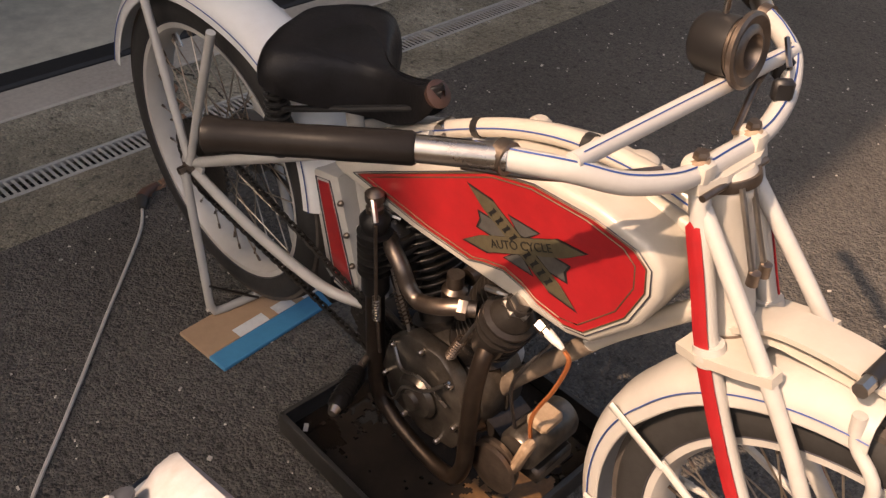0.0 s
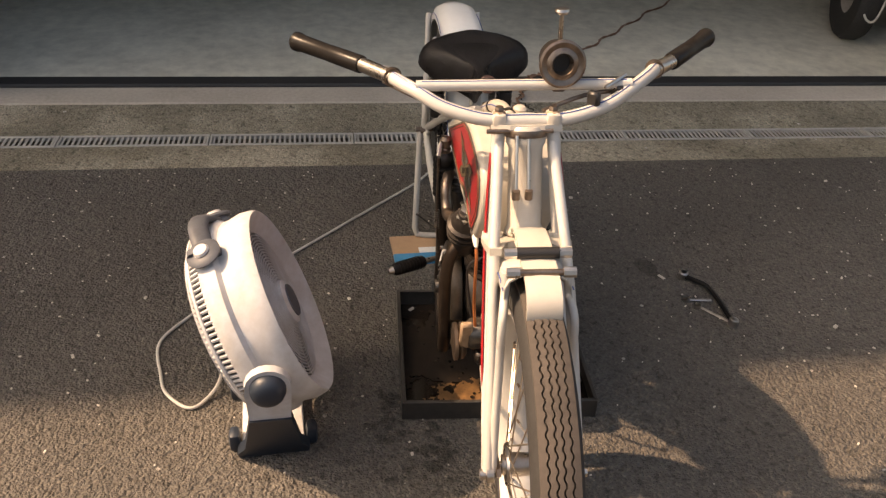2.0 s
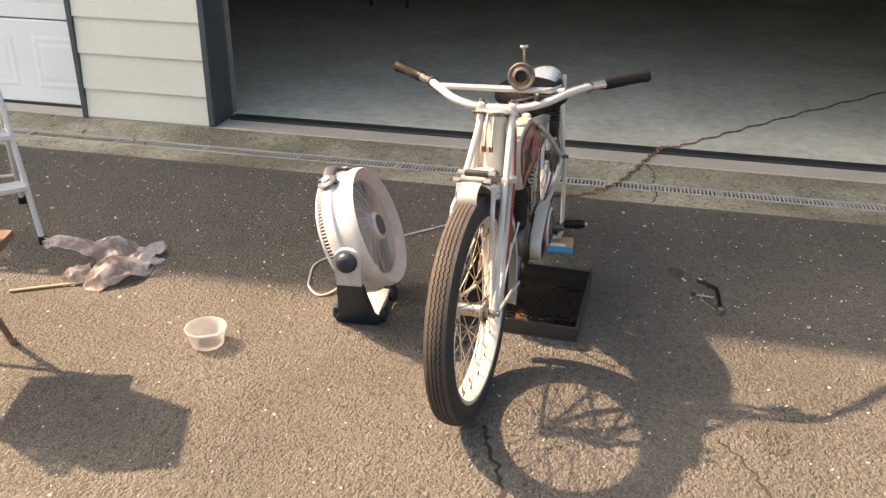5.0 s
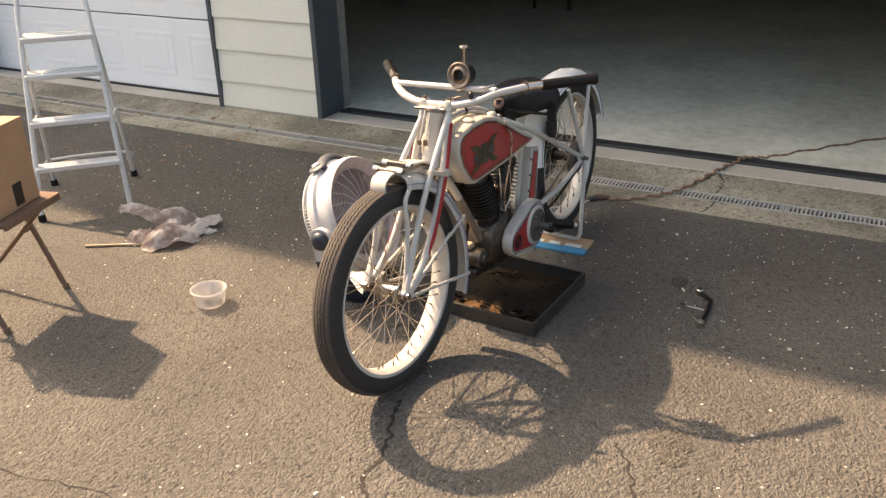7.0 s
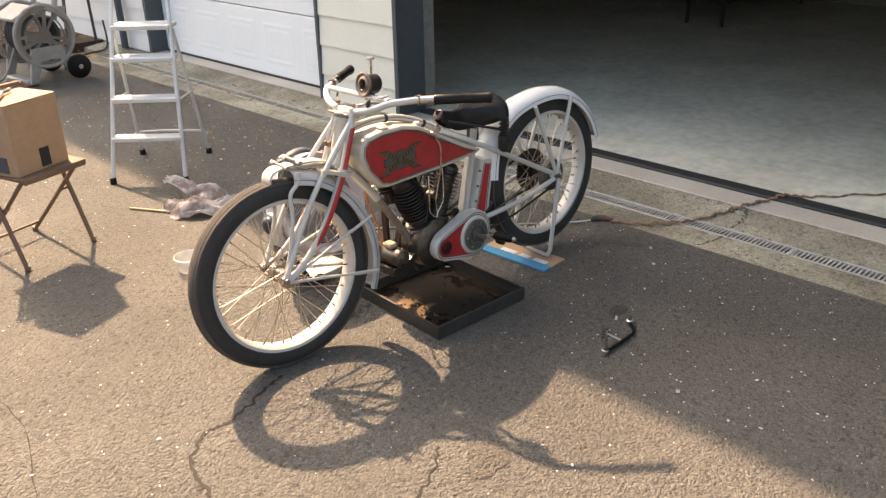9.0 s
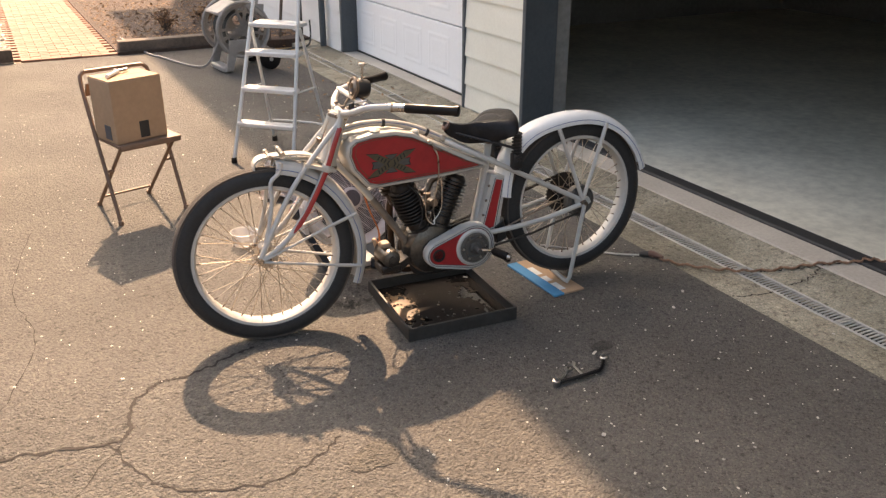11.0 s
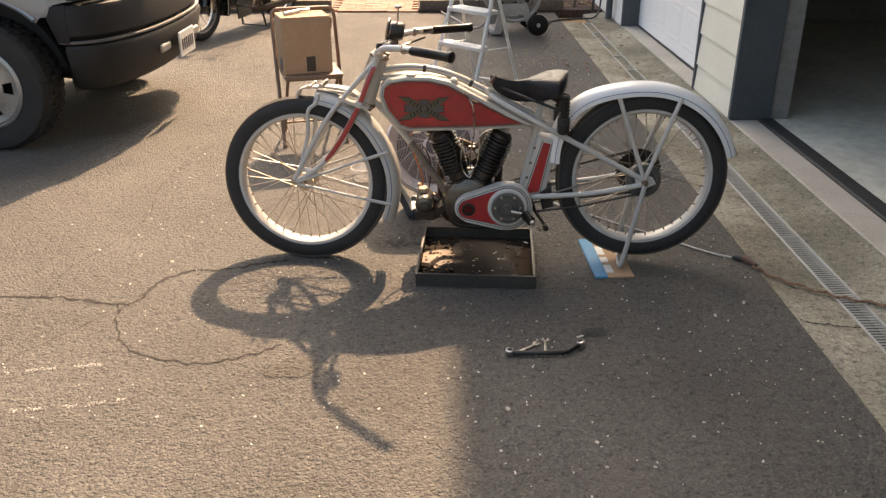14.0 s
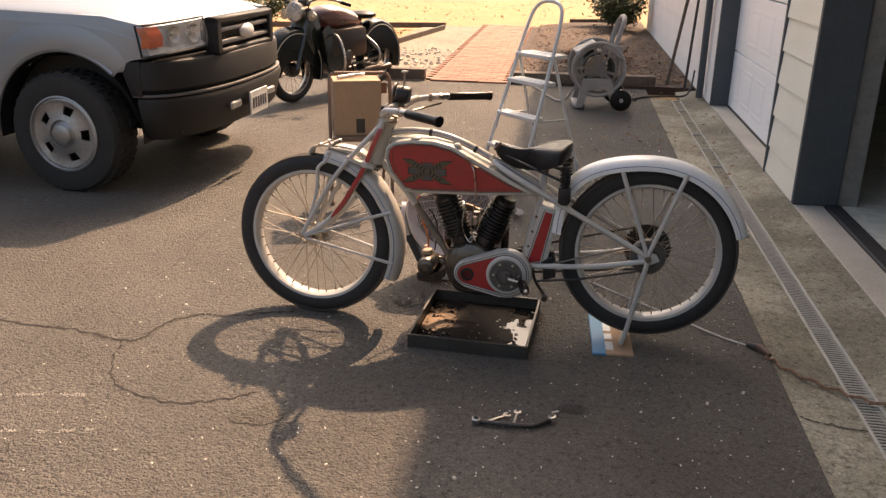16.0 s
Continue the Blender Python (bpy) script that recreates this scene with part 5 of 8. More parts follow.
# finned exhaust chest of the rear cylinder, a dark column with a capped valve on top
bm = empty_bm()
prof = [(0, -0.006), (0.021, -0.006), (0.023, 0.0), (0.023, 0.034)]
for k in range(7):
    z = 0.036 + 0.0125 * k
    prof += [(0.0205, z), (0.0285, z + 0.002), (0.0285, z + 0.0045), (0.0205, z + 0.0065)]
prof += [(0.024, 0.128), (0.024, 0.140), (0.016, 0.150), (0.012, 0.152), (0, 0.153)]
lathe(bm, prof, (-0.782, -0.088, 0.415), (0, 0, 1), 26)
chest = bpart("exhaust_chest", bm, M["black_iron"], label="black finned exhaust valve chest")
bm = empty_bm()
lathe(bm, [(0, 0.150), (0.014, 0.150), (0.014, 0.160), (0.011, 0.163), (0.011, 0.170), (0.0155, 0.172), (0.0155, 0.184), (0.008, 0.190), (0, 0.191)], (-0.782, -0.088, 0.415), (0, 0, 1), 12)
part("valve_cap", bm, M["brown_nickel"], chest, "tarnished hexagonal valve cap")
bm = empty_bm()
tube(bm, [(-0.760, -0.106, 0.56), (-0.758, -0.108, 0.40), (-0.753, -0.104, 0.30)], 0.0030, 8)
part("push_rod", bm, M["brown_nickel"], chest, "tarnished push rod")
bm = empty_bm()
tube(bm, [(-0.758 + 0.0065 * math.cos(k * 0.9), -0.107 + 0.0065 * math.sin(k * 0.9), 0.37 + 0.05 * k / 60) for k in range(61)], 0.0014, 4)
part("valve_spring", bm, M["chrome"], chest)
bm = empty_bm()
tube(bm, [(-0.789, -0.092, 0.598), (-0.772, -0.100, 0.592), (-0.760, -0.106, 0.566)], 0.005, 8)
part("rocker_arm", bm, M["chrome"], chest)
# magneto and pulley
bm = empty_bm()
lathe(bm, [(0, -0.06), (0.030, -0.06), (0.036, -0.052), (0.036, 0.050), (0.032, 0.058), (0.016, 0.062), (0.014, 0.070), (0, 0.070)], (-0.485, 0.0, 0.252), (0, 1, 0), 30)
mag = bpart("magneto", bm, M["alloy"], label="round grey magneto")
bm = empty_bm()
box(bm, (-0.488, 0.0, 0.205), (0.085, 0.09, 0.030), 0.006)
part("magneto_base", bm, M["iron"], mag)
bm = empty_bm()
box(bm, (-0.478, -0.005, 0.296), (0.040, 0.05, 0.022), 0.006)
part("terminal_block", bm, M["tan_fibre"], mag, "tan fibre terminal block")
bm = empty_bm()
lathe(bm, [(0, 0), (0.018, 0), (0.020, -0.004), (0.036, -0.004), (0.044, 0.002), (0.045, 0.010), (0.038, 0.014), (0.045, 0.018), (0.044, 0.026), (0.03, 0.028), (0.012, 0.030), (0, 0.034)], (-0.512, -0.064, 0.214), (0.25, -1, 0), 36)
bpart("pulley", bm, M["brown_nickel"], label="worn grooved nickel pulley")
bm = empty_bm()
box(bm, (-0.468, -0.066, 0.262), (0.016, 0.028, 0.085), 0.005, Matrix.Rotation(0.25, 3, "Y"))
bpart("belt_guard", bm, M["tan_fibre"], label="grubby tan guard beside the magneto")
# primary drive cover on the left
def stadium(c0, r0, c1, r1, n=20):
    out = []
    d = Vector((c1[0] - c0[0], c1[1] - c0[1]))
    ang, phi = math.atan2(d.y, d.x), math.acos((r0 - r1) / d.length)
    for k in range(n + 1):
        a = ang + phi + (2 * math.pi - 2 * phi) * k / n
        out.append((c0[0] + r0 * math.cos(a), c0[1] + r0 * math.sin(a)))
    for k in range(n // 2 + 1):
        a = ang - phi + 2 * phi * k / (n // 2)
        out.append((c1[0] + r1 * math.cos(a), c1[1] + r1 * math.sin(a)))
    return out


BIG, SMALL = (-0.815, 0.266), (-0.662, 0.256)
bm = empty_bm()
prism(bm, stadium(BIG, 0.098, SMALL, 0.054), 0.066, 0.108, 0.009, 3)
cov = bpart("primary_cover", bm, M["white"], label="white primary drive cover with red inlay")
bm = empty_bm()
prism(bm, stadium(BIG, 0.080, SMALL, 0.038), 0.1075, 0.1095)
part("red_inlay", bm, M["red"], cov, "red enamel inlay", smooth=False)
for sh in (stadium(BIG, 0.080, SMALL, 0.038), stadium(BIG, 0.088, SMALL, 0.045)):
    bm = empty_bm()
    tube(bm, [(x, 0.1098, z) for x, z in sh], 0.0012, 4, True)
    part("pinstripe", bm, M["dark_line"], cov)
bm = empty_bm()
lathe(bm, [(0, 0.0), (0.076, 0.0), (0.078, 0.004), (0.072, 0.007), (0.070, 0.010), (0, 0.010)], (BIG[0], 0.107, BIG[1]), (0, 1, 0), 40)
part("clutch_ring", bm, M["white"], cov)
bm = empty_bm()
lathe(bm, [(0, 0.0), (0.062, 0.0), (0.064, 0.004), (0.056, 0.006), (0.054, 0.003), (0.044, 0.003), (0.042, 0.008), (0.036, 0.008), (0.034, 0.004), (0.024, 0.004), (0.022, 0.010), (0.013, 0.012), (0.012, 0.046), (0.009, 0.050), (0, 0.050)], (BIG[0], 0.116, BIG[1]), (0, 1, 0), 40)
part("clutch", bm, M["drum"], cov, "dark ringed clutch plate with spindle")
for k in range(6):
    a = k * math.pi / 3
    bm = empty_bm()
    lathe(bm, [(0, 0), (0.005, 0), (0.005, 0.005), (0, 0.006)], (BIG[0] + 0.049 * math.cos(a), 0.119, BIG[1] + 0.049 * math.sin(a)), (0, 1, 0), 8)
    part("clutch_stud", bm, M["chrome"], cov)
bm = empty_bm()
lathe(bm, [(0, 0), (0.026, 0), (0.027, 0.003), (0.020, 0.004), (0.018, -0.002), (0, -0.002)], (SMALL[0], 0.1095, SMALL[1]), (0, 1, 0), 26)
part("inspection_hole", bm, M["black_paint"], cov, "round dark inspection hole")
bm = empty_bm()
lathe(bm, [(0.0, 0.055), (0.05, 0.055), (0.05, 0.070), (0, 0.070)], (SMALL[0], 0, SMALL[1]), (0, 1, 0), 24)
bpart("drive_boss", bm, M["alloy"])
bm = empty_bm()
lathe(bm, [(0.0, -0.06), (0.036, -0.06), (0.045, -0.05), (0.045, 0.066), (0, 0.066)], (BIG[0], 0, BIG[1]), (0, 1, 0), 24)
bpart("clutch_shaft", bm, M["iron"])
for y0, y1 in ((-0.045, -0.035), (0.035, 0.045)):
    bm = empty_bm()
    prism(bm, [(-0.74, 0.30), (-0.74, 0.215), (-0.86, 0.20), (-0.905, 0.25), (-0.895, 0.31), (-0.85, 0.33)], y0, y1, 0.002, 1)
    bpart("engine_plate", bm, M["iron"], label="black steel engine plate")
bm = empty_bm()
prism(bm, [(-0.56, 0.21), (-0.52, 0.18), (-0.45, 0.185), (-0.45, 0.20), (-0.53, 0.225), (-0.58, 0.26)], -0.04, 0.04, 0.003, 1)
bpart("magneto_bracket", bm, M["iron"])
# foot pegs
for s in (-1, 1):
    if s > 0:
        a, b, c = Vector((-0.815, 0.150, 0.266)), Vector((-0.878, 0.158, 0.256)), Vector((-0.905, 0.232, 0.250))
    else:
        a, b, c = Vector((-0.80, -0.07, 0.262)), Vector((-0.772, -0.135, 0.264)), Vector((-0.732, -0.218, 0.266))
    bm = empty_bm()
    tube(bm, [a, a + (b - a) * 0.6, b], [0.008, 0.007, 0.008], 10)
    peg = bpart("foot_peg", bm, M["chrome"], label="black rubber foot peg on a nickel arm")
    bm = empty_bm()
    tube(bm, [b, b + (c - b) * 0.06, b + (c - b) * 0.92, c], [0.012, 0.0165, 0.0165, 0.012], 12)
    part("rubber", bm, M["rubber"], peg)
    for k in range(1, 8):
        bm = empty_bm()
        q = b + (c - b) * (0.1 + 0.1 * k)
        d = (c - b).normalized() * 0.0022
        tube(bm, [q - d, q + d], 0.0178, 12)
        part("rib", bm, M["rubber"], peg)
    bm = empty_bm()
    tube(bm, [c, c + (c - b).normalized() * 0.012], [0.011, 0.007], 10)
    part("end_cap", bm, M["chrome"], peg)
bar("starter_lever", [(-0.905, 0.06, 0.30), (-0.925, 0.07, 0.24), (-0.955, 0.085, 0.20), (-0.965, 0.10, 0.188)], 0.006, M["iron"], seg=8)
bm = empty_bm()
lathe(bm, [(0, -0.02), (0.011, -0.018), (0.013, 0), (0.011, 0.018), (0, 0.02)], (-0.967, 0.105, 0.185), (0, 1, 0), 12)
bpart("pedal_block", bm, M["iron"])
bar("brake_rod", [(-0.93, 0.066, 0.292), (-1.08, 0.074, 0.345), (-1.31, 0.072, 0.415)], 0.004, M["brown_nickel"], seg=8, smooth_path=False)
bar("brake_rod", [(-0.93, 0.064, 0.235), (-1.10, 0.072, 0.262), (-1.33, 0.072, 0.318)], 0.005, M["iron"], seg=8, smooth_path=False)

# ---- materials of the other things ----
M["fan_white"] = mat("dusty_white_plastic", (0.60, 0.61, 0.63), (0.42, 0.405, 0.385), rough=0.45, rough2=0.6, grain=34, stains=9, bump=0.05, contrast=0.34)
M["navy"] = mat("navy_plastic", (0.018, 0.028, 0.045), rough=0.45, grain=60, bump=0.05)
M["grey_plastic"] = mat("grey_plastic", (0.085, 0.095, 0.115), (0.062, 0.068, 0.082), rough=0.5, grain=50, bump=0.05)
M["chair_metal"] = mat("tan_painted_steel", (0.23, 0.15, 0.105), (0.15, 0.095, 0.065), rough=0.5, metal=0.2, grain=60, stains=9, bump=0.08, contrast=0.5)
M["cardboard"] = mat("brown_cardboard", (0.44, 0.29, 0.175), (0.37, 0.24, 0.145), rough=0.85, grain=40, stains=4, bump=0.08)
M["tape"] = mat("dark_tape", (0.03, 0.028, 0.026), rough=0.4, grain=40, bump=0)
M["ladder"] = mat("painted_ladder", (0.70, 0.71, 0.70), (0.55, 0.55, 0.53), rough=0.45, metal=0.15, grain=60, stains=7, bump=0.05, contrast=0.5)
M["cloth"] = mat("oily_rag", (0.92, 0.88, 0.84), (0.46, 0.38, 0.345), rough=0.95, grain=16, stains=8, bump=0.4, dist=0.006, contrast=0.13)
M["tub"] = mat("translucent_plastic", (0.85, 0.82, 0.78), rough=0.35, grain=20, bump=0.02, alpha=0.42)
M["coffee"] = mat("dark_oil_drops", (0.02, 0.015, 0.012), rough=0.25, grain=40, bump=0)
M["steel_tray"] = mat("oily_sheet_steel", (0.10, 0.095, 0.088), (0.05, 0.046, 0.042), rough=0.4, rough2=0.6, metal=0.6, grain=50, stains=9, bump=0.08, contrast=0.5)
M["oil"] = mat("black_oil", (0.022, 0.016, 0.011), (0.012, 0.009, 0.007), rough=0.05, rough2=0.12, grain=9, stains=5, bump=0.02)
M["grime"] = mat("oily_grime", (0.034, 0.025, 0.018), (0.012, 0.009, 0.007), rough=0.55, rough2=0.85, spec=0.15, grain=30, stains=12, bump=0.3, contrast=0.5)
M["sunlit_rust"] = mat("sunlit_rusty_floor", (0.25, 0.135, 0.055), (0.06, 0.034, 0.016), rough=0.3, rough2=0.5, grain=30, stains=16, bump=0.1, contrast=0.25)
M["blue_tape"] = mat("blue_print", (0.055, 0.26, 0.46), (0.045, 0.21, 0.38), rough=0.55, grain=40, bump=0.03)
M["white_cord"] = mat("white_cord", (0.62, 0.59, 0.54), rough=0.5, grain=40, bump=0)
M["brown_cord"] = mat("dusty_extension_cord", (0.30, 0.17, 0.10), (0.2, 0.11, 0.07), rough=0.7, grain=40, bump=0.05)
M["orange_plug"] = mat("orange_plug", (0.13, 0.065, 0.045), rough=0.5, grain=40, bump=0.05)
M["tool"] = mat("chrome_vanadium", (0.60, 0.59, 0.57), (0.40, 0.38, 0.36), rough=0.2, rough2=0.4, metal=1.0, grain=50, stains=12, bump=0.02)
M["black_tool"] = mat("blackened_steel", (0.04, 0.04, 0.042), rough=0.35, metal=0.8, grain=50, bump=0.04)
M["crack"] = mat("crack_shadow_dirt", (0.030, 0.024, 0.020), rough=0.95, grain=80, bump=0.2)
M["chip"] = mat("pale_chip", (0.62, 0.57, 0.50), rough=0.8, grain=60, bump=0.1, random_value=0.25)
M["dowel"] = mat("pale_wood", (0.55, 0.42, 0.27), (0.42, 0.31, 0.19), rough=0.7, grain=60, stains=10, bump=0.1)
M["car_paint"] = mat("silver_car_paint", (0.29, 0.315, 0.34), (0.26, 0.285, 0.31), rough=0.42, metal=0.55, spec=0.4, coat=0.25, grain=200, stains=1.2, bump=0.01)
M["car_black"] = mat("black_bumper_plastic", (0.021, 0.021, 0.022), (0.015, 0.015, 0.015), spec=0.3, rough=0.55, grain=120, stains=4, bump=0.08)
M["car_steel"] = mat("silver_wheel", (0.42, 0.42, 0.41), (0.30, 0.29, 0.28), rough=0.4, metal=0.7, grain=50, stains=7, bump=0.04)
M["lens_clear"] = mat("headlamp_lens", (0.62, 0.64, 0.66), (0.45, 0.46, 0.47), rough=0.08, grain=26, stains=26, bump=0.05, contrast=0.3, alpha=0.30)
M["lamp_shell"] = mat("headlamp_reflector", (0.85, 0.86, 0.87), (0.60, 0.61, 0.63), rough=0.3, metal=0.35, grain=30, stains=18, bump=0.25, dist=0.006)
M["trim_grey"] = mat("dusty_grey_trim", (0.11, 0.105, 0.10), rough=0.5, grain=60, bump=0.05)
M["lens_orange"] = mat("orange_lens", (0.50, 0.085, 0.022), rough=0.18, grain=40, bump=0.2, coat=1.0)
M["glass"] = mat("dark_window", (0.02, 0.022, 0.024), rough=0.05, grain=10, bump=0)
M["plate"] = mat("plate_white", (0.75, 0.75, 0.73), rough=0.4, grain=40, bump=0)
M["moto_green"] = mat("dark_green_enamel", (0.018, 0.024, 0.020), rough=0.22, coat=0.5, grain=40, bump=0.01)
M["maroon"] = mat("maroon_enamel", (0.085, 0.028, 0.022), (0.055, 0.018, 0.015), rough=0.2, coat=0.7, grain=40, bump=0.01)
M["beige_plastic"] = mat("beige_plastic", (0.33, 0.305, 0.28), (0.25, 0.23, 0.21), rough=0.55, grain=40, stains=5, bump=0.06)
M["hose"] = mat("garden_hose", (0.045, 0.05, 0.045), rough=0.55, grain=60, bump=0.05)
M["leaf"] = mat("green_leaf", (0.085, 0.115, 0.035), (0.045, 0.065, 0.022), rough=0.6, grain=20, bump=0.1, random_value=0.3)
M["dry_leaf"] = mat("dry_leaf", (0.34, 0.21, 0.11), (0.18, 0.10, 0.055), rough=0.9, grain=30, bump=0.2)
M["dark_junk"] = mat("dusty_dark_paint", (0.05, 0.045, 0.042), (0.03, 0.028, 0.026), rough=0.6, grain=30, bump=0.1)
M["red_junk"] = mat("faded_red_box", (0.22, 0.05, 0.03), rough=0.6, grain=30, bump=0.1)


def free_bar(name, pts, r, material, parent=None, label="", seg=8, n=6, smooth_path=True):
    bm = empty_bm()
    tube(bm, curve_through(pts, n) if smooth_path and len(pts) > 2 else pts, r, seg)
    return part(name, bm, material, parent, label)


# ---- oil tray under the engine ----
TX0, TX1, TY0, TY1, TH = -0.940, -0.480, 0.532, 1.003, 0.052
tray = thing("drip_tray", "shallow oily sheet-steel drip tray under the engine", "drip tray", ((TX0 + TX1) / 2, (TY0 + TY1) / 2, 0), -3.6)
tw, td = TX1 - TX0, TY1 - TY0
bm = empty_bm()
box(bm, (0, 0, 0.003), (tw, td, 0.004), 0)
part("tray_floor", bm, M["oil"], tray, "floor covered by a glossy film of oil", smooth=False)
for cx, cy, sx, sy in ((0, td / 2, tw, 0.003), (0, -td / 2, tw, 0.003), (tw / 2, 0, 0.003, td), (-tw / 2, 0, 0.003, td)):
    bm = empty_bm()
    box(bm, (cx, cy, TH / 2 + 0.001), (sx + (0.003 if sx > sy else 0), sy + (0.003 if sy > sx else 0), TH), 0.0008)
    w = part("tray_wall", bm, M["steel_tray"], tray, smooth=False)
    bm = empty_bm()
    box(bm, (cx * 0.988, cy * 0.988, TH + 0.001), (sx if sx > sy else 0.010, sy if sy > sx else 0.010, 0.0035), 0.001)
    part("rolled_edge", bm, M["steel_tray"], w, smooth=False)
# black grime in the middle of the floor, with ragged rims and islands


def ragged(nx, ny, keep, z):
    """A thin skin over the cells of the tray's floor that keep() picks."""
    bm = empty_bm()
    grid = {}
    dx, dy = (tw - 0.012) / nx, (td - 0.012) / ny

    def corner(i, j):
        if (i, j) not in grid:
            grid[i, j] = bm.verts.new((-tw / 2 + 0.006 + i * dx, -td / 2 + 0.006 + j * dy, z))
        return grid[i, j]
    for i in range(nx):
        for j in range(ny):
            if keep(-tw / 2 + 0.006 + (i + 0.5) * dx, -td / 2 + 0.006 + (j + 0.5) * dy):
                bm.faces.new((corner(i, j), corner(i + 1, j), corner(i + 1, j + 1), corner(i, j + 1)))
    return bm


def rough_edge(x, y, k):
    return 0.055 * noise.noise(Vector((x * 9, y * 9, k))) + 0.040 * noise.noise(Vector((x * 26, y * 26, k + 3))) + 0.030 * noise.noise(Vector((x * 70, y * 70, k + 7)))


part("oil_grime", ragged(110, 110, lambda x, y: abs(x + 0.025) + 1.5 * rough_edge(x, y, 1.0) < 0.115 or abs(x) + 3.0 * rough_edge(x, y, 4.0) < 0.10, 0.0075), M["grime"], tray, "thick black oily grime", smooth=False)
# tan rust only where sun reaches the floor: its light is in the colour
part("rust_patch", ragged(120, 120, lambda x, y: x + 0.9 * rough_edge(x, y, 21.0) > 0.078 and abs(y + 0.015) + 1.1 * rough_edge(x, y, 25.0) < 0.105 and rough_edge(x, y, 31.0) < 0.035, 0.0068), M["sunlit_rust"], tray, "rusty patch painted tan where sun reaches the floor", smooth=False)
random.seed(5)
bm = empty_bm()
for k in range(60):
    x, y = random.uniform(-0.10, 0.22), random.uniform(-0.2, 0.2)
    lathe(bm, [(random.uniform(0.002, 0.0065), 0.0), (0.0, 0.001)], (x, y, 0.0095), (0, 0, 1), 9, caps=False)
tagged(part("oil_drop", bm, M["oil"], tray), kind="stuff")

# ---- printed cardboard under the stand ----
board = thing("cardboard_pad", "flattened printed cardboard pad under the rear stand", "cardboard", (-1.243, 0.742, 0), 2.0)
bm = empty_bm()
box(bm, (-0.026, 0, 0.005), (0.104, 0.365, 0.010), 0.002)
part("card", bm, M["cardboard"], board, smooth=False)
bm = empty_bm()
box(bm, (0.052, 0, 0.0052), (0.052, 0.365, 0.0104), 0.002)
part("blue_border", bm, M["blue_tape"], board, "blue printed border", smooth=False)
for y0, sy in ((0.115, 0.07), (0.03, 0.05), (-0.06, 0.08)):
    bm = empty_bm()
    box(bm, (0.012, y0, 0.0106), (0.03, sy, 0.0008), 0)
    part("printed_bar", bm, M["plate"], board, "white printed bar", smooth=False)

# ---- floor fan ----
M["blade_grey"] = mat("grey_plastic_rotor", (0.055, 0.058, 0.065), (0.035, 0.037, 0.042), rough=0.5, grain=40, bump=0.04)
fan = thing("floor_fan", "dusty white tilting floor fan with navy base and grey handle", "fan", (-0.530, 0.212, 0), 3)
TILT_N = Vector((0, math.cos(radians(23)), math.sin(radians(23))))
FC = Vector((0, -0.008, 0.312))
R = 0.222
bm = empty_bm()
lathe(bm, [(R * 0.95, -0.042), (R * 0.985, -0.034), (R, -0.018), (R, -0.002), (R - 0.010, 0.006), (R - 0.010, 0.020), (R * 0.975, 0.046), (R * 0.96, 0.068), (R * 0.94, 0.076), (R * 0.915, 0.074), (0.176, 0.050), (0.170, 0.046), (0.176, 0.040), (R * 0.93, 0.030), (R * 0.94, 0.0), (R * 0.94, -0.028), (R * 0.91, -0.037)], tuple(FC), tuple(TILT_N), 72, closed=True)
part("housing", bm, M["fan_white"], fan, "round white housing")
d, u, w = axis_frame(TILT_N)
u = Vector((1, 0, 0))
w = d.cross(u).normalized()


def fan_at(r, a, hgt):
    return FC + d * hgt + r * (math.cos(a) * u + math.sin(a) * w)


bm = empty_bm()
for k in range(18):
    tube(bm, [fan_at(0.05 + 0.0070 * k, 2 * math.pi * j / 56, 0.049 + 0.012 * (1 - k / 18)) for j in range(56)], 0.0014, 5, True)
grille = part("front_grille", bm, M["fan_white"], fan, "concentric ring grille")
for k in range(20):
    a = 2 * math.pi * k / 20
    bm = empty_bm()
    tube(bm, [fan_at(0.048, a, 0.058), fan_at(0.11, a + 0.25, 0.052), fan_at(0.174, a + 0.45, 0.045)], 0.0022, 5)
    part("grille_rib", bm, M["fan_white"], grille)
bm = empty_bm()
lathe(bm, [(0, 0.074), (0.040, 0.073), (0.050, 0.068), (0.050, 0.054), (0, 0.054)], tuple(FC), tuple(TILT_N), 32)
cap = part("centre_ring", bm, M["fan_white"], grille)
bm = empty_bm()
lathe(bm, [(0, 0.077), (0.036, 0.076), (0.038, 0.072), (0, 0.072)], tuple(FC), tuple(TILT_N), 32)
part("centre_cap", bm, M["grey_plastic"], grille, "dark oval centre cap")
# slotted back band and back cover
for k in range(110):
    a = 2 * math.pi * k / 110
    bm = empty_bm()
    tube(bm, [fan_at(R * 0.955, a, -0.036), fan_at(R * 0.92, a, -0.062), fan_at(R * 0.82, a, -0.077)], 0.0036, 5)
    part("back_rib", bm, M["fan_white"], fan)
bm = empty_bm()
tube(bm, [fan_at(R * 0.93, 2 * math.pi * j / 64, -0.062) for j in range(64)], 0.0045, 6, True)
part("back_ring", bm, M["fan_white"], fan)
bm = empty_bm()
lathe(bm, [(R * 0.84, -0.072), (R * 0.85, -0.079), (R * 0.5, -0.088), (0, -0.091), (0, -0.081), (R * 0.5, -0.078)], tuple(FC), tuple(TILT_N), 48)
part("back_cover", bm, M["fan_white"], fan)
# added disc: its dark colour supplies the shade within the white housing
bm = empty_bm()
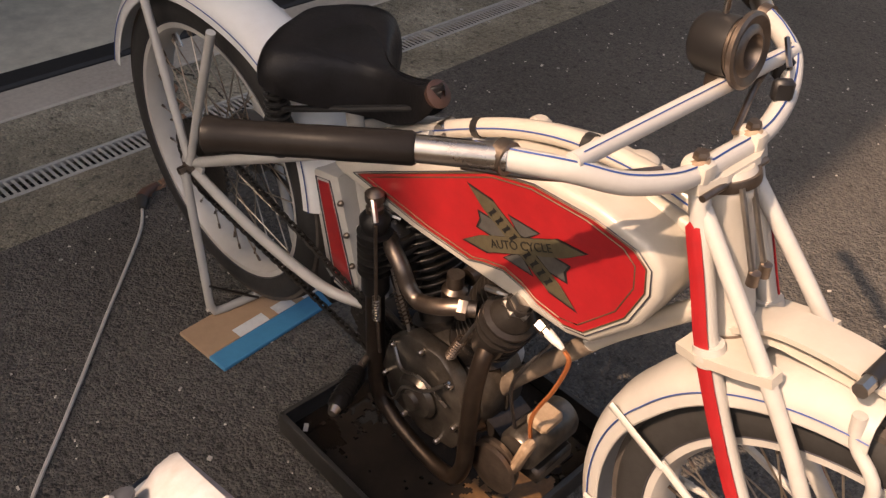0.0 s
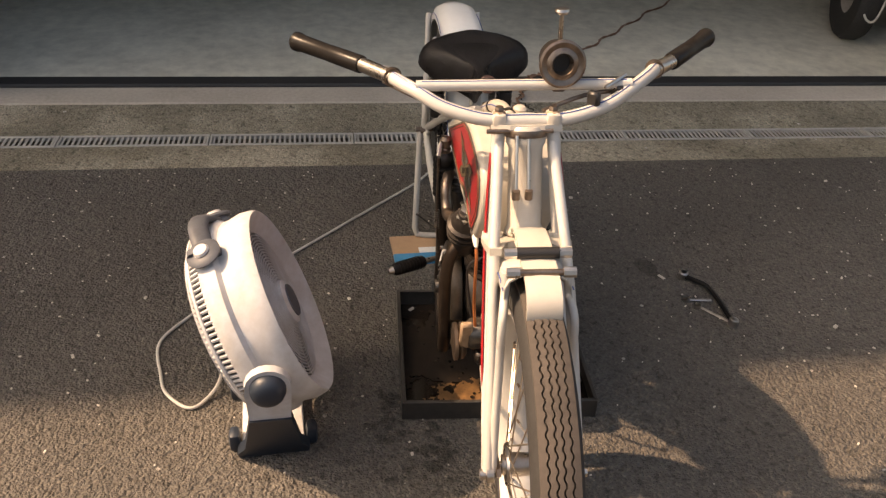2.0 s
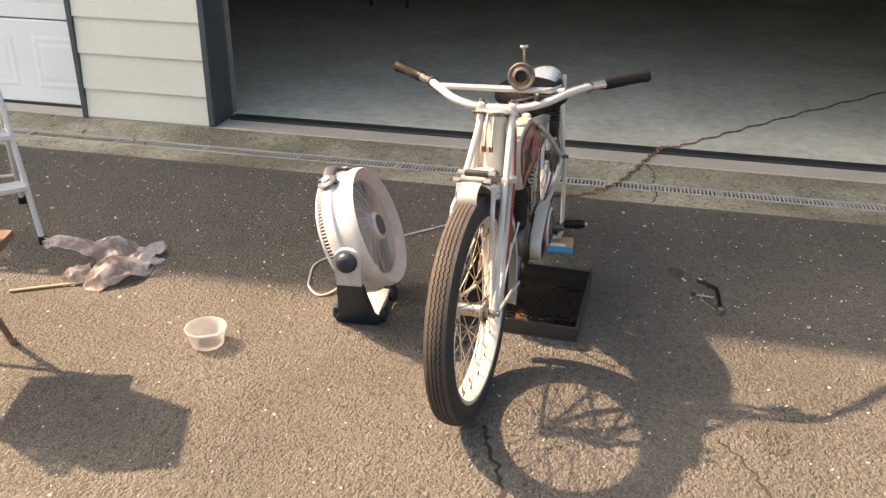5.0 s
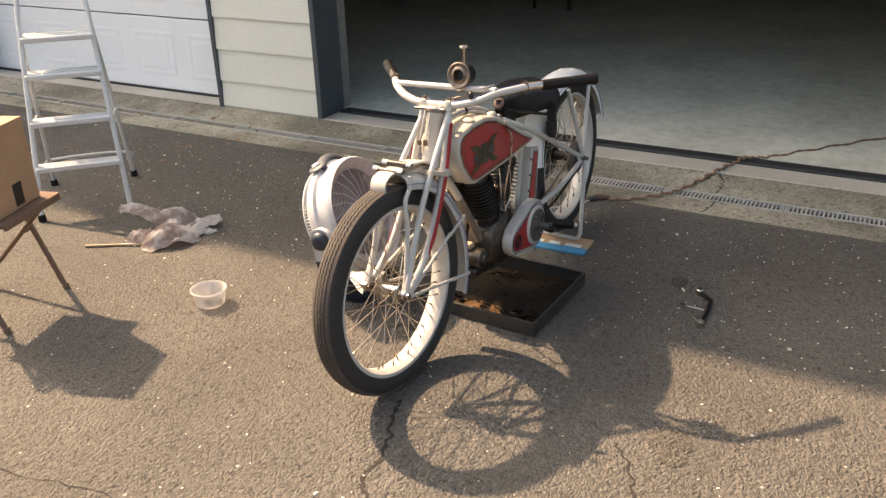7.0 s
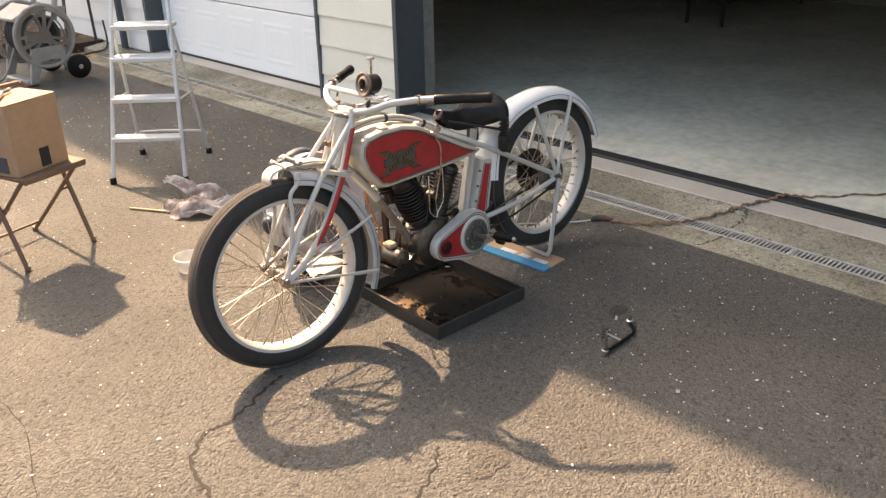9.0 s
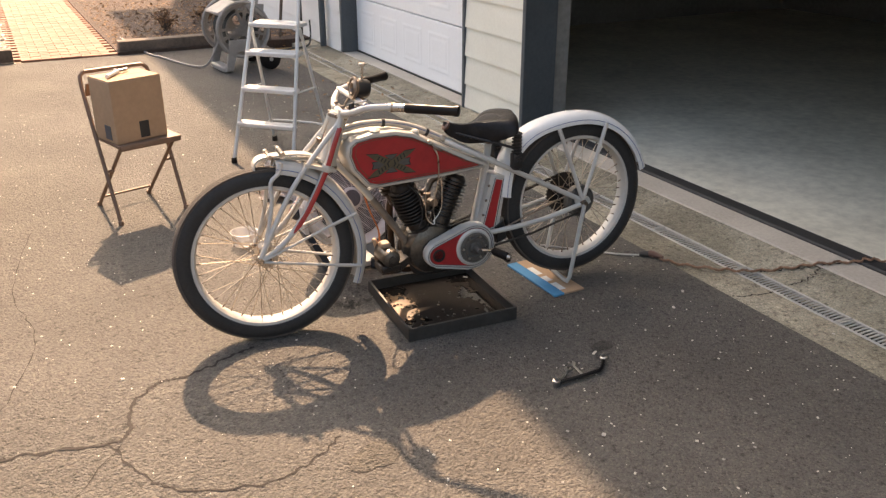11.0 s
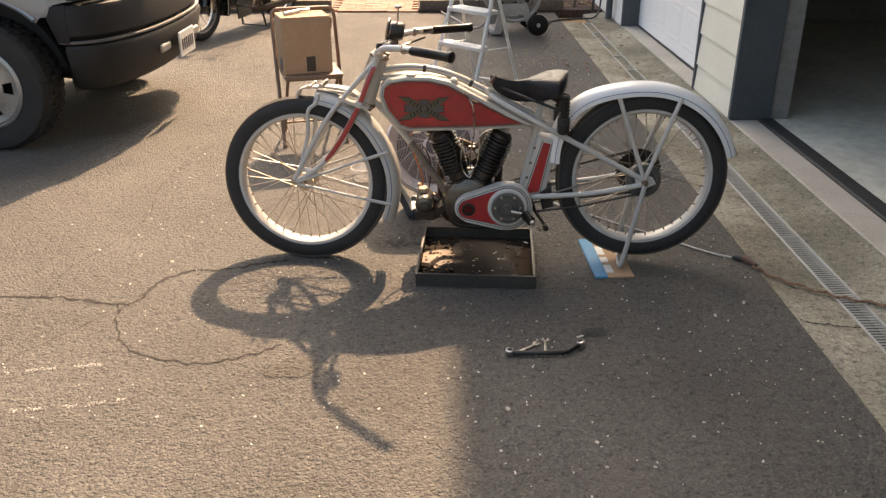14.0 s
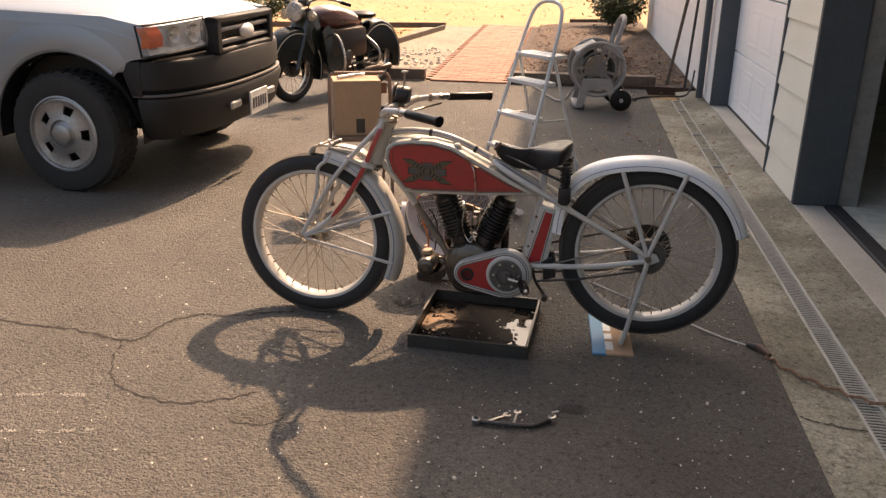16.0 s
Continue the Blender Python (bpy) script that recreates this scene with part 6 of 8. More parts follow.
lathe(bm, [(0, -0.030), (R * 0.86, -0.030), (R * 0.93, -0.020), (R * 0.93, -0.026), (R * 0.86, -0.036), (0, -0.036)], tuple(FC), tuple(TILT_N), 48)
part("motor_plate", bm, M["blade_grey"], fan, "dark disc added for the shade inside the fan")
bm = empty_bm()
lathe(bm, [(0, -0.030), (0.042, -0.030), (0.045, 0.036), (0, 0.040)], tuple(FC), tuple(TILT_N), 24)
rotor = part("rotor_hub", bm, M["blade_grey"], fan, "grey impeller hub")
for k in range(5):
    a = 2 * math.pi * k / 5
    bm = empty_bm()
    q = [fan_at(0.04, a, 0.02), fan_at(0.04, a + 0.7, -0.01), fan_at(0.182, a + 0.75, -0.01), fan_at(0.182, a + 0.1, 0.030)]
    vs = [bm.verts.new(p) for p in q] + [bm.verts.new(p - d * 0.003) for p in q]
    for s in ((0, 1, 2, 3), (7, 6, 5, 4), (0, 4, 5, 1), (1, 5, 6, 2), (2, 6, 7, 3), (3, 7, 4, 0)):
        bm.faces.new([vs[i] for i in s])
    part("blade", bm, M["blade_grey"], rotor, smooth=False)
# grey carrying handle on top
hc = [fan_at(R + 0.004, radians(a), -0.016) for a in (-74, -80)] + [fan_at(R + 0.010, radians(-88), -0.020), fan_at(R + 0.017, radians(-97), -0.024), fan_at(R + 0.018, radians(-106), -0.024), fan_at(R + 0.011, radians(-114), -0.021)] + [fan_at(R + 0.004, radians(a), -0.016) for a in (-121, -126)]
bm = empty_bm()
cp = curve_through(hc, 5)
tube(bm, cp, [0.034 if (i < 5 or i > len(cp) - 6) else 0.021 for i in range(len(cp))], 12, squash=(1.0, 0.42))
handle = part("handle", bm, M["grey_plastic"], fan, "grey curved carrying handle")
for a in (-75, -126):
    bm = empty_bm()
    p = fan_at(R + 0.010, radians(a), -0.016)
    ax = (p - FC - d * (-0.016)).normalized()
    lathe(bm, [(0, 0.0), (0.035, 0.0), (0.036, 0.004), (0.030, 0.009), (0, 0.011)], tuple(p - ax * 0.004), tuple(ax), 24)
    part("handle_boss", bm, M["grey_plastic"], handle)
    bm = empty_bm()
    lathe(bm, [(0, 0.016), (0.014, 0.015), (0.017, 0.010), (0, 0.009)], tuple(p - ax * 0.002), tuple(ax), 20)
    part("boss_cap", bm, M["fan_white"], handle, "white round cap")
# yoke base: two legs that lean out from a narrow foot to the tilt knobs
for s in (-1, 1):
    def leg_x(z, out):
        return s * (0.118 + 0.125 * min(1.0, z / 0.24) + out)


    def leg_plate(prof, t0, t1, bev):
        bm = empty_bm()
        a = [bm.verts.new((leg_x(z, t0), y, z)) for y, z in prof]
        b = [bm.verts.new((leg_x(z, t1), y, z)) for y, z in prof]
        n = len(prof)
        bm.faces.new(a)
        bm.faces.new(b[::-1])
        for i in range(n):
            bm.faces.new((a[i], b[i], b[(i + 1) % n], a[(i + 1) % n]))
        bmesh.ops.bevel(bm, geom=[e for e in bm.edges if e.calc_face_angle(0) > 0.7], offset=bev, segments=2, affect="EDGES", clamp_overlap=True)
        return bm


    part("base_leg", leg_plate([(-0.078, 0.0), (-0.080, 0.022), (-0.062, 0.050), (-0.050, 0.14), (-0.042, 0.205), (0.042, 0.205), (0.050, 0.14), (0.062, 0.050), (0.080, 0.022), (0.078, 0.0)], -0.030, 0.002, 0.006), M["navy"], fan, "navy plastic leg of the base")
    part("yoke", leg_plate([(-0.042, 0.200), (0.042, 0.200)] + [(0.046 * math.cos(radians(q)), 0.303 + 0.046 * math.sin(radians(q))) for q in range(-10, 191, 20)], -0.022, -0.002, 0.005), M["fan_white"], fan, "white yoke arm")
    bm = empty_bm()
    lathe(bm, [(0, 0.030), (0.020, 0.028), (0.032, 0.020), (0.036, 0.008), (0.036, 0.0), (0, 0.0)], (s * 0.238, 0, 0.303), (s, 0, 0), 28)
    part("tilt_knob", bm, M["navy"], fan, "round navy tilt knob")
    for y in (-0.086, 0.086):
        bm = empty_bm()
        box(bm, (s * 0.085, y, 0.025), (0.04, 0.026, 0.050), 0.010, segments=2)
        part("foot", bm, M["navy"], fan)
bm = empty_bm()
box(bm, (0, 0, 0.016), (0.22, 0.14, 0.030), 0.008, segments=2)
part("base_bar", bm, M["fan_white"], fan, "white cross bar of the base")

# its white flex, and the extension lead that it is plugged into
cord = thing("fan_cord", "thin white power cord lying on the asphalt", "power cord", (0, 0, 0))
free_bar("cord", [(-0.64, 0.10, 0.10), (-0.626, 0.074, 0.02), (-0.570, 0.02, 0.006), (-0.625, -0.045, 0.005), (-0.70, -0.07, 0.005), (-0.824, -0.09, 0.005), (-0.93, -0.03, 0.005), (-1.03, 0.055, 0.005), (-1.137, 0.149, 0.005), (-1.238, 0.25, 0.005), (-1.35, 0.36, 0.005), (-1.466, 0.472, 0.005), (-1.56, 0.565, 0.005), (-1.69, 0.690, 0.005), (-1.775, 0.748, 0.006)], 0.0042, M["white_cord"], cord, seg=7)
bm = empty_bm()
tube(bm, [(-1.770, 0.745, 0.010), (-1.785, 0.755, 0.012), (-1.812, 0.772, 0.012)], [0.008, 0.014, 0.015], 10)
part("plug", bm, M["dark_junk"], cord, "dark plug")
lead = thing("extension_lead", "dusty brown twisted extension lead running into the garage", "extension lead", (0, 0, 0))
base = curve_through([(-1.815, 0.774, 0.010), (-1.848, 0.862, 0.004), (-1.93, 0.97, 0.002), (-2.05, 1.055, -0.004), (-2.16, 1.115, -0.006), (-2.31, 1.18, 0.008), (-2.43, 1.235, 0.024), (-2.56, 1.290, 0.026), (-2.63, 1.320, 0.038), (-2.70, 1.375, 0.024), (-2.76, 1.45, 0.022), (-3.01, 1.67, 0.022), (-3.30, 1.93, 0.022), (-3.7, 2.28, 0.022), (-4.2, 2.75, 0.022), (-4.75, 3.25, 0.022)], 14)
for ph in (0, math.pi):
    pts = []
    for i, p in enumerate(base):
        wob = 0.012 * math.sin(i * 0.75) + 0.006 * noise.noise(Vector((i * 0.3, 0.5, 0)))
        pts.append(p + Vector((0.5, 0.8, 0)) * (wob + 0.0032 * math.cos(i * 1.3 + ph)) + Vector((0, 0, 0.0030 * math.sin(i * 1.3 + ph))))
    bm = empty_bm()
    tube(bm, pts, 0.0040, 6)
    part("strand", bm, M["brown_cord"], lead)
bm = empty_bm()
tube(bm, [(-1.808, 0.768, 0.013), (-1.820, 0.785, 0.014), (-1.840, 0.83, 0.011)], [0.016, 0.016, 0.009], 10)
part("socket", bm, M["orange_plug"], lead, "dark brown socket end")

# ---- folding chair with a carton on it ----
chair = thing("folding_chair", "tan painted steel folding chair with crossed legs", "chair", (0.221, -1.028, 0), 16)
for s in (-1, 1):
    x = s * 0.180
    free_bar("back_leg", [(x, 0.208, 0.010), (x, 0.062, 0.43), (x, -0.022, 0.69), (x * 0.97, -0.032, 0.725), (x * 0.86, -0.036, 0.743)], 0.0105, M["chair_metal"], chair, "tube running from backrest to front foot", smooth_path=False)
    free_bar("cross_leg", [(s * 0.140, -0.150, 0.010), (s * 0.140, 0.262, 0.412)], 0.0095, M["chair_metal"], chair)
    for fx, fy in ((x, 0.210), (s * 0.140, -0.152)):
        bm = empty_bm()
        lathe(bm, [(0, 0), (0.013, 0), (0.014, 0.018), (0.011, 0.022), (0, 0.022)], (fx, fy, 0), (0, 0, 1), 12)
        part("foot_cap", bm, M["chair_metal"], chair)
    bm = empty_bm()
    lathe(bm, [(0, -0.02), (0.007, -0.02), (0.007, 0.02), (0, 0.02)], (s * 0.156, 0.118, 0.262), (1, 0, 0), 10)
    part("pivot", bm, M["chair_metal"], chair)
free_bar("back_top", [(-0.150, -0.036, 0.744), (0.150, -0.036, 0.744)], 0.0105, M["chair_metal"], chair)
bm = empty_bm()
box(bm, (0, -0.022, 0.655), (0.325, 0.008, 0.070), 0.004, Matrix.Rotation(radians(-20), 3, "X"))
part("backrest", bm, M["chair_metal"], chair, "pressed steel backrest")
free_bar("stretcher", [(-0.138, -0.095, 0.064), (0.138, -0.095, 0.064)], 0.007, M["chair_metal"], chair)
bm = empty_bm()
box(bm, (0, 0.140, 0.421), (0.330, 0.315, 0.018), 0.007, segments=2)
part("seat", bm, M["chair_metal"], chair, "flat pressed steel seat")
bm = empty_bm()
box(bm, (0, 0.296, 0.416), (0.318, 0.014, 0.030), 0.006, segments=2)
part("seat_lip", bm, M["chair_metal"], chair)

carton = thing("cardboard_box", "brown cardboard box with a black tape patch, standing on the chair", "cardboard box", (0.206, -0.873, 0.4302), 20)
bw, bd, bh = 0.272, 0.215, 0.306
bm = empty_bm()
box(bm, (0, 0, bh / 2), (bw, bd, bh), 0.004)
part("carton_body", bm, M["cardboard"], carton, smooth=False)
for s in (-1, 1):
    bm = empty_bm()
    box(bm, (0, s * bd / 4, bh + 0.002), (bw - 0.004, bd / 2 - 0.003, 0.004), 0.001)
    part("flap", bm, M["cardboard"], carton, "lid flap", smooth=False)
bm = empty_bm()
box(bm, (-0.015, bd / 2 + 0.001, 0.055), (0.050, 0.002, 0.082), 0)
part("tape_patch", bm, M["tape"], carton, "black tape patch", smooth=False)
bm = empty_bm()
box(bm, (bw / 2 + 0.001, 0.03, 0.05), (0.002, 0.06, 0.07), 0)
part("label_patch", bm, M["grey_plastic"], carton, "grey label patch", smooth=False)
gun = thing("grease_gun", "small pale metal grease gun lying on the box", "grease gun", (0.236, -0.899, 0.7410), 60)
free_bar("barrel", [(-0.02, 0, 0.011), (0.11, 0.0, 0.011)], 0.010, M["ladder"], gun)
free_bar("lever", [(-0.03, 0.0, 0.012), (-0.06, 0.02, 0.012), (-0.085, 0.02, 0.012)], 0.008, M["tool"], gun)
free_bar("nozzle", [(-0.025, 0.0, 0.014), (-0.05, -0.03, 0.012)], 0.006, M["tool"], gun)

# ---- step ladder ----
ladder = thing("step_ladder", "white painted metal step ladder with four treads", "step ladder", (-0.593, -1.421, 0), 135)
# local: x across, y to the climber's front (negative is behind), z up
lx = 0.205


def front_y(z):
    return 0.33 * z


for s in (-1, 1):
    pts = [(s * lx, 0.0, 0.012), (s * (lx - 0.022), front_y(0.42), 0.42), (s * (lx - 0.045), front_y(0.84), 0.84)]
    free_bar("front_rail", pts, 0.0125, M["ladder"], ladder, "white front rail", smooth_path=False)
    free_bar("rear_leg", [(s * lx, 0.53, 0.012), (s * (lx - 0.040), front_y(0.80) + 0.02, 0.80)], 0.0105, M["ladder"], ladder)
    for y in (0.0, 0.53):
        bm = empty_bm()
        lathe(bm, [(0, 0), (0.019, 0), (0.018, 0.030), (0.015, 0.034), (0, 0.034)], (s * lx, y, 0), (0, 0, 1), 12)
        part("rubber_foot", bm, M["rubber"], ladder, "black rubber foot")
    free_bar("spreader", [(s * (lx - 0.026), front_y(0.42), 0.43), (s * (lx - 0.015), 0.41, 0.42)], 0.006, M["ladder"], ladder)
free_bar("hand_loop", [(-(lx - 0.045), front_y(0.84), 0.84), (-(lx - 0.055), front_y(0.98), 0.98), (-0.125, front_y(1.09), 1.09), (-0.06, front_y(1.14), 1.14), (0.06, front_y(1.14), 1.14), (0.125, front_y(1.09), 1.09), ((lx - 0.055), front_y(0.98), 0.98), ((lx - 0.045), front_y(0.84), 0.84)], 0.0115, M["ladder"], ladder, "rounded grab rail")
for z, dp in ((0.235, 0.07), (0.44, 0.085), (0.65, 0.12), (0.815, 0.16)):
    bm = empty_bm()
    wdt = 2 * (lx - 0.052 * z)
    box(bm, (0, front_y(z) + dp / 2 - 0.03, z), (wdt, dp, 0.026), 0.005)
    st = part("tread", bm, M["ladder"], ladder, "ribbed white tread" if z < 0.8 else "white top platform", smooth=False)
    for k in range(3):
        bm = empty_bm()
        box(bm, (0, front_y(z) - 0.02 + dp * (0.2 + 0.3 * k), z + 0.0145), (wdt - 0.02, 0.006, 0.003), 0)
        part("tread_rib", bm, M["ladder"], st, smooth=False)
free_bar("rear_brace", [(-lx, 0.502, 0.10), (-lx + 0.02, 0.484, 0.155), (lx - 0.02, 0.484, 0.155), (lx, 0.502, 0.10)], 0.0075, M["ladder"], ladder)

# ---- rag, stick and tub ----
rag = thing("rag_heap", "crumpled heap of oil-stained white rags", "rags", (-0.60, -0.845, 0), 144.2)
# local: x along the heap, y across it; each rag is a bunched strip with pleats along its run


def rag_strip(path, width, pleats, amp, drape, k):
    """A pleated strip of cloth laid along a path, its sides falling to the ground."""
    line = curve_through([Vector(p) for p in path], 12)
    n, m = len(line), 44
    bm = empty_bm()
    rows = []
    for i, p in enumerate(line):
        t = i / (n - 1)
        go = (line[min(i + 1, n - 1)] - line[max(i - 1, 0)])
        side = Vector((-go.y, go.x, 0)).normalized()
        taper = 0.45 + 0.55 * math.sin(math.pi * min(1.0, 0.12 + 0.80 * t)) + 0.25 * noise.noise(Vector((t * 5, k * 2.1, 0)))
        row = []
        for j in range(m + 1):
            v = 2 * j / m - 1
            ph = pleats * (v + 0.35 * noise.noise(Vector((t * 2.2, v * 1.3, k * 3.3)))) + 0.6 * math.sin(2.5 * t + k)
            saw = abs((ph * 0.5) % 1.0 - 0.5) * 4 - 1
            fray = 1 + 0.16 * noise.noise(Vector((t * 7, math.copysign(1, v) * 3.0, k + 4.0))) * abs(v)
            dent = noise.noise(Vector((t * 5.5, v * 3.2, k * 7.7)))
            z = p.z + amp * saw * (1 - 0.35 * abs(v)) + 0.014 * dent - drape * abs(v) ** 2.4
            along = go.normalized() * 0.020 * noise.noise(Vector((v * 4, k * 1.9, 0))) * (1 if 0 < i < n - 1 else 1.6)
            q = p + side * (v * width / 2 * taper * fray) + along
            row.append(bm.verts.new((q.x, q.y, max(z, 0.003 + 0.002 * (j % 2)))))
        rows.append(row)
    for a, b in zip(rows, rows[1:]):
        for j in range(m):
            bm.faces.new((a[j], a[j + 1], b[j + 1], b[j]))
    bmesh.ops.solidify(bm, geom=bm.faces[:], thickness=0.002)
    return part("rag", bm, M["cloth"], rag, angle=35)


rag_strip([(-0.15, -0.055, 0.024), (-0.09, -0.075, 0.066), (0.0, -0.080, 0.072), (0.09, -0.060, 0.024)], 0.155, 4.4, 0.015, 0.055, 1)
rag_strip([(-0.215, 0.015, 0.012), (-0.17, 0.0, 0.050), (-0.11, -0.005, 0.040)], 0.085, 3.2, 0.014, 0.045, 2)
rag_strip([(-0.02, 0.045, 0.040), (-0.07, 0.085, 0.090), (-0.14, 0.135, 0.115), (-0.200, 0.165, 0.118)], 0.105, 3.0, 0.013, 0.012, 3)
rag_strip([(-0.07, 0.060, 0.065), (0.0, 0.070, 0.098), (0.06, 0.060, 0.080), (0.12, 0.035, 0.034)], 0.135, 4.2, 0.016, 0.065, 4)
rag_strip([(0.05, -0.035, 0.040), (0.11, -0.010, 0.050), (0.16, 0.010, 0.044), (0.215, 0.035, 0.040)], 0.080, 2.8, 0.011, 0.020, 5)
rag_strip([(0.08, -0.040, 0.020), (0.12, -0.045, 0.020), (0.165, -0.050, 0.006)], 0.055, 1.6, 0.007, 0.010, 6)
stick = thing("wooden_stick", "thin pale wooden stick lying beside the rags", "stick", (-0.385, -1.01, 0), 119)
free_bar("dowel", [(-0.13, 0, 0.007), (0.02, 0.002, 0.007), (0.13, 0, 0.007)], 0.006, M["dowel"], stick)

tub = thing("plastic_tub", "round translucent plastic tub with a dark residue", "tub", (-0.163, -0.240, 0), 0)
bm = empty_bm()
lathe(bm, [(0, 0.0), (0.052, 0.0), (0.055, 0.003), (0.064, 0.060), (0.0695, 0.061), (0.0695, 0.066), (0.066, 0.067), (0.0625, 0.063), (0.0535, 0.005), (0.050, 0.0025), (0, 0.0025)], (0, 0, 0.0005), (0, 0, 1), 48)
part("tub_wall", bm, M["tub"], tub)
bm = empty_bm()
lathe(bm, [(0, 0.0045), (0.034, 0.0042), (0.040, 0.0032)], (-0.006, 0.006, 0), (0, 0, 1), 24, caps=False)
part("residue", bm, M["coffee"], tub, "dark oily residue")

# ---- hand tools on the asphalt ----
wr = thing("lug_wrench", "bent chrome and black socket handle on the asphalt", "wrench", (0, 0, 0))
free_bar("handle", [(-0.790, 1.497, 0.012), (-0.89, 1.500, 0.012), (-0.970, 1.498, 0.012), (-0.987, 1.490, 0.012), (-1.033, 1.445, 0.012)], 0.0075, M["black_tool"], wr, smooth_path=False)
for p, dd in (((-0.790, 1.497, 0.014), (0, 0.15, 1)), ((-1.035, 1.443, 0.014), (0.2, 0, 1))):
    bm = empty_bm()
    lathe(bm, [(0.007, -0.012), (0.013, -0.013), (0.014, 0.010), (0.009, 0.012), (0.007, 0.004)], p, dd, 14, closed=True)
    part("socket", bm, M["tool"], wr, "bright chrome socket")


def spanner(at, to, label):
    a, b = Vector(at), Vector(to)
    L = (b - a).length
    sp = thing("spanner", label, "spanner", tuple(a), math.degrees(math.atan2(b.y - a.y, b.x - a.x)), group="spanners on the asphalt")
    bm = empty_bm()
    tube(bm, [(0.0, 0, 0.005), (L * 0.85, 0, 0.005)], [0.0052, 0.0045], 8, squash=(1, 0.6))
    part("shank", bm, M["tool"], sp)
    out = []
    for k in range(15):
        t = radians(35 + 290 * k / 14)
        out.append((L * 0.92 + 0.013 * math.cos(t), 0.013 * math.sin(t)))
    out += [(L * 0.92 + 0.006, -0.005), (L * 0.92 - 0.004, -0.004), (L * 0.92 - 0.004, 0.004), (L * 0.92 + 0.006, 0.005)]
    bm = empty_bm()
    lo = [bm.verts.new((x, y, 0.002)) for x, y in out]
    hi = [bm.verts.new((x, y, 0.009)) for x, y in out]
    bm.faces.new(lo[::-1])
    bm.faces.new(hi)
    for i in range(len(out)):
        bm.faces.new((lo[i], lo[(i + 1) % len(out)], hi[(i + 1) % len(out)], hi[i]))
    part("open_jaw", bm, M["tool"], sp, smooth=False)
    return sp


spanner((-0.805, 1.495, 0.0), (-0.893, 1.425, 0.0), "long chrome open-ended spanner")
spanner((-0.911, 1.484, 0.0), (-0.920, 1.400, 0.0), "short chrome open-ended spanner")
chip = thing("paint_chip", "pale flake beside the oil spot", "flake", (-1.043, 1.378, 0), 30)
bm = empty_bm()
box(bm, (0, 0, 0.003), (0.026, 0.009, 0.004), 0.001)
part("flake", bm, M["chip"], chip, smooth=False)


BLOTS = []


def blot(name, at, rx, ry, rot, seed, label, material):
    """A thin flat stain with an uneven rim."""
    bm = empty_bm()
    n = 48
    vs = []
    for k in range(n):
        a = 2 * math.pi * k / n
        q = 1 + 0.32 * noise.noise(Vector((math.cos(a) * 1.6, math.sin(a) * 1.6, seed))) + 0.12 * noise.noise(Vector((math.cos(a) * 5, math.sin(a) * 5, seed)))
        vs.append(bm.verts.new((rx * q * math.cos(a), ry * q * math.sin(a), 0)))
    bm.faces.new(vs)
    ob = part(name, bm, material, smooth=False)
    BLOTS.append(ob)
    ob.matrix_basis = pose(at[0], at[1], 0.0020 + 0.00012 * len(BLOTS), 0, 0, rot)
    return tagged(ob, label, "stain", "", "stuff")


M["stain"] = asphalt_material("oil_soaked_asphalt", (0.056, 0.052, 0.046), (0.086, 0.080, 0.071), (0.16, 0.15, 0.13))
M["faint_stain"] = asphalt_material("stained_asphalt", (0.084, 0.077, 0.067), (0.130, 0.118, 0.10), (0.3, 0.28, 0.25))
blot("oil_spot", (-1.095, 1.350), 0.055, 0.030, 15, 2.0, "small dark oil spot on the asphalt", M["stain"])
blot("oil_spot", (-0.083, 1.567), 0.085, 0.06, 20, 9.0, "faint old oil spot on the asphalt", M["faint_stain"])
# splashes in front of the tray: clusters of small ragged spots
random.seed(77)
for cx, cy, spread_x, spread_y, count, size in ((-0.395, 0.590, 0.040, 0.030, 26, 0.017), (-0.52, 0.482, 0.050, 0.016, 18, 0.010), (-0.455, 0.480, 0.030, 0.026, 16, 0.009), (-0.300, 0.500, 0.020, 0.040, 9, 0.008)):
    for k in range(count):
        rr = size * random.uniform(0.35, 1.0)
        blot("oil_spot", (cx + random.gauss(0, spread_x), cy + random.gauss(0, spread_y)), rr, rr * random.uniform(0.5, 1.0), random.uniform(0, 180), 20.0 + k, "small dark oil splash beside the tray", M["stain"])


def crack(pts, width, seed, z=0.0022, what="asphalt", fall=None):
    """A ragged crack in the asphalt: a thin dark ribbon that wanders about the given line."""
    p = curve_through([(x, y, 0) for x, y in pts], 14)
    bm = empty_bm()
    rows = []
    for i, q in enumerate(p):
        d = (p[min(i + 1, len(p) - 1)] - p[max(i - 1, 0)]).normalized()
        side = Vector((-d.y, d.x, 0))
        c = q + side * (0.018 * noise.noise(Vector((i * 0.33, seed, 0))) + 0.006 * noise.noise(Vector((i * 1.1, seed, 2))))
        w = 1.45 * width * max(0.14, 0.6 + 0.9 * noise.noise(Vector((i * 0.55, seed, 5))))
        pair = []
        for v in (c + side * w, c - side * w):
            lift = z
            if fall:
                xa, za, xb, zb = fall
                lift = z + za + (zb - za) * (v.x - xa) / (xb - xa)
            pair.append(bm.verts.new((v.x, v.y, lift)))
        rows.append(pair)
    for a, b in zip(rows, rows[1:]):
        bm.faces.new((a[0], b[0], b[1], a[1]))
    ob = part("asphalt_crack", bm, M["crack"], smooth=False)
    return tagged(ob, "thin winding crack in the " + what, "crack", "", "stuff")


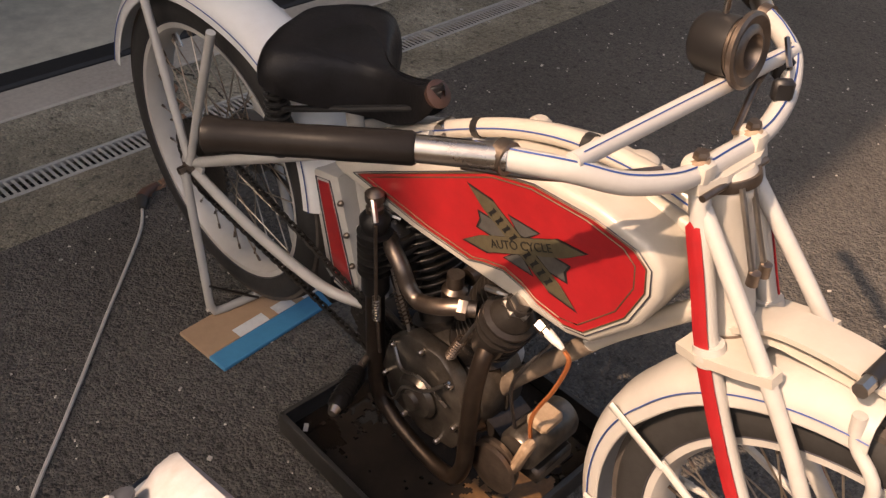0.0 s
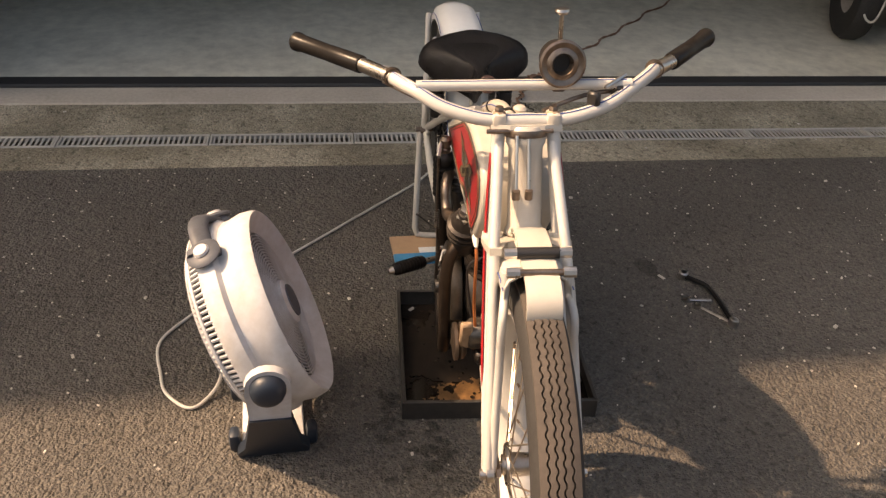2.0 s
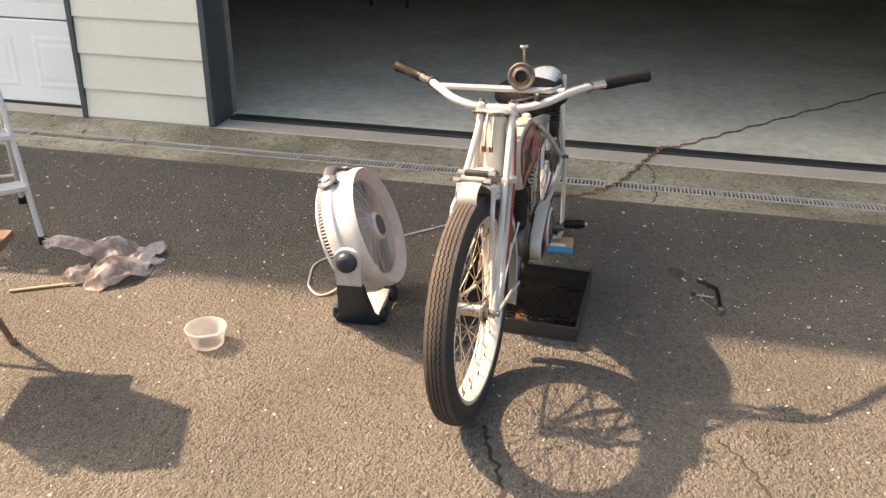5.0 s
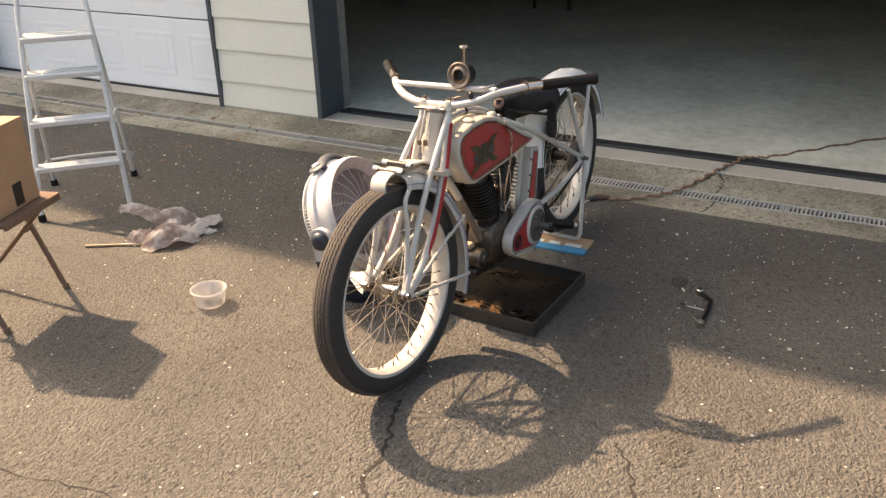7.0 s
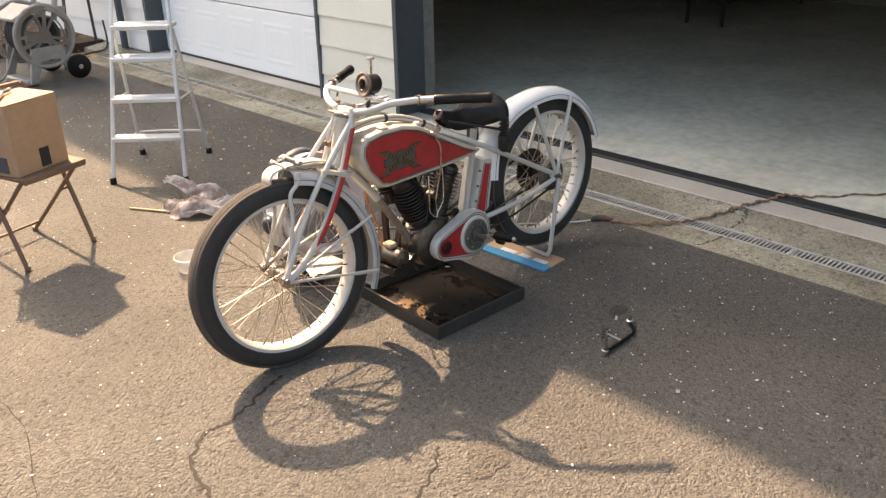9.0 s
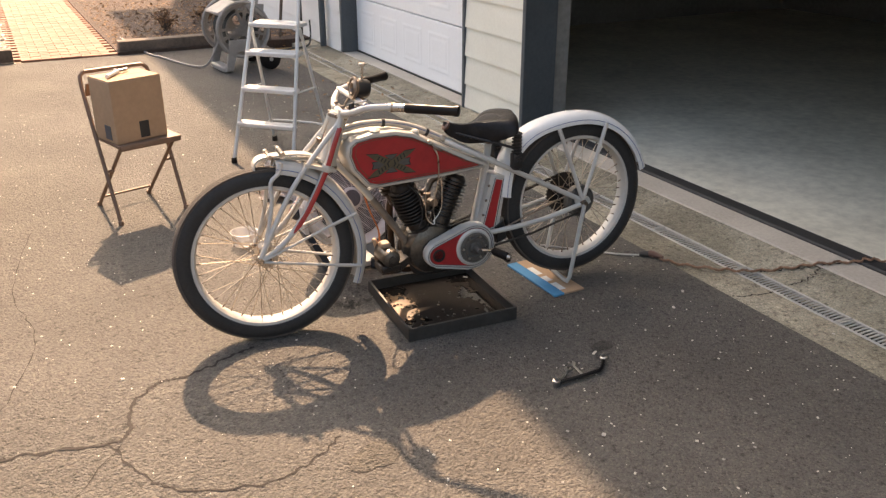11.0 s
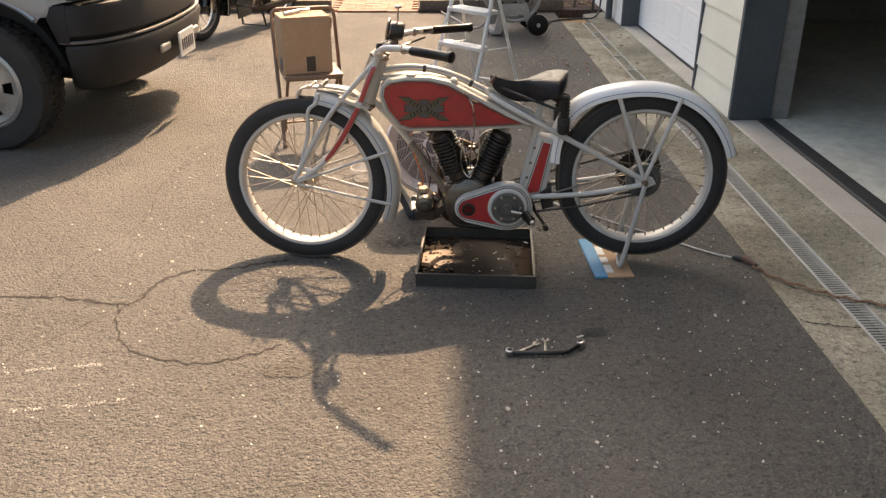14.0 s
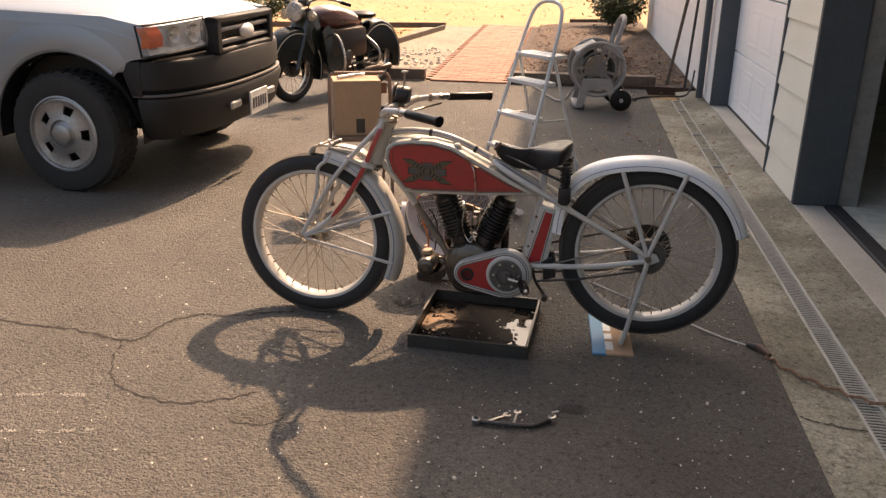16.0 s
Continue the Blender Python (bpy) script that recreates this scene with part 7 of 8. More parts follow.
crack([(2.6, 1.02), (1.9, 1.12), (1.35, 1.05), (1.077, 1.073), (0.877, 1.081), (0.637, 1.135), (0.57, 1.10), (0.54, 0.95), (0.426, 0.846), (0.333, 0.85), (0.185, 0.79), (0.07, 0.755)], 0.0062, 1.0)
crack([(0.637, 1.135), (0.559, 1.356), (0.458, 1.476), (0.254, 1.544), (0.117, 1.514), (-0.02, 1.43)], 0.0036, 2.0)
crack([(0.95, 1.08), (0.93, 0.8), (0.80, 0.35), (0.86, -0.2), (0.75, -0.9)], 0.0016, 3.0)
crack([(0.60, 1.16), (0.85, 1.5), (1.05, 1.9)], 0.0014, 4.0)
crack([(-1.85, 1.262), (-1.95, 1.285), (-2.06, 1.292)], 0.004, 5.0, 0.004, "concrete", (-1.847, -0.004, -2.0625, -0.018))
crack([(-2.166, 1.11), (-2.25, 1.15), (-2.33, 1.195), (-2.40, 1.225)], 0.0045, 6.0, 0.004, "concrete", (-2.404, 0.010, -2.1625, -0.018))
crack([(-2.166, 1.275), (-2.25, 1.285), (-2.33, 1.27), (-2.40, 1.235)], 0.0035, 7.0, 0.004, "concrete", (-2.404, 0.010, -2.1625, -0.018))
crack([(-2.41, 1.235), (-2.47, 1.25), (-2.575, 1.285)], 0.005, 8.0, 0.019, "concrete")
# grit and flakes scattered over the shaded asphalt
random.seed(21)
bm = empty_bm()
for k in range(1700):
    x, y = random.uniform(-1.8, 0.9), random.uniform(-3.5, 3.2)
    if -0.6 < x and random.random() < 0.6:
        continue
    s = random.uniform(0.0016, 0.0042) * (2.2 if random.random() < 0.06 else 1)
    box(bm, (x, y, s * 0.35), (s * random.uniform(0.8, 2.2), s, s * 0.7), 0, Matrix.Rotation(random.uniform(0, 3.1), 3, "Z"))
tagged(part("grit", bm, M["chip"], smooth=False), "scattered pale grit and flakes on the asphalt", "grit", "", "stuff")

# two rows of pale scuffs scraped into the asphalt
random.seed(33)
for line in (((0.834, 1.601), (0.623, 1.559), (0.476, 1.548)), ((0.746, 1.808), (0.527, 1.777), (0.388, 1.74))):
    bm = empty_bm()
    for q in curve_through([(x, y, 0) for x, y in line], 60):
        if noise.noise(Vector((q.x * 22, q.y * 5, 1))) < 0.0:
            continue
        for k in range(2):
            s = random.uniform(0.0012, 0.0034)
            box(bm, (q.x + random.gauss(0, 0.003), q.y + random.gauss(0, 0.005), 0.0012), (s * 1.8, s, 0.0024), 0, Matrix.Rotation(random.uniform(-0.6, 0.6), 3, "Z"))
    tagged(part("scuff", bm, M["chip"], smooth=False), "pale scraped scuff mark in the asphalt", "scuff", "", "stuff")

M["truck_tyre"] = mat("dusty_black_tyre", (0.032, 0.031, 0.029), (0.020, 0.019, 0.018), rough=0.8, grain=60, stains=7, bump=0.15)

# ---- silver pickup truck, facing the house ----
truck = thing("pickup_truck", "silver pickup truck with a black front bumper, parked on the driveway", "pickup truck", (1.921, -1.663, 0), 178.7)
# local: x ahead, y to its left (away from the motorcycle), z up; front axle at x = 0
HW = 0.935


def side_outline(front):
    """The lower body side with its wheel arches, as (x, z)."""
    arch = [(0.475 * math.cos(a), 0.355 + 0.500 * math.sin(a)) for a in (math.pi * k / 18 for k in range(19))]
    rear = [(-3.30 + 0.45 * math.cos(a), 0.355 + 0.455 * math.sin(a)) for a in (math.pi * k / 18 for k in range(19))]
    return arch, rear


def loft(rows):
    """A skin over rows of points of equal count."""
    bm = empty_bm()
    vs = [[bm.verts.new(p) for p in row] for row in rows]
    for a, b in zip(vs, vs[1:]):
        for j in range(len(a) - 1):
            bm.faces.new((a[j], a[j + 1], b[j + 1], b[j]))
    return bm


ARCH, REAR = side_outline(True)
for s in (-1, 1):
    bm = empty_bm()
    out = [(0.43, 0.815), (0.535, 0.825), (0.545, 0.92), (0.535, 1.014), (0.30, 1.058), (-0.75, 1.09), (-1.25, 1.10), (-4.25, 1.12), (-4.30, 0.52), (-3.78, 0.42)] + REAR[::-1] + [(-2.84, 0.40), (-0.50, 0.38)] + ARCH[:4:-1] + [(0.395, 0.745)]
    prism(bm, out, s * (HW - 0.10), s * HW, 0.022, 3)
    part("body_side", bm, M["car_paint"], truck, "silver body side with round wheel arches")
    # soft flare round the arch
    bm = empty_bm()
    tube(bm, [(0.482 * math.cos(a), s * (HW - 0.004), 0.355 + 0.507 * math.sin(a)) for a in (radians(48 + 132 * k / 28) for k in range(29))], 0.016, 8, squash=(1.0, 1.0))
    part("arch_flare", bm, M["car_paint"], truck)
    # broad raised lip of the wing round the arch
    g = loft([[(q * math.cos(a), s * (HW + out), 0.355 + q * 1.05 * math.sin(a)) for q, out in ((0.474, -0.004), (0.484, -0.004 + 0.018 * fade), (0.515, -0.004 + 0.022 * fade), (0.560, -0.004 + 0.015 * fade), (0.620, -0.004 + 0.006 * fade), (0.645, -0.008))] for a, fade in ((radians(46 + 132 * k / 32), math.sin(math.pi * (0.06 + 0.88 * k / 32)) ** 0.5) for k in range(33))])
    part("wing_lip", g, M["car_paint"], truck, "silver raised wing lip")
    # dark wheel housing over the tyre
    g = loft([[(q * math.cos(a), s * yy, 0.355 + q * 1.05 * math.sin(a)) for q, yy in ((0.470, HW - 0.012), (0.470, HW - 0.36), (0.10, HW - 0.37))] for a in (radians(-4 + 188 * k / 30) for k in range(31))])
    part("wheel_housing", g, M["car_black"], truck, "black wheel housing")
    # bumper corner that wraps to the arch
    bm = empty_bm()
    prism(bm, [(0.385, 0.735), (0.415, 0.806), (0.500, 0.812), (0.500, 0.600), (0.430, 0.600)], s * (HW - 0.09), s * (HW + 0.003), 0.012, 2)
    part("bumper_corner", bm, M["car_black"], truck, "black bumper corner moulding")
    bm = empty_bm()
    box(bm, (-1.62, s * (HW - 0.06), 0.36), (2.1, 0.10, 0.07), 0.02)
    part("sill", bm, M["car_black"], truck)
    for nm, x0, x1, cut in (("door", -1.62, -0.62, 0), ("door", -2.62, -1.64, 0)):
        bm = empty_bm()
        tube(bm, [(x1, s * (HW + 0.001), 0.46), (x1, s * (HW + 0.001), 1.08)], 0.004, 5)
        tube(bm, [(x0, s * (HW + 0.001), 0.46), (x0, s * (HW + 0.001), 1.08)], 0.004, 5)
        part("door_gap", bm, M["car_black"], truck)
        bm = empty_bm()
        box(bm, (x0 + 0.16, s * (HW + 0.014), 0.93), (0.17, 0.022, 0.035), 0.008, segments=2)
        part("door_handle", bm, M["car_black"], truck, "black door handle")
    bm = empty_bm()
    box(bm, (-0.50, s * (HW + 0.004), 0.985), (0.16, 0.010, 0.026), 0.003)
    part("side_badge", bm, M["chrome"], truck, "small chrome side badge")
    # roof pillars and windows
    bm = empty_bm()
    prism(bm, [(-0.62, 1.09), (-1.30, 1.66), (-2.60, 1.70), (-2.78, 1.11)], s * 0.72, s * (HW - 0.07), 0.03, 2)
    cabs = part("cab_side", bm, M["car_paint"], truck, "silver cab side")
    bm = empty_bm()
    prism(bm, [(-0.84, 1.12), (-1.34, 1.60), (-2.52, 1.63), (-2.62, 1.13)], s * (HW - 0.072), s * (HW - 0.062), 0)
    part("side_window", bm, M["glass"], cabs, "dark side window", smooth=False)
    bm = empty_bm()
    box(bm, (-0.86, s * (HW + 0.11), 1.17), (0.10, 0.20, 0.17), 0.03, segments=2)
    part("mirror", bm, M["car_black"], truck, "black door mirror")


# bonnet, crowned across and falling to the front
rows = []
for x, zc, zs, w in ((-0.80, 1.165, 1.10, 0.90), (-0.4, 1.155, 1.085, 0.905), (0.1, 1.130, 1.07, 0.90), (0.42, 1.095, 1.045, 0.885), (0.60, 1.06, 1.00, 0.86), (0.665, 1.02, 0.97, 0.84)):
    rows.append([(x - 0.10 * abs(u) ** 2 * (1 if x > 0.3 else 0), u * w, zs + (zc - zs) * (1 - abs(u) ** 3)) for u in [k / 10 for k in range(-10, 11)]])
    for q, at in ((-1, 0), (1, None)):
        end = rows[-1][0 if q < 0 else -1]
        for wy, dz in ((0.5, 0.008), (0.85, 0.030), (1.0, 0.070)):
            lip = (end[0], q * (w + (HW + 0.003 - w) * wy), end[2] - dz)
            rows[-1] = [lip] + rows[-1] if q < 0 else rows[-1] + [lip]
part("bonnet", loft(rows), M["car_paint"], truck, "silver bonnet")
rows = [[(-0.70, u * 0.86, 1.13), (-1.30, u * 0.76, 1.66)] for u in (-1, -0.5, 0, 0.5, 1)]
part("windscreen", loft(rows), M["glass"], truck, "dark windscreen", smooth=False)
bm = empty_bm()
box(bm, (-1.95, 0, 1.69), (1.34, 1.52, 0.06), 0.025, segments=2)
part("roof", bm, M["car_paint"], truck, "silver cab roof")
bm = empty_bm()
box(bm, (-2.74, 0, 1.38), (0.05, 1.5, 0.55), 0.02)
part("rear_wall", bm, M["car_paint"], truck)
bm = empty_bm()
box(bm, (-3.55, 0, 0.62), (1.5, 1.66, 0.05), 0)
part("load_bed", bm, M["car_black"], truck, "black load bed")
bm = empty_bm()
box(bm, (-4.27, 0, 0.84), (0.06, 1.70, 0.54), 0.015)
part("tailgate", bm, M["car_paint"], truck, "silver tailgate")
bm = empty_bm()
box(bm, (-1.8, 0, 0.62), (4.6, 1.50, 0.42), 0.03)
part("chassis", bm, M["car_black"], truck, "dark underbody")
bm = empty_bm()
box(bm, (0.10, 0, 0.66), (0.72, 1.02, 0.60), 0.05)
part("engine_bay", bm, M["car_black"], truck)
bm = empty_bm()
box(bm, (0.53, 0, 0.46), (0.24, 1.60, 0.22), 0.02)
part("splash_panel", bm, M["car_black"], truck)


def plan(y, bow, x0):
    return x0 - bow * (abs(y) / HW) ** 2.6


def band(z0, z1, x0, bow, depth, w, material, name, label, tuck=0.0, bev=0.02):
    """A bumper band that bows round the front in plan."""
    bm = empty_bm()
    n = 48
    rows, line = [], []
    for k in range(n + 1):
        th = math.pi * (k / n - 0.5)
        line.append(Vector((0.435 + bow + (x0 - 0.435 - bow) * max(0.0, math.cos(th)) ** 0.80, math.copysign(w * abs(math.sin(th)) ** 0.84, th), 0)))
    for k, p in enumerate(line):
        go = (line[min(k + 1, n)] - line[max(k - 1, 0)]).normalized()
        if k in (0, n):
            go = Vector((1 if k == 0 else -1, 0, 0))
        out = Vector((go.y, -go.x, 0))
        rows.append([bm.verts.new(p - out * a + Vector((0, 0, z))) for a, z in ((depth, z0 + 0.02), (tuck + bev, z0), (tuck, z0 + bev), (0, z1 - bev), (bev * 0.3, z1 - bev * 0.3), (bev, z1), (depth, z1))])
    for a, b in zip(rows, rows[1:]):
        for j in range(7):
            bm.faces.new((a[j], a[(j + 1) % 7], b[(j + 1) % 7], b[j]))
    bm.faces.new(rows[0])
    bm.faces.new(rows[-1])
    return part(name, bm, material, truck, label)


band(0.615, 0.812, 0.80, 0.0, 0.16, HW + 0.002, M["car_black"], "bumper_top", "black upper bumper moulding", 0.0, 0.03)
band(0.335, 0.600, 0.82, 0.03, 0.10, HW + 0.002, M["car_black"], "bumper", "black front bumper", 0.05, 0.035)
band(0.600, 0.616, 0.812, 0.01, 0.10, HW + 0.002, M["trim_grey"], "bumper_trim", "thin grey bumper trim line", 0.0, 0.004)
for s in (-1, 1):
    # headlamp: wraps the corner, its outer end orange
    lamp, rim_line = None, None
    for k0, k1, mt, nm, lb in ((0, 12, "lens_clear", "headlamp", "clear wrap-round headlamp"), (9, 12, "lens_orange", "indicator", "orange side indicator")):
        bm = empty_bm()
        rows = []
        for k in range(k0, k1 + 1):
            q = k / 12
            y = s * (0.475 + (HW + 0.004 - 0.475) * min(1.0, q * 1.08))
            x = plan(y, 0.17, 0.745) - (0.05 * (q - 0.926) / 0.074 if q > 0.926 else 0)
            zt, zb = 1.036 - 0.026 * q, 0.862 - 0.026 * q
            if nm == "indicator":
                x, y, zb, zt = x + 0.003, y + s * 0.003, zb + 0.048, zt - 0.012
            rows.append([bm.verts.new(p) for p in ((x - 0.08, y * 0.98, zb - 0.004), (x, y, zb), (x + 0.004, y, (zb + zt) / 2), (x - 0.028, y * 0.995, zt), (x - 0.07, y * 0.99, zt))])
        for a, b in zip(rows, rows[1:]):
            for j in range(4):
                bm.faces.new((a[j], a[j + 1], b[j + 1], b[j]))
        edge = [v.co.copy() for v in (r[1] for r in rows)] + [v.co.copy() for v in (r[3] for r in rows[::-1])]
        rim_line = rim_line or edge
        ob = part(nm, bm, M[mt], lamp or truck, lb)
        lamp = lamp or ob
    bm = empty_bm()
    tube(bm, rim_line, 0.007, 6, True)
    part("lamp_gasket", bm, M["car_black"], lamp, "black gasket round the lamp")
    rows = []
    for k in range(13):
        y = s * (0.475 + (HW - 0.012 - 0.475) * k / 12)
        x = plan(y, 0.17, 0.745) - 0.045
        rows.append([(x + 0.03, y, 0.872 - 0.026 * k / 12), (x, y, 0.90), (x - 0.004, y, 0.95), (x, y, 0.99), (x + 0.02, y, 1.026 - 0.026 * k / 12)])
    part("reflector_shell", loft(rows), M["lamp_shell"], lamp, "silvered reflector shell")
    for y0, r0 in ((0.58, 0.062), (0.74, 0.056)):
        bm = empty_bm()
        lathe(bm, [(0, 0), (r0 * 0.6, 0.008), (r0 * 0.9, 0.030), (r0, 0.045), (r0 * 0.93, 0.045), (r0 * 0.8, 0.026), (r0 * 0.3, 0.010), (r0 * 0.16, 0.012), (r0 * 0.12, 0.034), (0, 0.036)], (plan(y0, 0.17, 0.745) - 0.058, s * y0, 0.947), (1, s * 0.2, 0), 24)
        part("reflector", bm, M["chrome"], lamp, "round chrome reflector bowl")
    # wheels
for s, x in ((-1, 0.0), (1, 0.0), (-1, -3.30), (1, -3.30)):
    wl = new("wheel")
    wl.parent = truck
    wl.matrix_basis = pose(x - (0.03 if x > -1 else 0), s * (HW - 0.105), 0.362, 0, 0, (0 if s > 0 else 180) + (-4 if x > -1 else 0))
    bm = empty_bm()
    lathe(bm, [(0.225, -0.11), (0.30, -0.125), (0.345, -0.115), (0.362, -0.09), (0.362, 0.09), (0.345, 0.115), (0.30, 0.125), (0.232, 0.112), (0.225, 0.09)], (0, 0, 0), (0, 1, 0), 56, closed=True)
    part("tyre", bm, M["truck_tyre"], wl, "black all-terrain tyre")
    for k in range(36):
        for row, off in ((-0.062, 0), (0.0, 0.5), (0.062, 0)):
            a = 2 * math.pi * (k + off) / 36
            if x < -1 and row == 0.0:
                continue
            bm = empty_bm()
            box(bm, (0.364 * math.cos(a), row, 0.364 * math.sin(a)), (0.012, 0.054, 0.044), 0, Matrix.Rotation(-a, 3, "Y"))
            part("tread_block", bm, M["truck_tyre"], wl, smooth=False)
    # pressed wheel with five openings
    bm = empty_bm()
    lathe(bm, [(0.228, 0.108), (0.232, 0.118), (0.222, 0.122), (0.212, 0.108), (0.206, 0.070), (0.196, 0.070), (0.205, 0.115)], (0, 0, 0), (0, 1, 0), 48, closed=True)
    rim = part("rim", bm, M["car_steel"], wl, "silver five-spoke steel wheel")
    bm = empty_bm()
    n, inner, outer = 60, 0.085, 0.212
    for k in range(n):
        a0, a1 = 2 * math.pi * k / n, 2 * math.pi * (k + 1) / n
        ph = (k % 12)
        hole = ph in (4, 5, 6, 7)
        rr = [inner, 0.118, 0.172, outer]
        yy = [0.112, 0.104, 0.090, 0.100]
        for q in range(3):
            if hole and q == 1:
                continue
            bm.faces.new([bm.verts.new((r * math.cos(a), y, r * math.sin(a))) for r, y, a in ((rr[q], yy[q], a0), (rr[q + 1], yy[q + 1], a0), (rr[q + 1], yy[q + 1], a1), (rr[q], yy[q], a1))])
    bmesh.ops.remove_doubles(bm, verts=bm.verts, dist=0.0005)
    bmesh.ops.solidify(bm, geom=bm.faces[:], thickness=0.012)
    part("disc", bm, M["car_steel"], rim)
    bm = empty_bm()
    lathe(bm, [(0, 0.150), (0.040, 0.149), (0.060, 0.140), (0.066, 0.125), (0.078, 0.114), (0.086, 0.110), (0, 0.100)], (0, 0, 0), (0, 1, 0), 32)
    part("hub_cap", bm, M["car_steel"], rim, "domed silver hub cap")
    bm = empty_bm()
    lathe(bm, [(0, 0.04), (0.19, 0.04), (0.19, 0.02), (0, 0.02)], (0, 0, 0), (0, 1, 0), 28)
    part("brake_disc", bm, M["iron"], wl)
# grille with bars and an oval emblem
bm = empty_bm()
for y0, y1, z0, z1 in ((-0.47, 0.47, 0.985, 1.03), (-0.47, 0.47, 0.80, 0.835), (-0.47, -0.40, 0.80, 1.03), (0.40, 0.47, 0.80, 1.03)):
    box(bm, (0.735, (y0 + y1) / 2, (z0 + z1) / 2), (0.09, y1 - y0, z1 - z0), 0.012)
gr = part("grille", bm, M["car_black"], truck, "black grille surround")
bm = empty_bm()
box(bm, (0.690, 0, 0.91), (0.03, 0.84, 0.19), 0)
part("grille_mesh", bm, M["black_paint"], gr, smooth=False)
for z in (0.872, 0.948):
    bm = empty_bm()
    box(bm, (0.735, 0, z), (0.06, 0.80, 0.030), 0.010, segments=2)
    part("grille_bar", bm, M["car_steel"], gr, "grey grille bar")
bm = empty_bm()
lathe(bm, [(0, 0.034), (0.040, 0.030), (0.060, 0.016), (0.065, 0.0), (0.060, -0.012), (0, -0.012)], (0.770, 0, 0.915), (1, 0, 0), 28)
bmesh.ops.scale(bm, vec=(1, 1.5, 0.75), space=Matrix.Translation((-0.762, 0, -0.915)), verts=bm.verts)
part("oval_badge", bm, M["plate"], gr, "plain pale oval badge")
bm = empty_bm()
box(bm, (0.838, -0.02, 0.455), (0.012, 0.30, 0.155), 0.004)
pl = part("number_plate", bm, M["plate"], truck, "white number plate with dark bars", smooth=False)
for k in range(6):
    bm = empty_bm()
    box(bm, (0.8455, -0.125 + 0.042 * k, 0.452), (0.002, 0.022, 0.070), 0)
    part("plate_bar", bm, M["dark_line"], pl, smooth=False)
for y in (-0.30, 0.30):
    bm = empty_bm()
    box(bm, (0.790, y, 0.47), (0.03, 0.16, 0.05), 0.01)
    part("tow_slot", bm, M["car_steel"], truck)

# ---- old dark motorcycle behind the truck ----
moto = thing("motorcycle", "old dark green motorcycle with valanced mudguards and a maroon tank", "motorcycle", (1.67, -4.06, 0), 67)
# local: x ahead (towards the truck's far side), front wheel at x = 0


def old_wheel(x, r):
    wl = new("wheel")
    wl.parent = moto
    wl.location = (x, 0, r)
    bm = empty_bm()
    tube(bm, [((r - 0.045) * math.cos(a), 0, (r - 0.045) * math.sin(a)) for a in (2 * math.pi * k / 44 for k in range(44))], 0.045, 10, True)
    part("tyre", bm, M["tyre"], wl)
    bm = empty_bm()
    lathe(bm, [(r - 0.085, -0.03), (r - 0.072, -0.032), (r - 0.078, 0), (r - 0.072, 0.032), (r - 0.085, 0.03), (r - 0.098, 0)], (0, 0, 0), (0, 1, 0), 40, closed=True)
    part("rim", bm, M["chrome"], wl)
    bm = empty_bm()
    lathe(bm, [(0, -0.07), (0.05, -0.065), (0.07, -0.03), (0.07, 0.03), (0.05, 0.065), (0, 0.07)], (0, 0, 0), (0, 1, 0), 20)
    part("hub", bm, M["iron"], wl)
    for k in range(24):
        a = 2 * math.pi * k / 24
        bm = empty_bm()
        tube(bm, [(0.065 * math.cos(a + 0.9 * (-1) ** k), 0.03 * (-1) ** k, 0.065 * math.sin(a + 0.9 * (-1) ** k)), ((r - 0.095) * math.cos(a), 0, (r - 0.095) * math.sin(a))], 0.002, 4)
        part("spoke", bm, M["spoke"], wl)


old_wheel(0.0, 0.315)
old_wheel(-1.36, 0.315)
for cx, a0, a1, nm in ((0.0, -10, 200, "front_mudguard"), (-1.36, 5, 200, "rear_mudguard")):
    bm = empty_bm()
    rows = []
    for k in range(31):
        a = radians(a0 + (a1 - a0) * k / 30)
        dp = 0.25 * math.sin(math.pi * min(1.0, 0.12 + 0.80 * k / 30)) + 0.03
        row = []
        for y, rr in ((-0.082, 0.37 - dp), (-0.085, 0.372), (-0.06, 0.398), (0, 0.410), (0.06, 0.398), (0.085, 0.372), (0.082, 0.37 - dp)):
            row.append((cx + rr * math.cos(a), y, 0.315 + rr * math.sin(a)))
        rows.append(row)
    g = loft(rows)
    bmesh.ops.solidify(g, geom=g.faces[:], thickness=0.003)
    md = part(nm, g, M["moto_green"], moto, "dark valanced mudguard with pale lining")
    for s in (-1, 1):
        bm = empty_bm()
        tube(bm, [(cx + (r[1][0] - cx) * 0.93, s * 0.088, 0.315 + (r[1][2] - 0.315) * 0.93) for r in rows[2:]], 0.0045, 5)
        part("lining", bm, M["cream"], md, "pale lining")
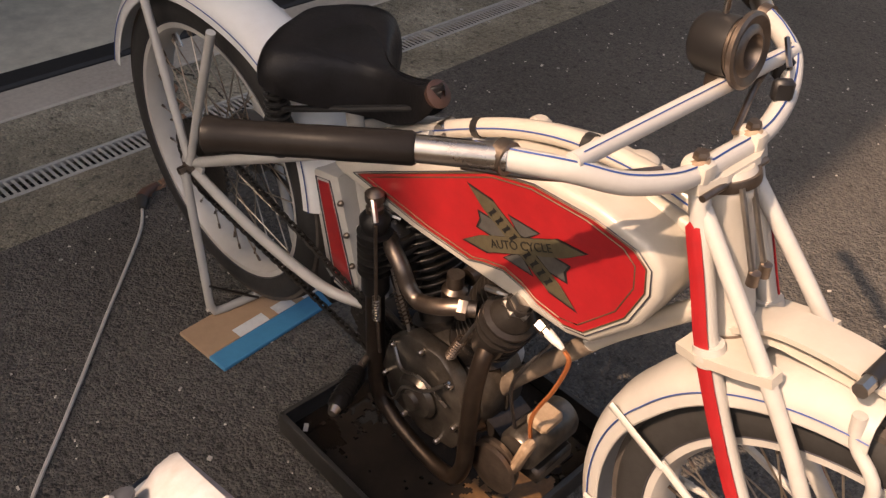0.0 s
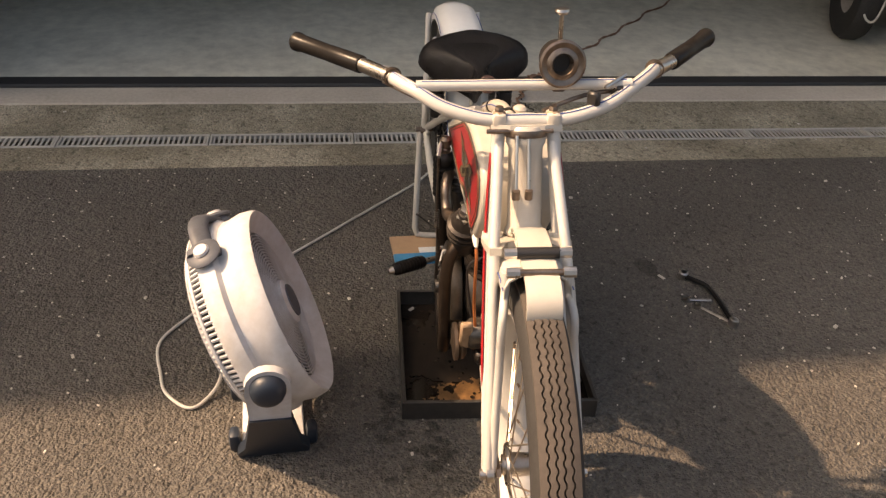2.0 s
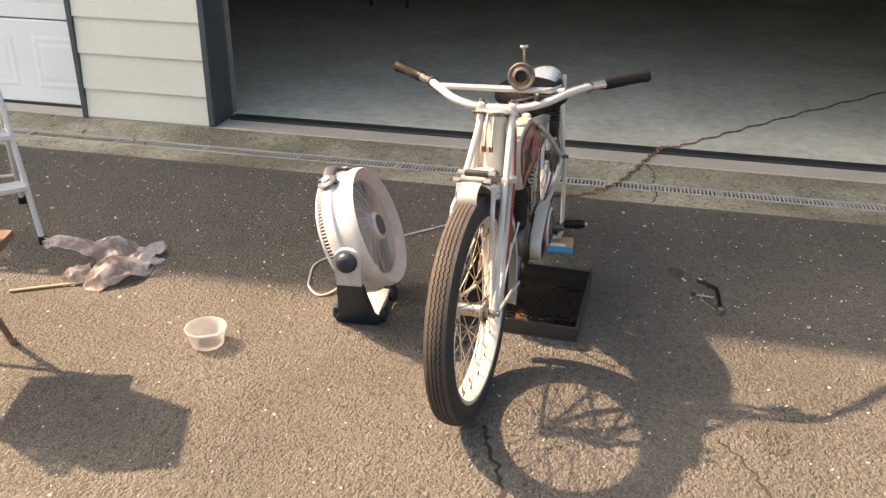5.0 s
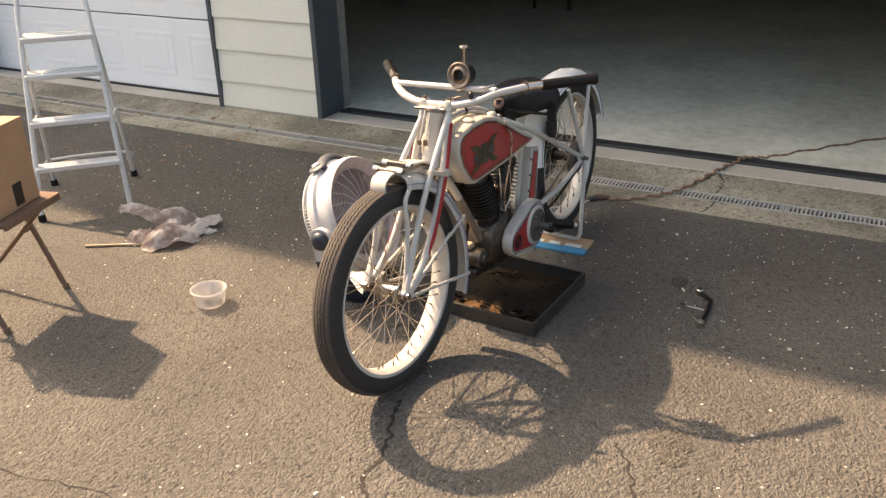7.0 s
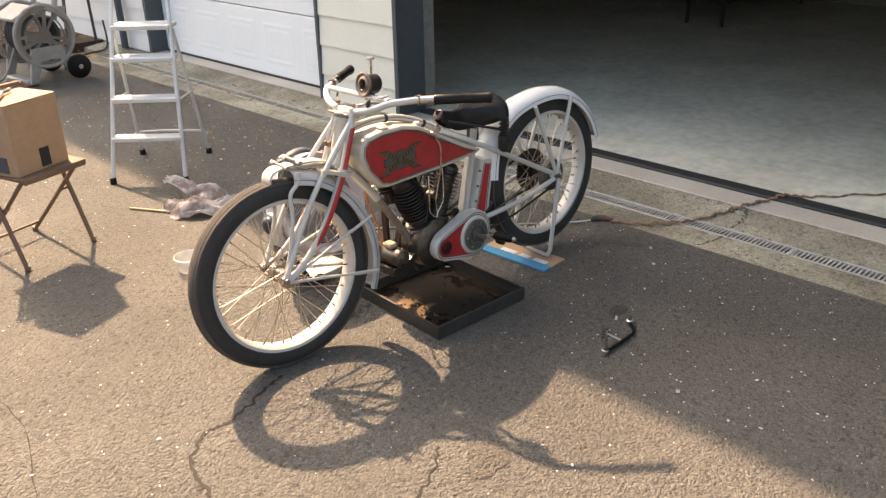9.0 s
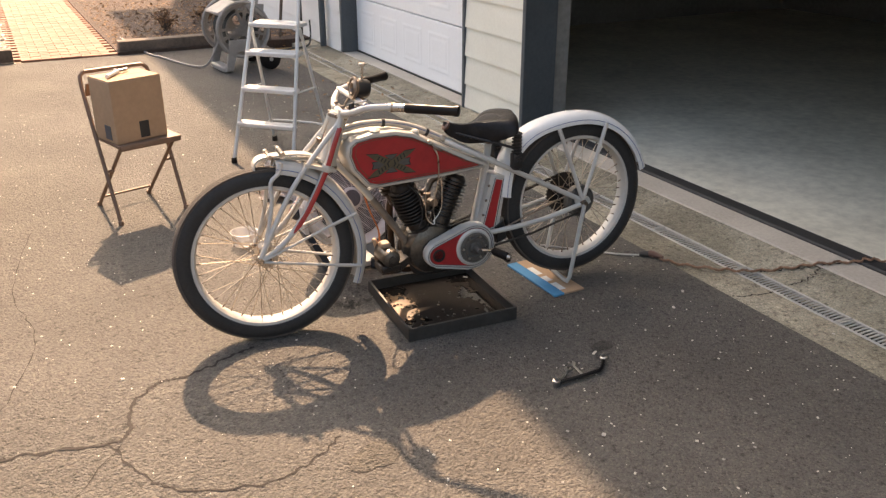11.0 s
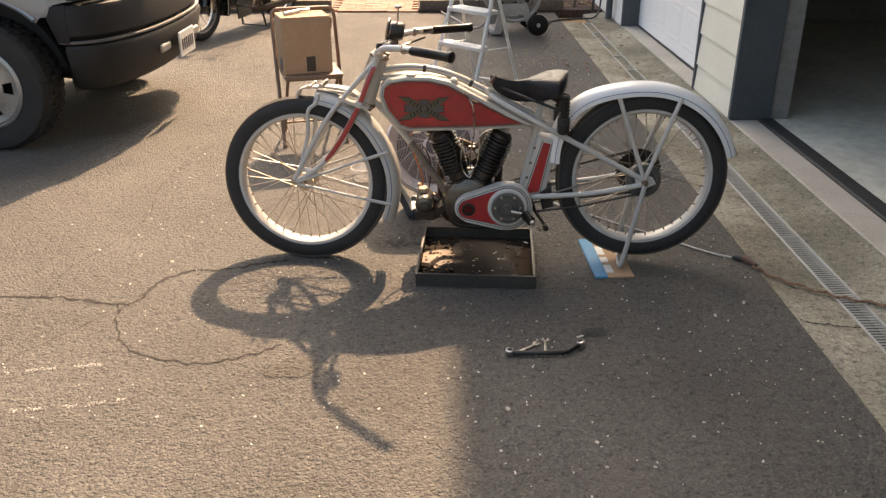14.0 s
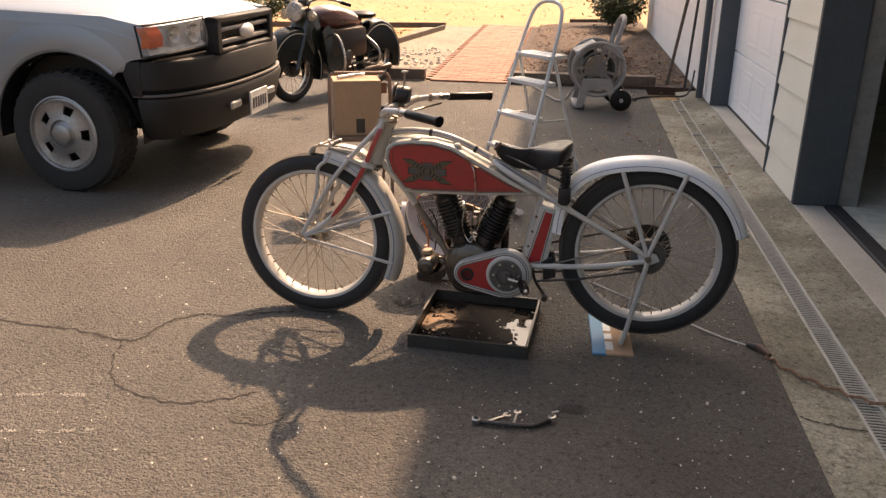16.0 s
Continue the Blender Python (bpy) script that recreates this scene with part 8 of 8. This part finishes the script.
for s in (-1, 1):
    free_bar("fork_leg", [(0.02, s * 0.085, 0.315), (-0.10, s * 0.085, 0.60), (-0.20, s * 0.08, 0.88)], 0.022, M["moto_green"], moto, smooth_path=False)
    free_bar("handlebar", [(-0.20, s * 0.05, 0.93), (-0.20, s * 0.18, 0.97), (-0.26, s * 0.32, 0.97), (-0.38, s * 0.38, 0.93)], 0.012, M["chrome"], moto)
    free_bar("grip", [(-0.33, s * 0.365, 0.945), (-0.44, s * 0.39, 0.915)], 0.017, M["rubber"], moto)
    free_bar("frame_tube", [(-0.26, s * 0.03, 0.78), (-0.42, s * 0.09, 0.34), (-0.95, s * 0.10, 0.30), (-1.36, s * 0.09, 0.33)], 0.018, M["moto_green"], moto)
    free_bar("rear_strut", [(-0.92, s * 0.09, 0.66), (-1.36, s * 0.10, 0.33)], 0.018, M["moto_green"], moto)
    free_bar("silencer", [(-0.52, s * 0.12, 0.26), (-0.75, s * 0.13, 0.20), (-1.05, s * 0.13, 0.20), (-1.45, s * 0.14, 0.22)], [0.020] * 8 + [0.032] * 11, M["exhaust"], moto)
    bm = empty_bm()
    lathe(bm, [(0, 0.05), (0.055, 0.05), (0.065, 0.07), (0.065, 0.19), (0.05, 0.21), (0, 0.215)], (-0.66, 0, 0.40), (0, s, 0), 24)
    cyl = part("cylinder", bm, M["alloy"], moto, "grey flat-twin cylinder")
    for k in range(7):
        bm = empty_bm()
        lathe(bm, [(0.05, 0.075 + 0.017 * k), (0.078, 0.077 + 0.017 * k), (0.078, 0.081 + 0.017 * k), (0.05, 0.083 + 0.017 * k)], (-0.66, 0, 0.40), (0, s, 0), 20, closed=True)
        part("fin", bm, M["alloy"], cyl)
    bm = empty_bm()
    lathe(bm, [(0, 0), (0.05, 0.004), (0.052, 0.012), (0, 0.02)], (-0.36, s * 0.40, 1.05), (-1, 0, 0), 18)
    part("mirror", bm, M["chrome"], moto)
bm = empty_bm()
lathe(bm, [(0, -0.10), (0.05, -0.09), (0.085, -0.04), (0.095, 0.02), (0.10, 0.03), (0.095, 0.04), (0, 0.055)], (-0.10, 0, 0.85), (1, 0, 0.05), 28)
hl = part("headlamp", bm, M["chrome"], moto, "round headlamp with bright lens")
bm = empty_bm()
lathe(bm, [(0.098, 0.03), (0.094, 0.044), (0.05, 0.062), (0, 0.066)], (-0.10, 0, 0.85), (1, 0, 0.05), 28, caps=False)
part("lens", bm, M["lens_clear"], hl)
bm = empty_bm()
rows = []
for x, w, z0, z1 in ((-0.34, 0.07, 0.70, 0.84), (-0.42, 0.14, 0.66, 0.89), (-0.60, 0.165, 0.63, 0.90), (-0.88, 0.14, 0.63, 0.84), (-1.05, 0.07, 0.64, 0.76)):
    rows.append([(x, w * math.cos(a), (z0 + z1) / 2 + (z1 - z0) / 2 * math.sin(a)) for a in (2 * math.pi * k / 20 for k in range(21))])
part("fuel_tank", loft(rows), M["maroon"], moto, "glossy maroon fuel tank")
bm = empty_bm()
lathe(bm, [(0, -0.15), (0.12, -0.14), (0.18, -0.07), (0.18, 0.07), (0.12, 0.14), (0, 0.15)], (-0.66, 0, 0.38), (0, 1, 0), 26)
part("crankcase", bm, M["iron"], moto, "dark crankcase")
for x, z, w in ((-1.14, 0.77, 0.15),):
    bm = empty_bm()
    lathe(bm, [(0, 0.045), (w * 0.7, 0.04), (w, 0.015), (w, -0.01), (w * 0.7, -0.035), (0, -0.04)], (x, 0, z), (0, 0, 1), 24)
    part("seat", bm, M["leather"], moto, "black rubber saddle")
for s in (-1, 1):
    bm = empty_bm()
    prism(bm, [(-0.36, 0.16), (-0.33, 0.40), (-0.27, 0.66), (-0.36, 0.72), (-0.50, 0.62), (-0.60, 0.42), (-0.58, 0.18)], s * 0.17, s * 0.185, 0.004, 1)
    part("leg_guard", bm, M["moto_green"], moto, "dark leg shield")
for s in (-1, 1):
    free_bar("crash_bar", [(-0.40, s * 0.10, 0.30), (-0.38, s * 0.32, 0.28), (-0.38, s * 0.36, 0.42), (-0.42, s * 0.26, 0.60), (-0.44, s * 0.12, 0.64)], 0.012, M["chrome"], moto)
    free_bar("rear_guard_bar", [(-0.95, s * 0.10, 0.30), (-0.98, s * 0.30, 0.30), (-1.00, s * 0.32, 0.45), (-1.02, s * 0.12, 0.58)], 0.011, M["chrome"], moto)
    free_bar("cable", [(-0.20, s * 0.16, 0.98), (-0.12, s * 0.14, 0.90), (-0.22, s * 0.08, 0.70), (-0.45, s * 0.08, 0.62)], 0.005, M["black_paint"], moto, seg=6)
bm = empty_bm()
prism(bm, [(-0.10, 0.62), (-0.15, 0.86), (-0.24, 0.88), (-0.36, 0.78), (-0.34, 0.50), (-0.24, 0.42)], -0.10, 0.10, 0.03, 2)
part("fork_shroud", bm, M["moto_green"], moto, "dark fork shroud")
for s in (-1, 1):
    bm = empty_bm()
    lathe(bm, [(0, -0.035), (0.03, -0.03), (0.045, 0.0), (0.05, 0.02), (0, 0.03)], (-0.14, s * 0.17, 0.82), (1, 0, 0), 18)
    part("spot_lamp", bm, M["chrome"], moto, "small chrome spot lamp")
free_bar("windscreen_bracket", [(-0.15, -0.10, 0.97), (-0.13, 0.0, 1.0), (-0.15, 0.10, 0.97)], 0.010, M["chrome"], moto)
bm = empty_bm()
box(bm, (-0.68, 0, 0.53), (0.62, 0.38, 0.30), 0.05, segments=2)
part("engine_top", bm, M["iron"], moto, "dark engine with carburettors")
bm = empty_bm()
lathe(bm, [(0, -0.035), (0.055, -0.03), (0.06, 0.0), (0.05, 0.03), (0, 0.04)], (-0.21, 0, 0.93), (0, 0, 1), 20)
part("instrument", bm, M["black_paint"], moto, "round instrument housing")
free_bar("centre_stand", [(-0.80, -0.12, 0.30), (-0.86, -0.14, 0.02), (-0.86, 0.14, 0.02), (-0.80, 0.12, 0.30)], 0.012, M["iron"], moto, smooth_path=False)

# ---- hose reel cart ----
reel = thing("hose_reel", "beige plastic hose reel cart on small wheels", "hose reel", (-1.25, -4.52, 0), 186)
# local: drum axis along y
RZ = 0.385
for s in (-1, 1):
    # side plate: a rimmed disc with three arms between fan-shaped openings
    bm = empty_bm()
    levels = [0.0] + [0.020 + 0.0075 * q for q in range(31)]
    n = 144
    cells = {}

    def plate_vert(q, k):
        k = 0 if q == 0 else k % n
        if (q, k) not in cells:
            a = 2 * math.pi * k / n + 0.35
            cells[q, k] = bm.verts.new((levels[q] * math.cos(a), s * 0.20, RZ + levels[q] * math.sin(a)))
        return cells[q, k]

    def opening(r, a):
        near_arm = abs((a / (2 * math.pi / 3)) % 1.0 - 0.5) * (2 * math.pi / 3) * r
        from_mid = (math.pi / 3) * r - near_arm
        return 0.060 < r < 0.200 and near_arm > 0.018 and abs(from_mid - 0.62 * r) > 0.013 and abs(r - 0.165) > 0.007

    for q in range(len(levels) - 1):
        for k in range(n):
            if opening((levels[q] + levels[q + 1]) / 2, 2 * math.pi * (k + 0.5) / n):
                continue
            ring = [plate_vert(q, k), plate_vert(q + 1, k), plate_vert(q + 1, k + 1), plate_vert(q, k + 1)]
            bm.faces.new(ring if q else ring[:3])
    bmesh.ops.solidify(bm, geom=bm.faces[:], thickness=0.012)
    sd = part("side_plate", bm, M["beige_plastic"], reel, "round beige side plate with three arms", smooth=False)
    bm = empty_bm()
    tube(bm, [(0.245 * math.cos(a), s * 0.20, RZ + 0.245 * math.sin(a)) for a in (2 * math.pi * k / 48 for k in range(48))], 0.017, 8, True)
    part("side_rim", bm, M["beige_plastic"], sd)
    # plate's shoulder up to the handle
    bm = empty_bm()
    prism(bm, [(0.02, RZ + 0.205), (0.10, RZ + 0.19), (0.20, RZ + 0.09), (0.215, RZ + 0.215), (0.06, RZ + 0.232)], s * 0.20 - 0.012, s * 0.20 + 0.012, 0.004, 1)
    part("shoulder", bm, M["beige_plastic"], sd)
    bm = empty_bm()
    prism(bm, [(-0.20, 0.02), (-0.13, 0.02), (-0.08, 0.20), (0.08, 0.20), (0.14, 0.07), (0.20, 0.07), (0.12, 0.30), (-0.14, 0.30)], s * 0.20 - 0.015, s * 0.20 + 0.015, 0.005, 1)
    part("leg", bm, M["beige_plastic"], reel)
    bm = empty_bm()
    lathe(bm, [(0, -0.03), (0.07, -0.03), (0.098, -0.02), (0.104, 0), (0.098, 0.02), (0.07, 0.03), (0, 0.03)], (0.225, s * 0.235, 0.105), (0, 1, 0), 28)
    wh = part("wheel", bm, M["rubber"], reel, "small black wheel")
    bm = empty_bm()
    lathe(bm, [(0, 0.034), (0.014, 0.034), (0.02, 0.031), (0, 0.03)], (0.225, s * 0.235, 0.105), (0, s, 0), 16)
    part("wheel_cap", bm, M["beige_plastic"], wh)
free_bar("push_handle", [(0.12, -0.17, 0.50), (0.19, -0.16, 0.76), (0.22, -0.09, 0.85), (0.22, 0.09, 0.85), (0.19, 0.16, 0.76), (0.12, 0.17, 0.50)], 0.024, M["beige_plastic"], reel, "beige loop handle")
bm = empty_bm()
box(bm, (-0.165, 0, 0.03), (0.10, 0.36, 0.05), 0.012)
part("front_skid", bm, M["beige_plastic"], reel)
bm = empty_bm()
box(bm, (-0.12, 0, 0.575), (0.22, 0.34, 0.030), 0.012, Matrix.Rotation(-0.45, 3, "Y"))
part("top_cover", bm, M["beige_plastic"], reel)
bm = empty_bm()
for k in range(7):
    y = -0.13 + 0.043 * k
    tube(bm, [(0.150 * math.cos(a), y, RZ + 0.150 * math.sin(a)) for a in (2 * math.pi * j / 36 for j in range(36))], 0.021, 8, True)
tagged(part("hose_coil", bm, M["hose"], reel, "dark garden hose wound on the drum"), kind="stuff")
hose = thing("garden_hose", "thin pale hose trailing over the asphalt to the reel", "garden hose", (0, 0, 0))
free_bar("hose", [(-1.12, -4.60, 0.30), (-0.98, -4.62, 0.05), (-0.85, -4.80, 0.012), (-0.70, -5.30, 0.012), (-0.58, -5.72, 0.012), (-0.45, -6.6, 0.045)], 0.010, M["beige_plastic"], hose)
free_bar("hose", [(-1.55, -4.75, 0.012), (-1.75, -5.12, 0.012), (-2.0, -5.25, 0.012), (-2.25, -5.40, 0.02), (-2.32, -5.55, 0.25)], 0.010, M["hose"], hose)

# ---- garden beyond the driveway ----
for x0, x1, y, hgt, lb in ((0.66, 2.1, -5.83, 0.13, "weathered timber edging beside the gravel"), (-1.95, -0.33, -5.87, 0.13, "weathered timber edging beside the planting bed")):
    tm = thing("garden_timber", lb, "timber", ((x0 + x1) / 2, y, 0), 1.5, group="garden timbers")
    bm = empty_bm()
    box(bm, (0, 0, hgt / 2 - 0.03), (x1 - x0, 0.15, hgt + 0.06), 0.014, segments=2)
    part("beam", bm, M["timber"], tm)
slab("gravel_bed", 0.655, 9.0, -9.0, -5.752, -0.25, 0.01, M["gravel"], "pale brown gravel bed", "gravel")
bm = empty_bm()
edge = [(-2.38, -5.752), (-0.31, -5.752), (-0.22, -12.6), (-0.4, -13.4), (-0.9, -14.2), (-2.38, -14.7)]
lo, hi = [bm.verts.new((x, y, -0.25)) for x, y in edge], [bm.verts.new((x, y, 0.03)) for x, y in edge]
bm.faces.new(lo[::-1])
bm.faces.new(hi)
for i in range(len(edge)):
    bm.faces.new((lo[i], lo[(i + 1) % len(edge)], hi[(i + 1) % len(edge)], hi[i]))
tagged(part("planting_bed", bm, M["mulch"], smooth=False), "planting bed covered with dry leaves and bark", "planting bed", "", "structure")
slab("gravel_strip", 0.70, 1.9, -12.9, -9.0, -0.25, 0.005, M["gravel"], "pale brown gravel beside the brick path", "gravel")
for a, b in (((1.95, -7.9), (1.40, -12.1)), ((1.45, -12.6), (6.5, -11.3)), ((-0.9, -14.3), (-2.3, -14.75))):
    tm = thing("garden_board", "thin weathered board edging the gravel", "board", ((a[0] + b[0]) / 2, (a[1] + b[1]) / 2, 0), math.degrees(math.atan2(b[1] - a[1], b[0] - a[0])), group="edging boards")
    bm = empty_bm()
    L = math.hypot(b[0] - a[0], b[1] - a[1])
    box(bm, (0, 0, 0.04), (L, 0.04, 0.10), 0.006)
    part("plank", bm, M["timber"], tm, smooth=False)

# leaning garden canes and a downpipe at the house corner
pole = thing("garden_poles", "two dark poles leaning against the house wall", "poles", (0, 0, 0))
free_bar("pole", [(-2.085, -5.93, 0.03), (-2.36, -6.18, 1.75)], 0.018, M["timber"], pole)
free_bar("pole", [(-2.24, -5.60, 0.03), (-2.36, -5.95, 1.55)], 0.015, M["iron"], pole)
pipe = thing("downpipe", "grey rainwater downpipe on the house wall", "downpipe", (-2.345, -5.20, 0))
free_bar("pipe", [(0, 0, 0.02), (0, 0, 2.6)], 0.035, M["trim_blue"], pipe)


def leafy(name, at, rad, hgt, count, leaf, material, seed, label):
    """A shrub: stems that fork from the base, with many small leaves set along and about them."""
    random.seed(seed)
    sh = thing(name, label, "shrub", at)
    bm = empty_bm()
    tips = []
    for k in range(12):
        a = random.uniform(0, 6.28)
        r = rad * random.uniform(0.3, 1.0)
        tip = Vector((r * math.cos(a), r * math.sin(a), hgt * random.uniform(0.5, 1.0)))
        tube(bm, [(0, 0, 0), tuple(tip * 0.5 + Vector((0, 0, 0.05))), tuple(tip)], [0.012, 0.008, 0.003], 5)
        tips.append(tip)
    part("stems", bm, M["timber"], sh)
    vs, fs = [], []
    for k in range(count):
        tip = random.choice(tips)
        c = tip * random.uniform(0.35, 1.05) + Vector((random.gauss(0, rad * 0.16), random.gauss(0, rad * 0.16), random.gauss(0, hgt * 0.09)))
        if c.z < 0.02:
            c.z = 0.02
        e = Euler((random.uniform(-0.9, 0.9), random.uniform(-0.9, 0.9), random.uniform(0, 6.28))).to_matrix()
        s = leaf * random.uniform(0.6, 1.3)
        i = len(vs)
        for q in ((-0.5, 0, 0), (0, -0.22, 0.06), (0.55, 0, 0), (0, 0.22, 0.06)):
            vs.append(c + e @ (Vector(q) * s))
        fs += [(i, i + 1, i + 2), (i, i + 2, i + 3)]
    me = bpy.data.meshes.new("leaves")
    me.from_pydata([tuple(v) for v in vs], [], fs)
    me.materials.append(material)
    ob = new("leaves", me)
    ob.parent = sh
    ob["kind"] = "stuff"
    return sh


leafy("shrub", (-1.85, -12.6, 0.03), 0.5, 0.75, 2600, 0.09, M["leaf"], 3, "green leafy shrub against the house wall")
leafy("shrub", (-1.75, -13.6, 0.03), 0.75, 1.0, 2400, 0.10, M["leaf"], 4, "green leafy shrub against the house wall")
leafy("shrub", (5.3, -13.0, -0.06), 0.8, 0.75, 2200, 0.10, M["leaf"], 5, "low olive shrub at the edge of the dry field")
leafy("dry_plant", (-1.0, -6.9, 0.03), 0.22, 0.25, 320, 0.05, M["dry_leaf"], 6, "small withered plant in the bed")
leafy("dry_plant", (-1.6, -7.5, 0.03), 0.25, 0.22, 320, 0.05, M["dry_leaf"], 7, "small withered plant in the bed")
random.seed(31)
vs, fs = [], []
for k in range(3600):
    x, y = random.uniform(-2.34, -0.34), -5.97 - 7.5 * random.random() ** 1.5
    z = 0.034
    if k > 3450:
        x, y, z = random.uniform(-2.38, -1.2), random.uniform(-5.5, -1.4), 0.004
    s = random.uniform(0.02, 0.055)
    e = Euler((random.uniform(-0.5, 0.5), random.uniform(-0.5, 0.5), random.uniform(0, 6.28))).to_matrix()
    i = len(vs)
    for q in ((-0.5, 0, 0), (0, -0.3, 0.08), (0.5, 0, 0), (0, 0.3, 0.08)):
        v = e @ (Vector(q) * s)
        vs.append((x + v.x, y + v.y, max(z + 0.006 + v.z, z - 0.001)))
    fs += [(i, i + 1, i + 2), (i, i + 2, i + 3)]
me = bpy.data.meshes.new("fallen_leaves")
me.from_pydata(vs, [], fs)
me.materials.append(M["dry_leaf"])
tagged(new("fallen_leaves", me), "scattered dry brown leaves in the bed and along the house", "leaves", "", "stuff")
bm = empty_bm()
for k in range(900):
    x, y = random.uniform(0.70, 5.5), random.uniform(-8.9, -5.98)
    s = random.uniform(0.012, 0.035)
    box(bm, (x, y, 0.01 + s * 0.25), (s * 1.4, s, s * 0.7), s * 0.0, Euler((random.uniform(-.4, .4), random.uniform(-.4, .4), random.uniform(0, 3.1))).to_matrix())
tagged(part("gravel_stones", bm, M["chip"], smooth=False), "loose pale gravel stones", "gravel", "", "stuff")
# tufts of dry grass on the field
random.seed(41)
vs, fs = [], []
for k in range(5000):
    y = -9.2 - 40 * random.random() ** 1.8
    x = random.uniform(-4, 26)
    if -0.5 < x < 2.0 and y > -13.5:
        continue
    if x < 0.6 and y > -14.9:
        continue
    hgt = random.uniform(0.015, 0.05)
    a = random.uniform(0, 6.28)
    w = random.uniform(0.01, 0.03)
    i = len(vs)
    vs += [(x - w * math.cos(a), y - w * math.sin(a), -0.06), (x + w * math.cos(a), y + w * math.sin(a), -0.06), (x + random.gauss(0, 0.05), y + random.gauss(0, 0.05), hgt - 0.06)]
    fs.append((i, i + 1, i + 2))
me = bpy.data.meshes.new("dry_grass")
me.from_pydata(vs, [], fs)
me.materials.append(M["dry_grass"])
tagged(new("dry_grass", me), "tufts of golden dry grass on the field", "grass", "", "stuff")

# ---- inside the garage ----
cart = thing("utility_cart", "dark utility cart with a pneumatic wheel in the garage", "cart", (-3.42, 3.30, 0.012), -15)
bm = empty_bm()
box(bm, (-0.35, 0.42, 0.42), (1.0, 0.62, 0.34), 0.03)
part("cart_body", bm, M["dark_junk"], cart, "dark cart body")
for y in (0.04, 0.80):
    bm = empty_bm()
    lathe(bm, [(0.13, -0.05), (0.20, -0.065), (0.255, -0.055), (0.27, -0.03), (0.27, 0.03), (0.255, 0.055), (0.20, 0.065), (0.13, 0.05)], (0.1, y, 0.272), (0, 1, 0), 36, closed=True)
    wl = part("wheel", bm, M["tyre"], cart, "black pneumatic wheel")
    bm = empty_bm()
    lathe(bm, [(0, -0.06), (0.05, -0.06), (0.06, -0.03), (0.12, -0.035), (0.14, -0.045), (0.14, 0.045), (0.12, 0.03), (0, 0.03)], (0.1, y, 0.272), (0, 1, 0), 28)
    part("rim", bm, M["beige_plastic"], wl, "pale wheel rim")
free_bar("loop", [(0.30, 0.02, 0.60), (0.33, 0.0, 0.35), (0.36, 0.02, 0.20), (0.42, 0.06, 0.20), (0.44, 0.08, 0.40), (0.42, 0.1, 0.62)], 0.006, M["white_cord"], cart)
shelf = thing("storage_shelf", "dark steel shelf with boxes along the garage wall", "shelf", (-7.9, -1.45, 0.012), 0)
for z in (0.25, 0.85, 1.45):
    bm = empty_bm()
    box(bm, (0, 0, z), (2.0, 0.45, 0.03), 0.004)
    part("shelf_board", bm, M["dark_junk"], shelf, smooth=False)
for x in (-0.98, 0.98):
    for y in (-0.2, 0.2):
        bm = empty_bm()
        box(bm, (x, y, 0.95), (0.03, 0.03, 1.9), 0.002)
        part("upright", bm, M["dark_junk"], shelf, smooth=False)
for k, (x, z, w, hh, mt) in enumerate(((-0.5, 0.266, 0.5, 0.32, "red_junk"), (0.2, 0.266, 0.4, 0.28, "cardboard"), (-0.6, 0.866, 0.45, 0.3, "cardboard"), (0.3, 0.866, 0.5, 0.25, "dark_junk"))):
    bx = thing("storage_box", "dusty storage box on the shelf" if mt != "red_junk" else "faded red storage box on the shelf", "box", (-7.9 + x, -1.45, 0.012 + z), 0, group="boxes on the shelf")
    bm = empty_bm()
    box(bm, (0, 0, hh / 2), (w, 0.36, hh), 0.006)
    part("box_body", bm, M[mt], bx, smooth=False)
    bm = empty_bm()
    box(bm, (0, 0, hh + 0.006), (w + 0.01, 0.37, 0.012), 0.003)
    part("box_lid", bm, M[mt], bx, smooth=False)

# ---- brick path: single bricks near the driveway, the rest joined ----
slab("path_bed", -0.318, 0.86, -13.3, -5.755, -0.25, -0.004, M["mortar"], "sandy bed of the brick path", "path bed")
path = thing("brick_path", "brick garden path of red-brown pavers in sand", "brick path", (0, 0, 0), kind="structure")
bmk = empty_bm()
box(bmk, (0, 0, 0), (0.183, 0.0895, 0.05), 0.004)
brick_mesh = bpy.data.meshes.new("brick")
bmk.to_mesh(brick_mesh)
bmk.free()
brick_mesh.materials.append(M["brick"])
random.seed(51)
far = empty_bm()
row, y = 0, -5.80
while y > -13.2:
    left = -0.29 + (-5.80 - y) * 0.012
    for k in range(5):
        x = left + 0.093 + 0.1865 * k + (0.046 if row % 2 else -0.046)
        dz = random.uniform(-0.002, 0.002)
        rz = random.uniform(-0.6, 0.6) + 0.0
        if row < 60:
            o = new("brick", brick_mesh)
            o.parent = path
            o.matrix_basis = pose(x, y, -0.012 + dz + 0.006, random.uniform(-0.6, 0.6), random.uniform(-0.6, 0.6), rz)
        else:
            box(far, (x, y, -0.006 + dz), (0.182, 0.089, 0.05), 0, Matrix.Rotation(radians(rz), 3, "Z"))
    row, y = row + 1, y - 0.0935
tagged(part("far_bricks", far, M["brick"], path, smooth=False), kind="stuff")
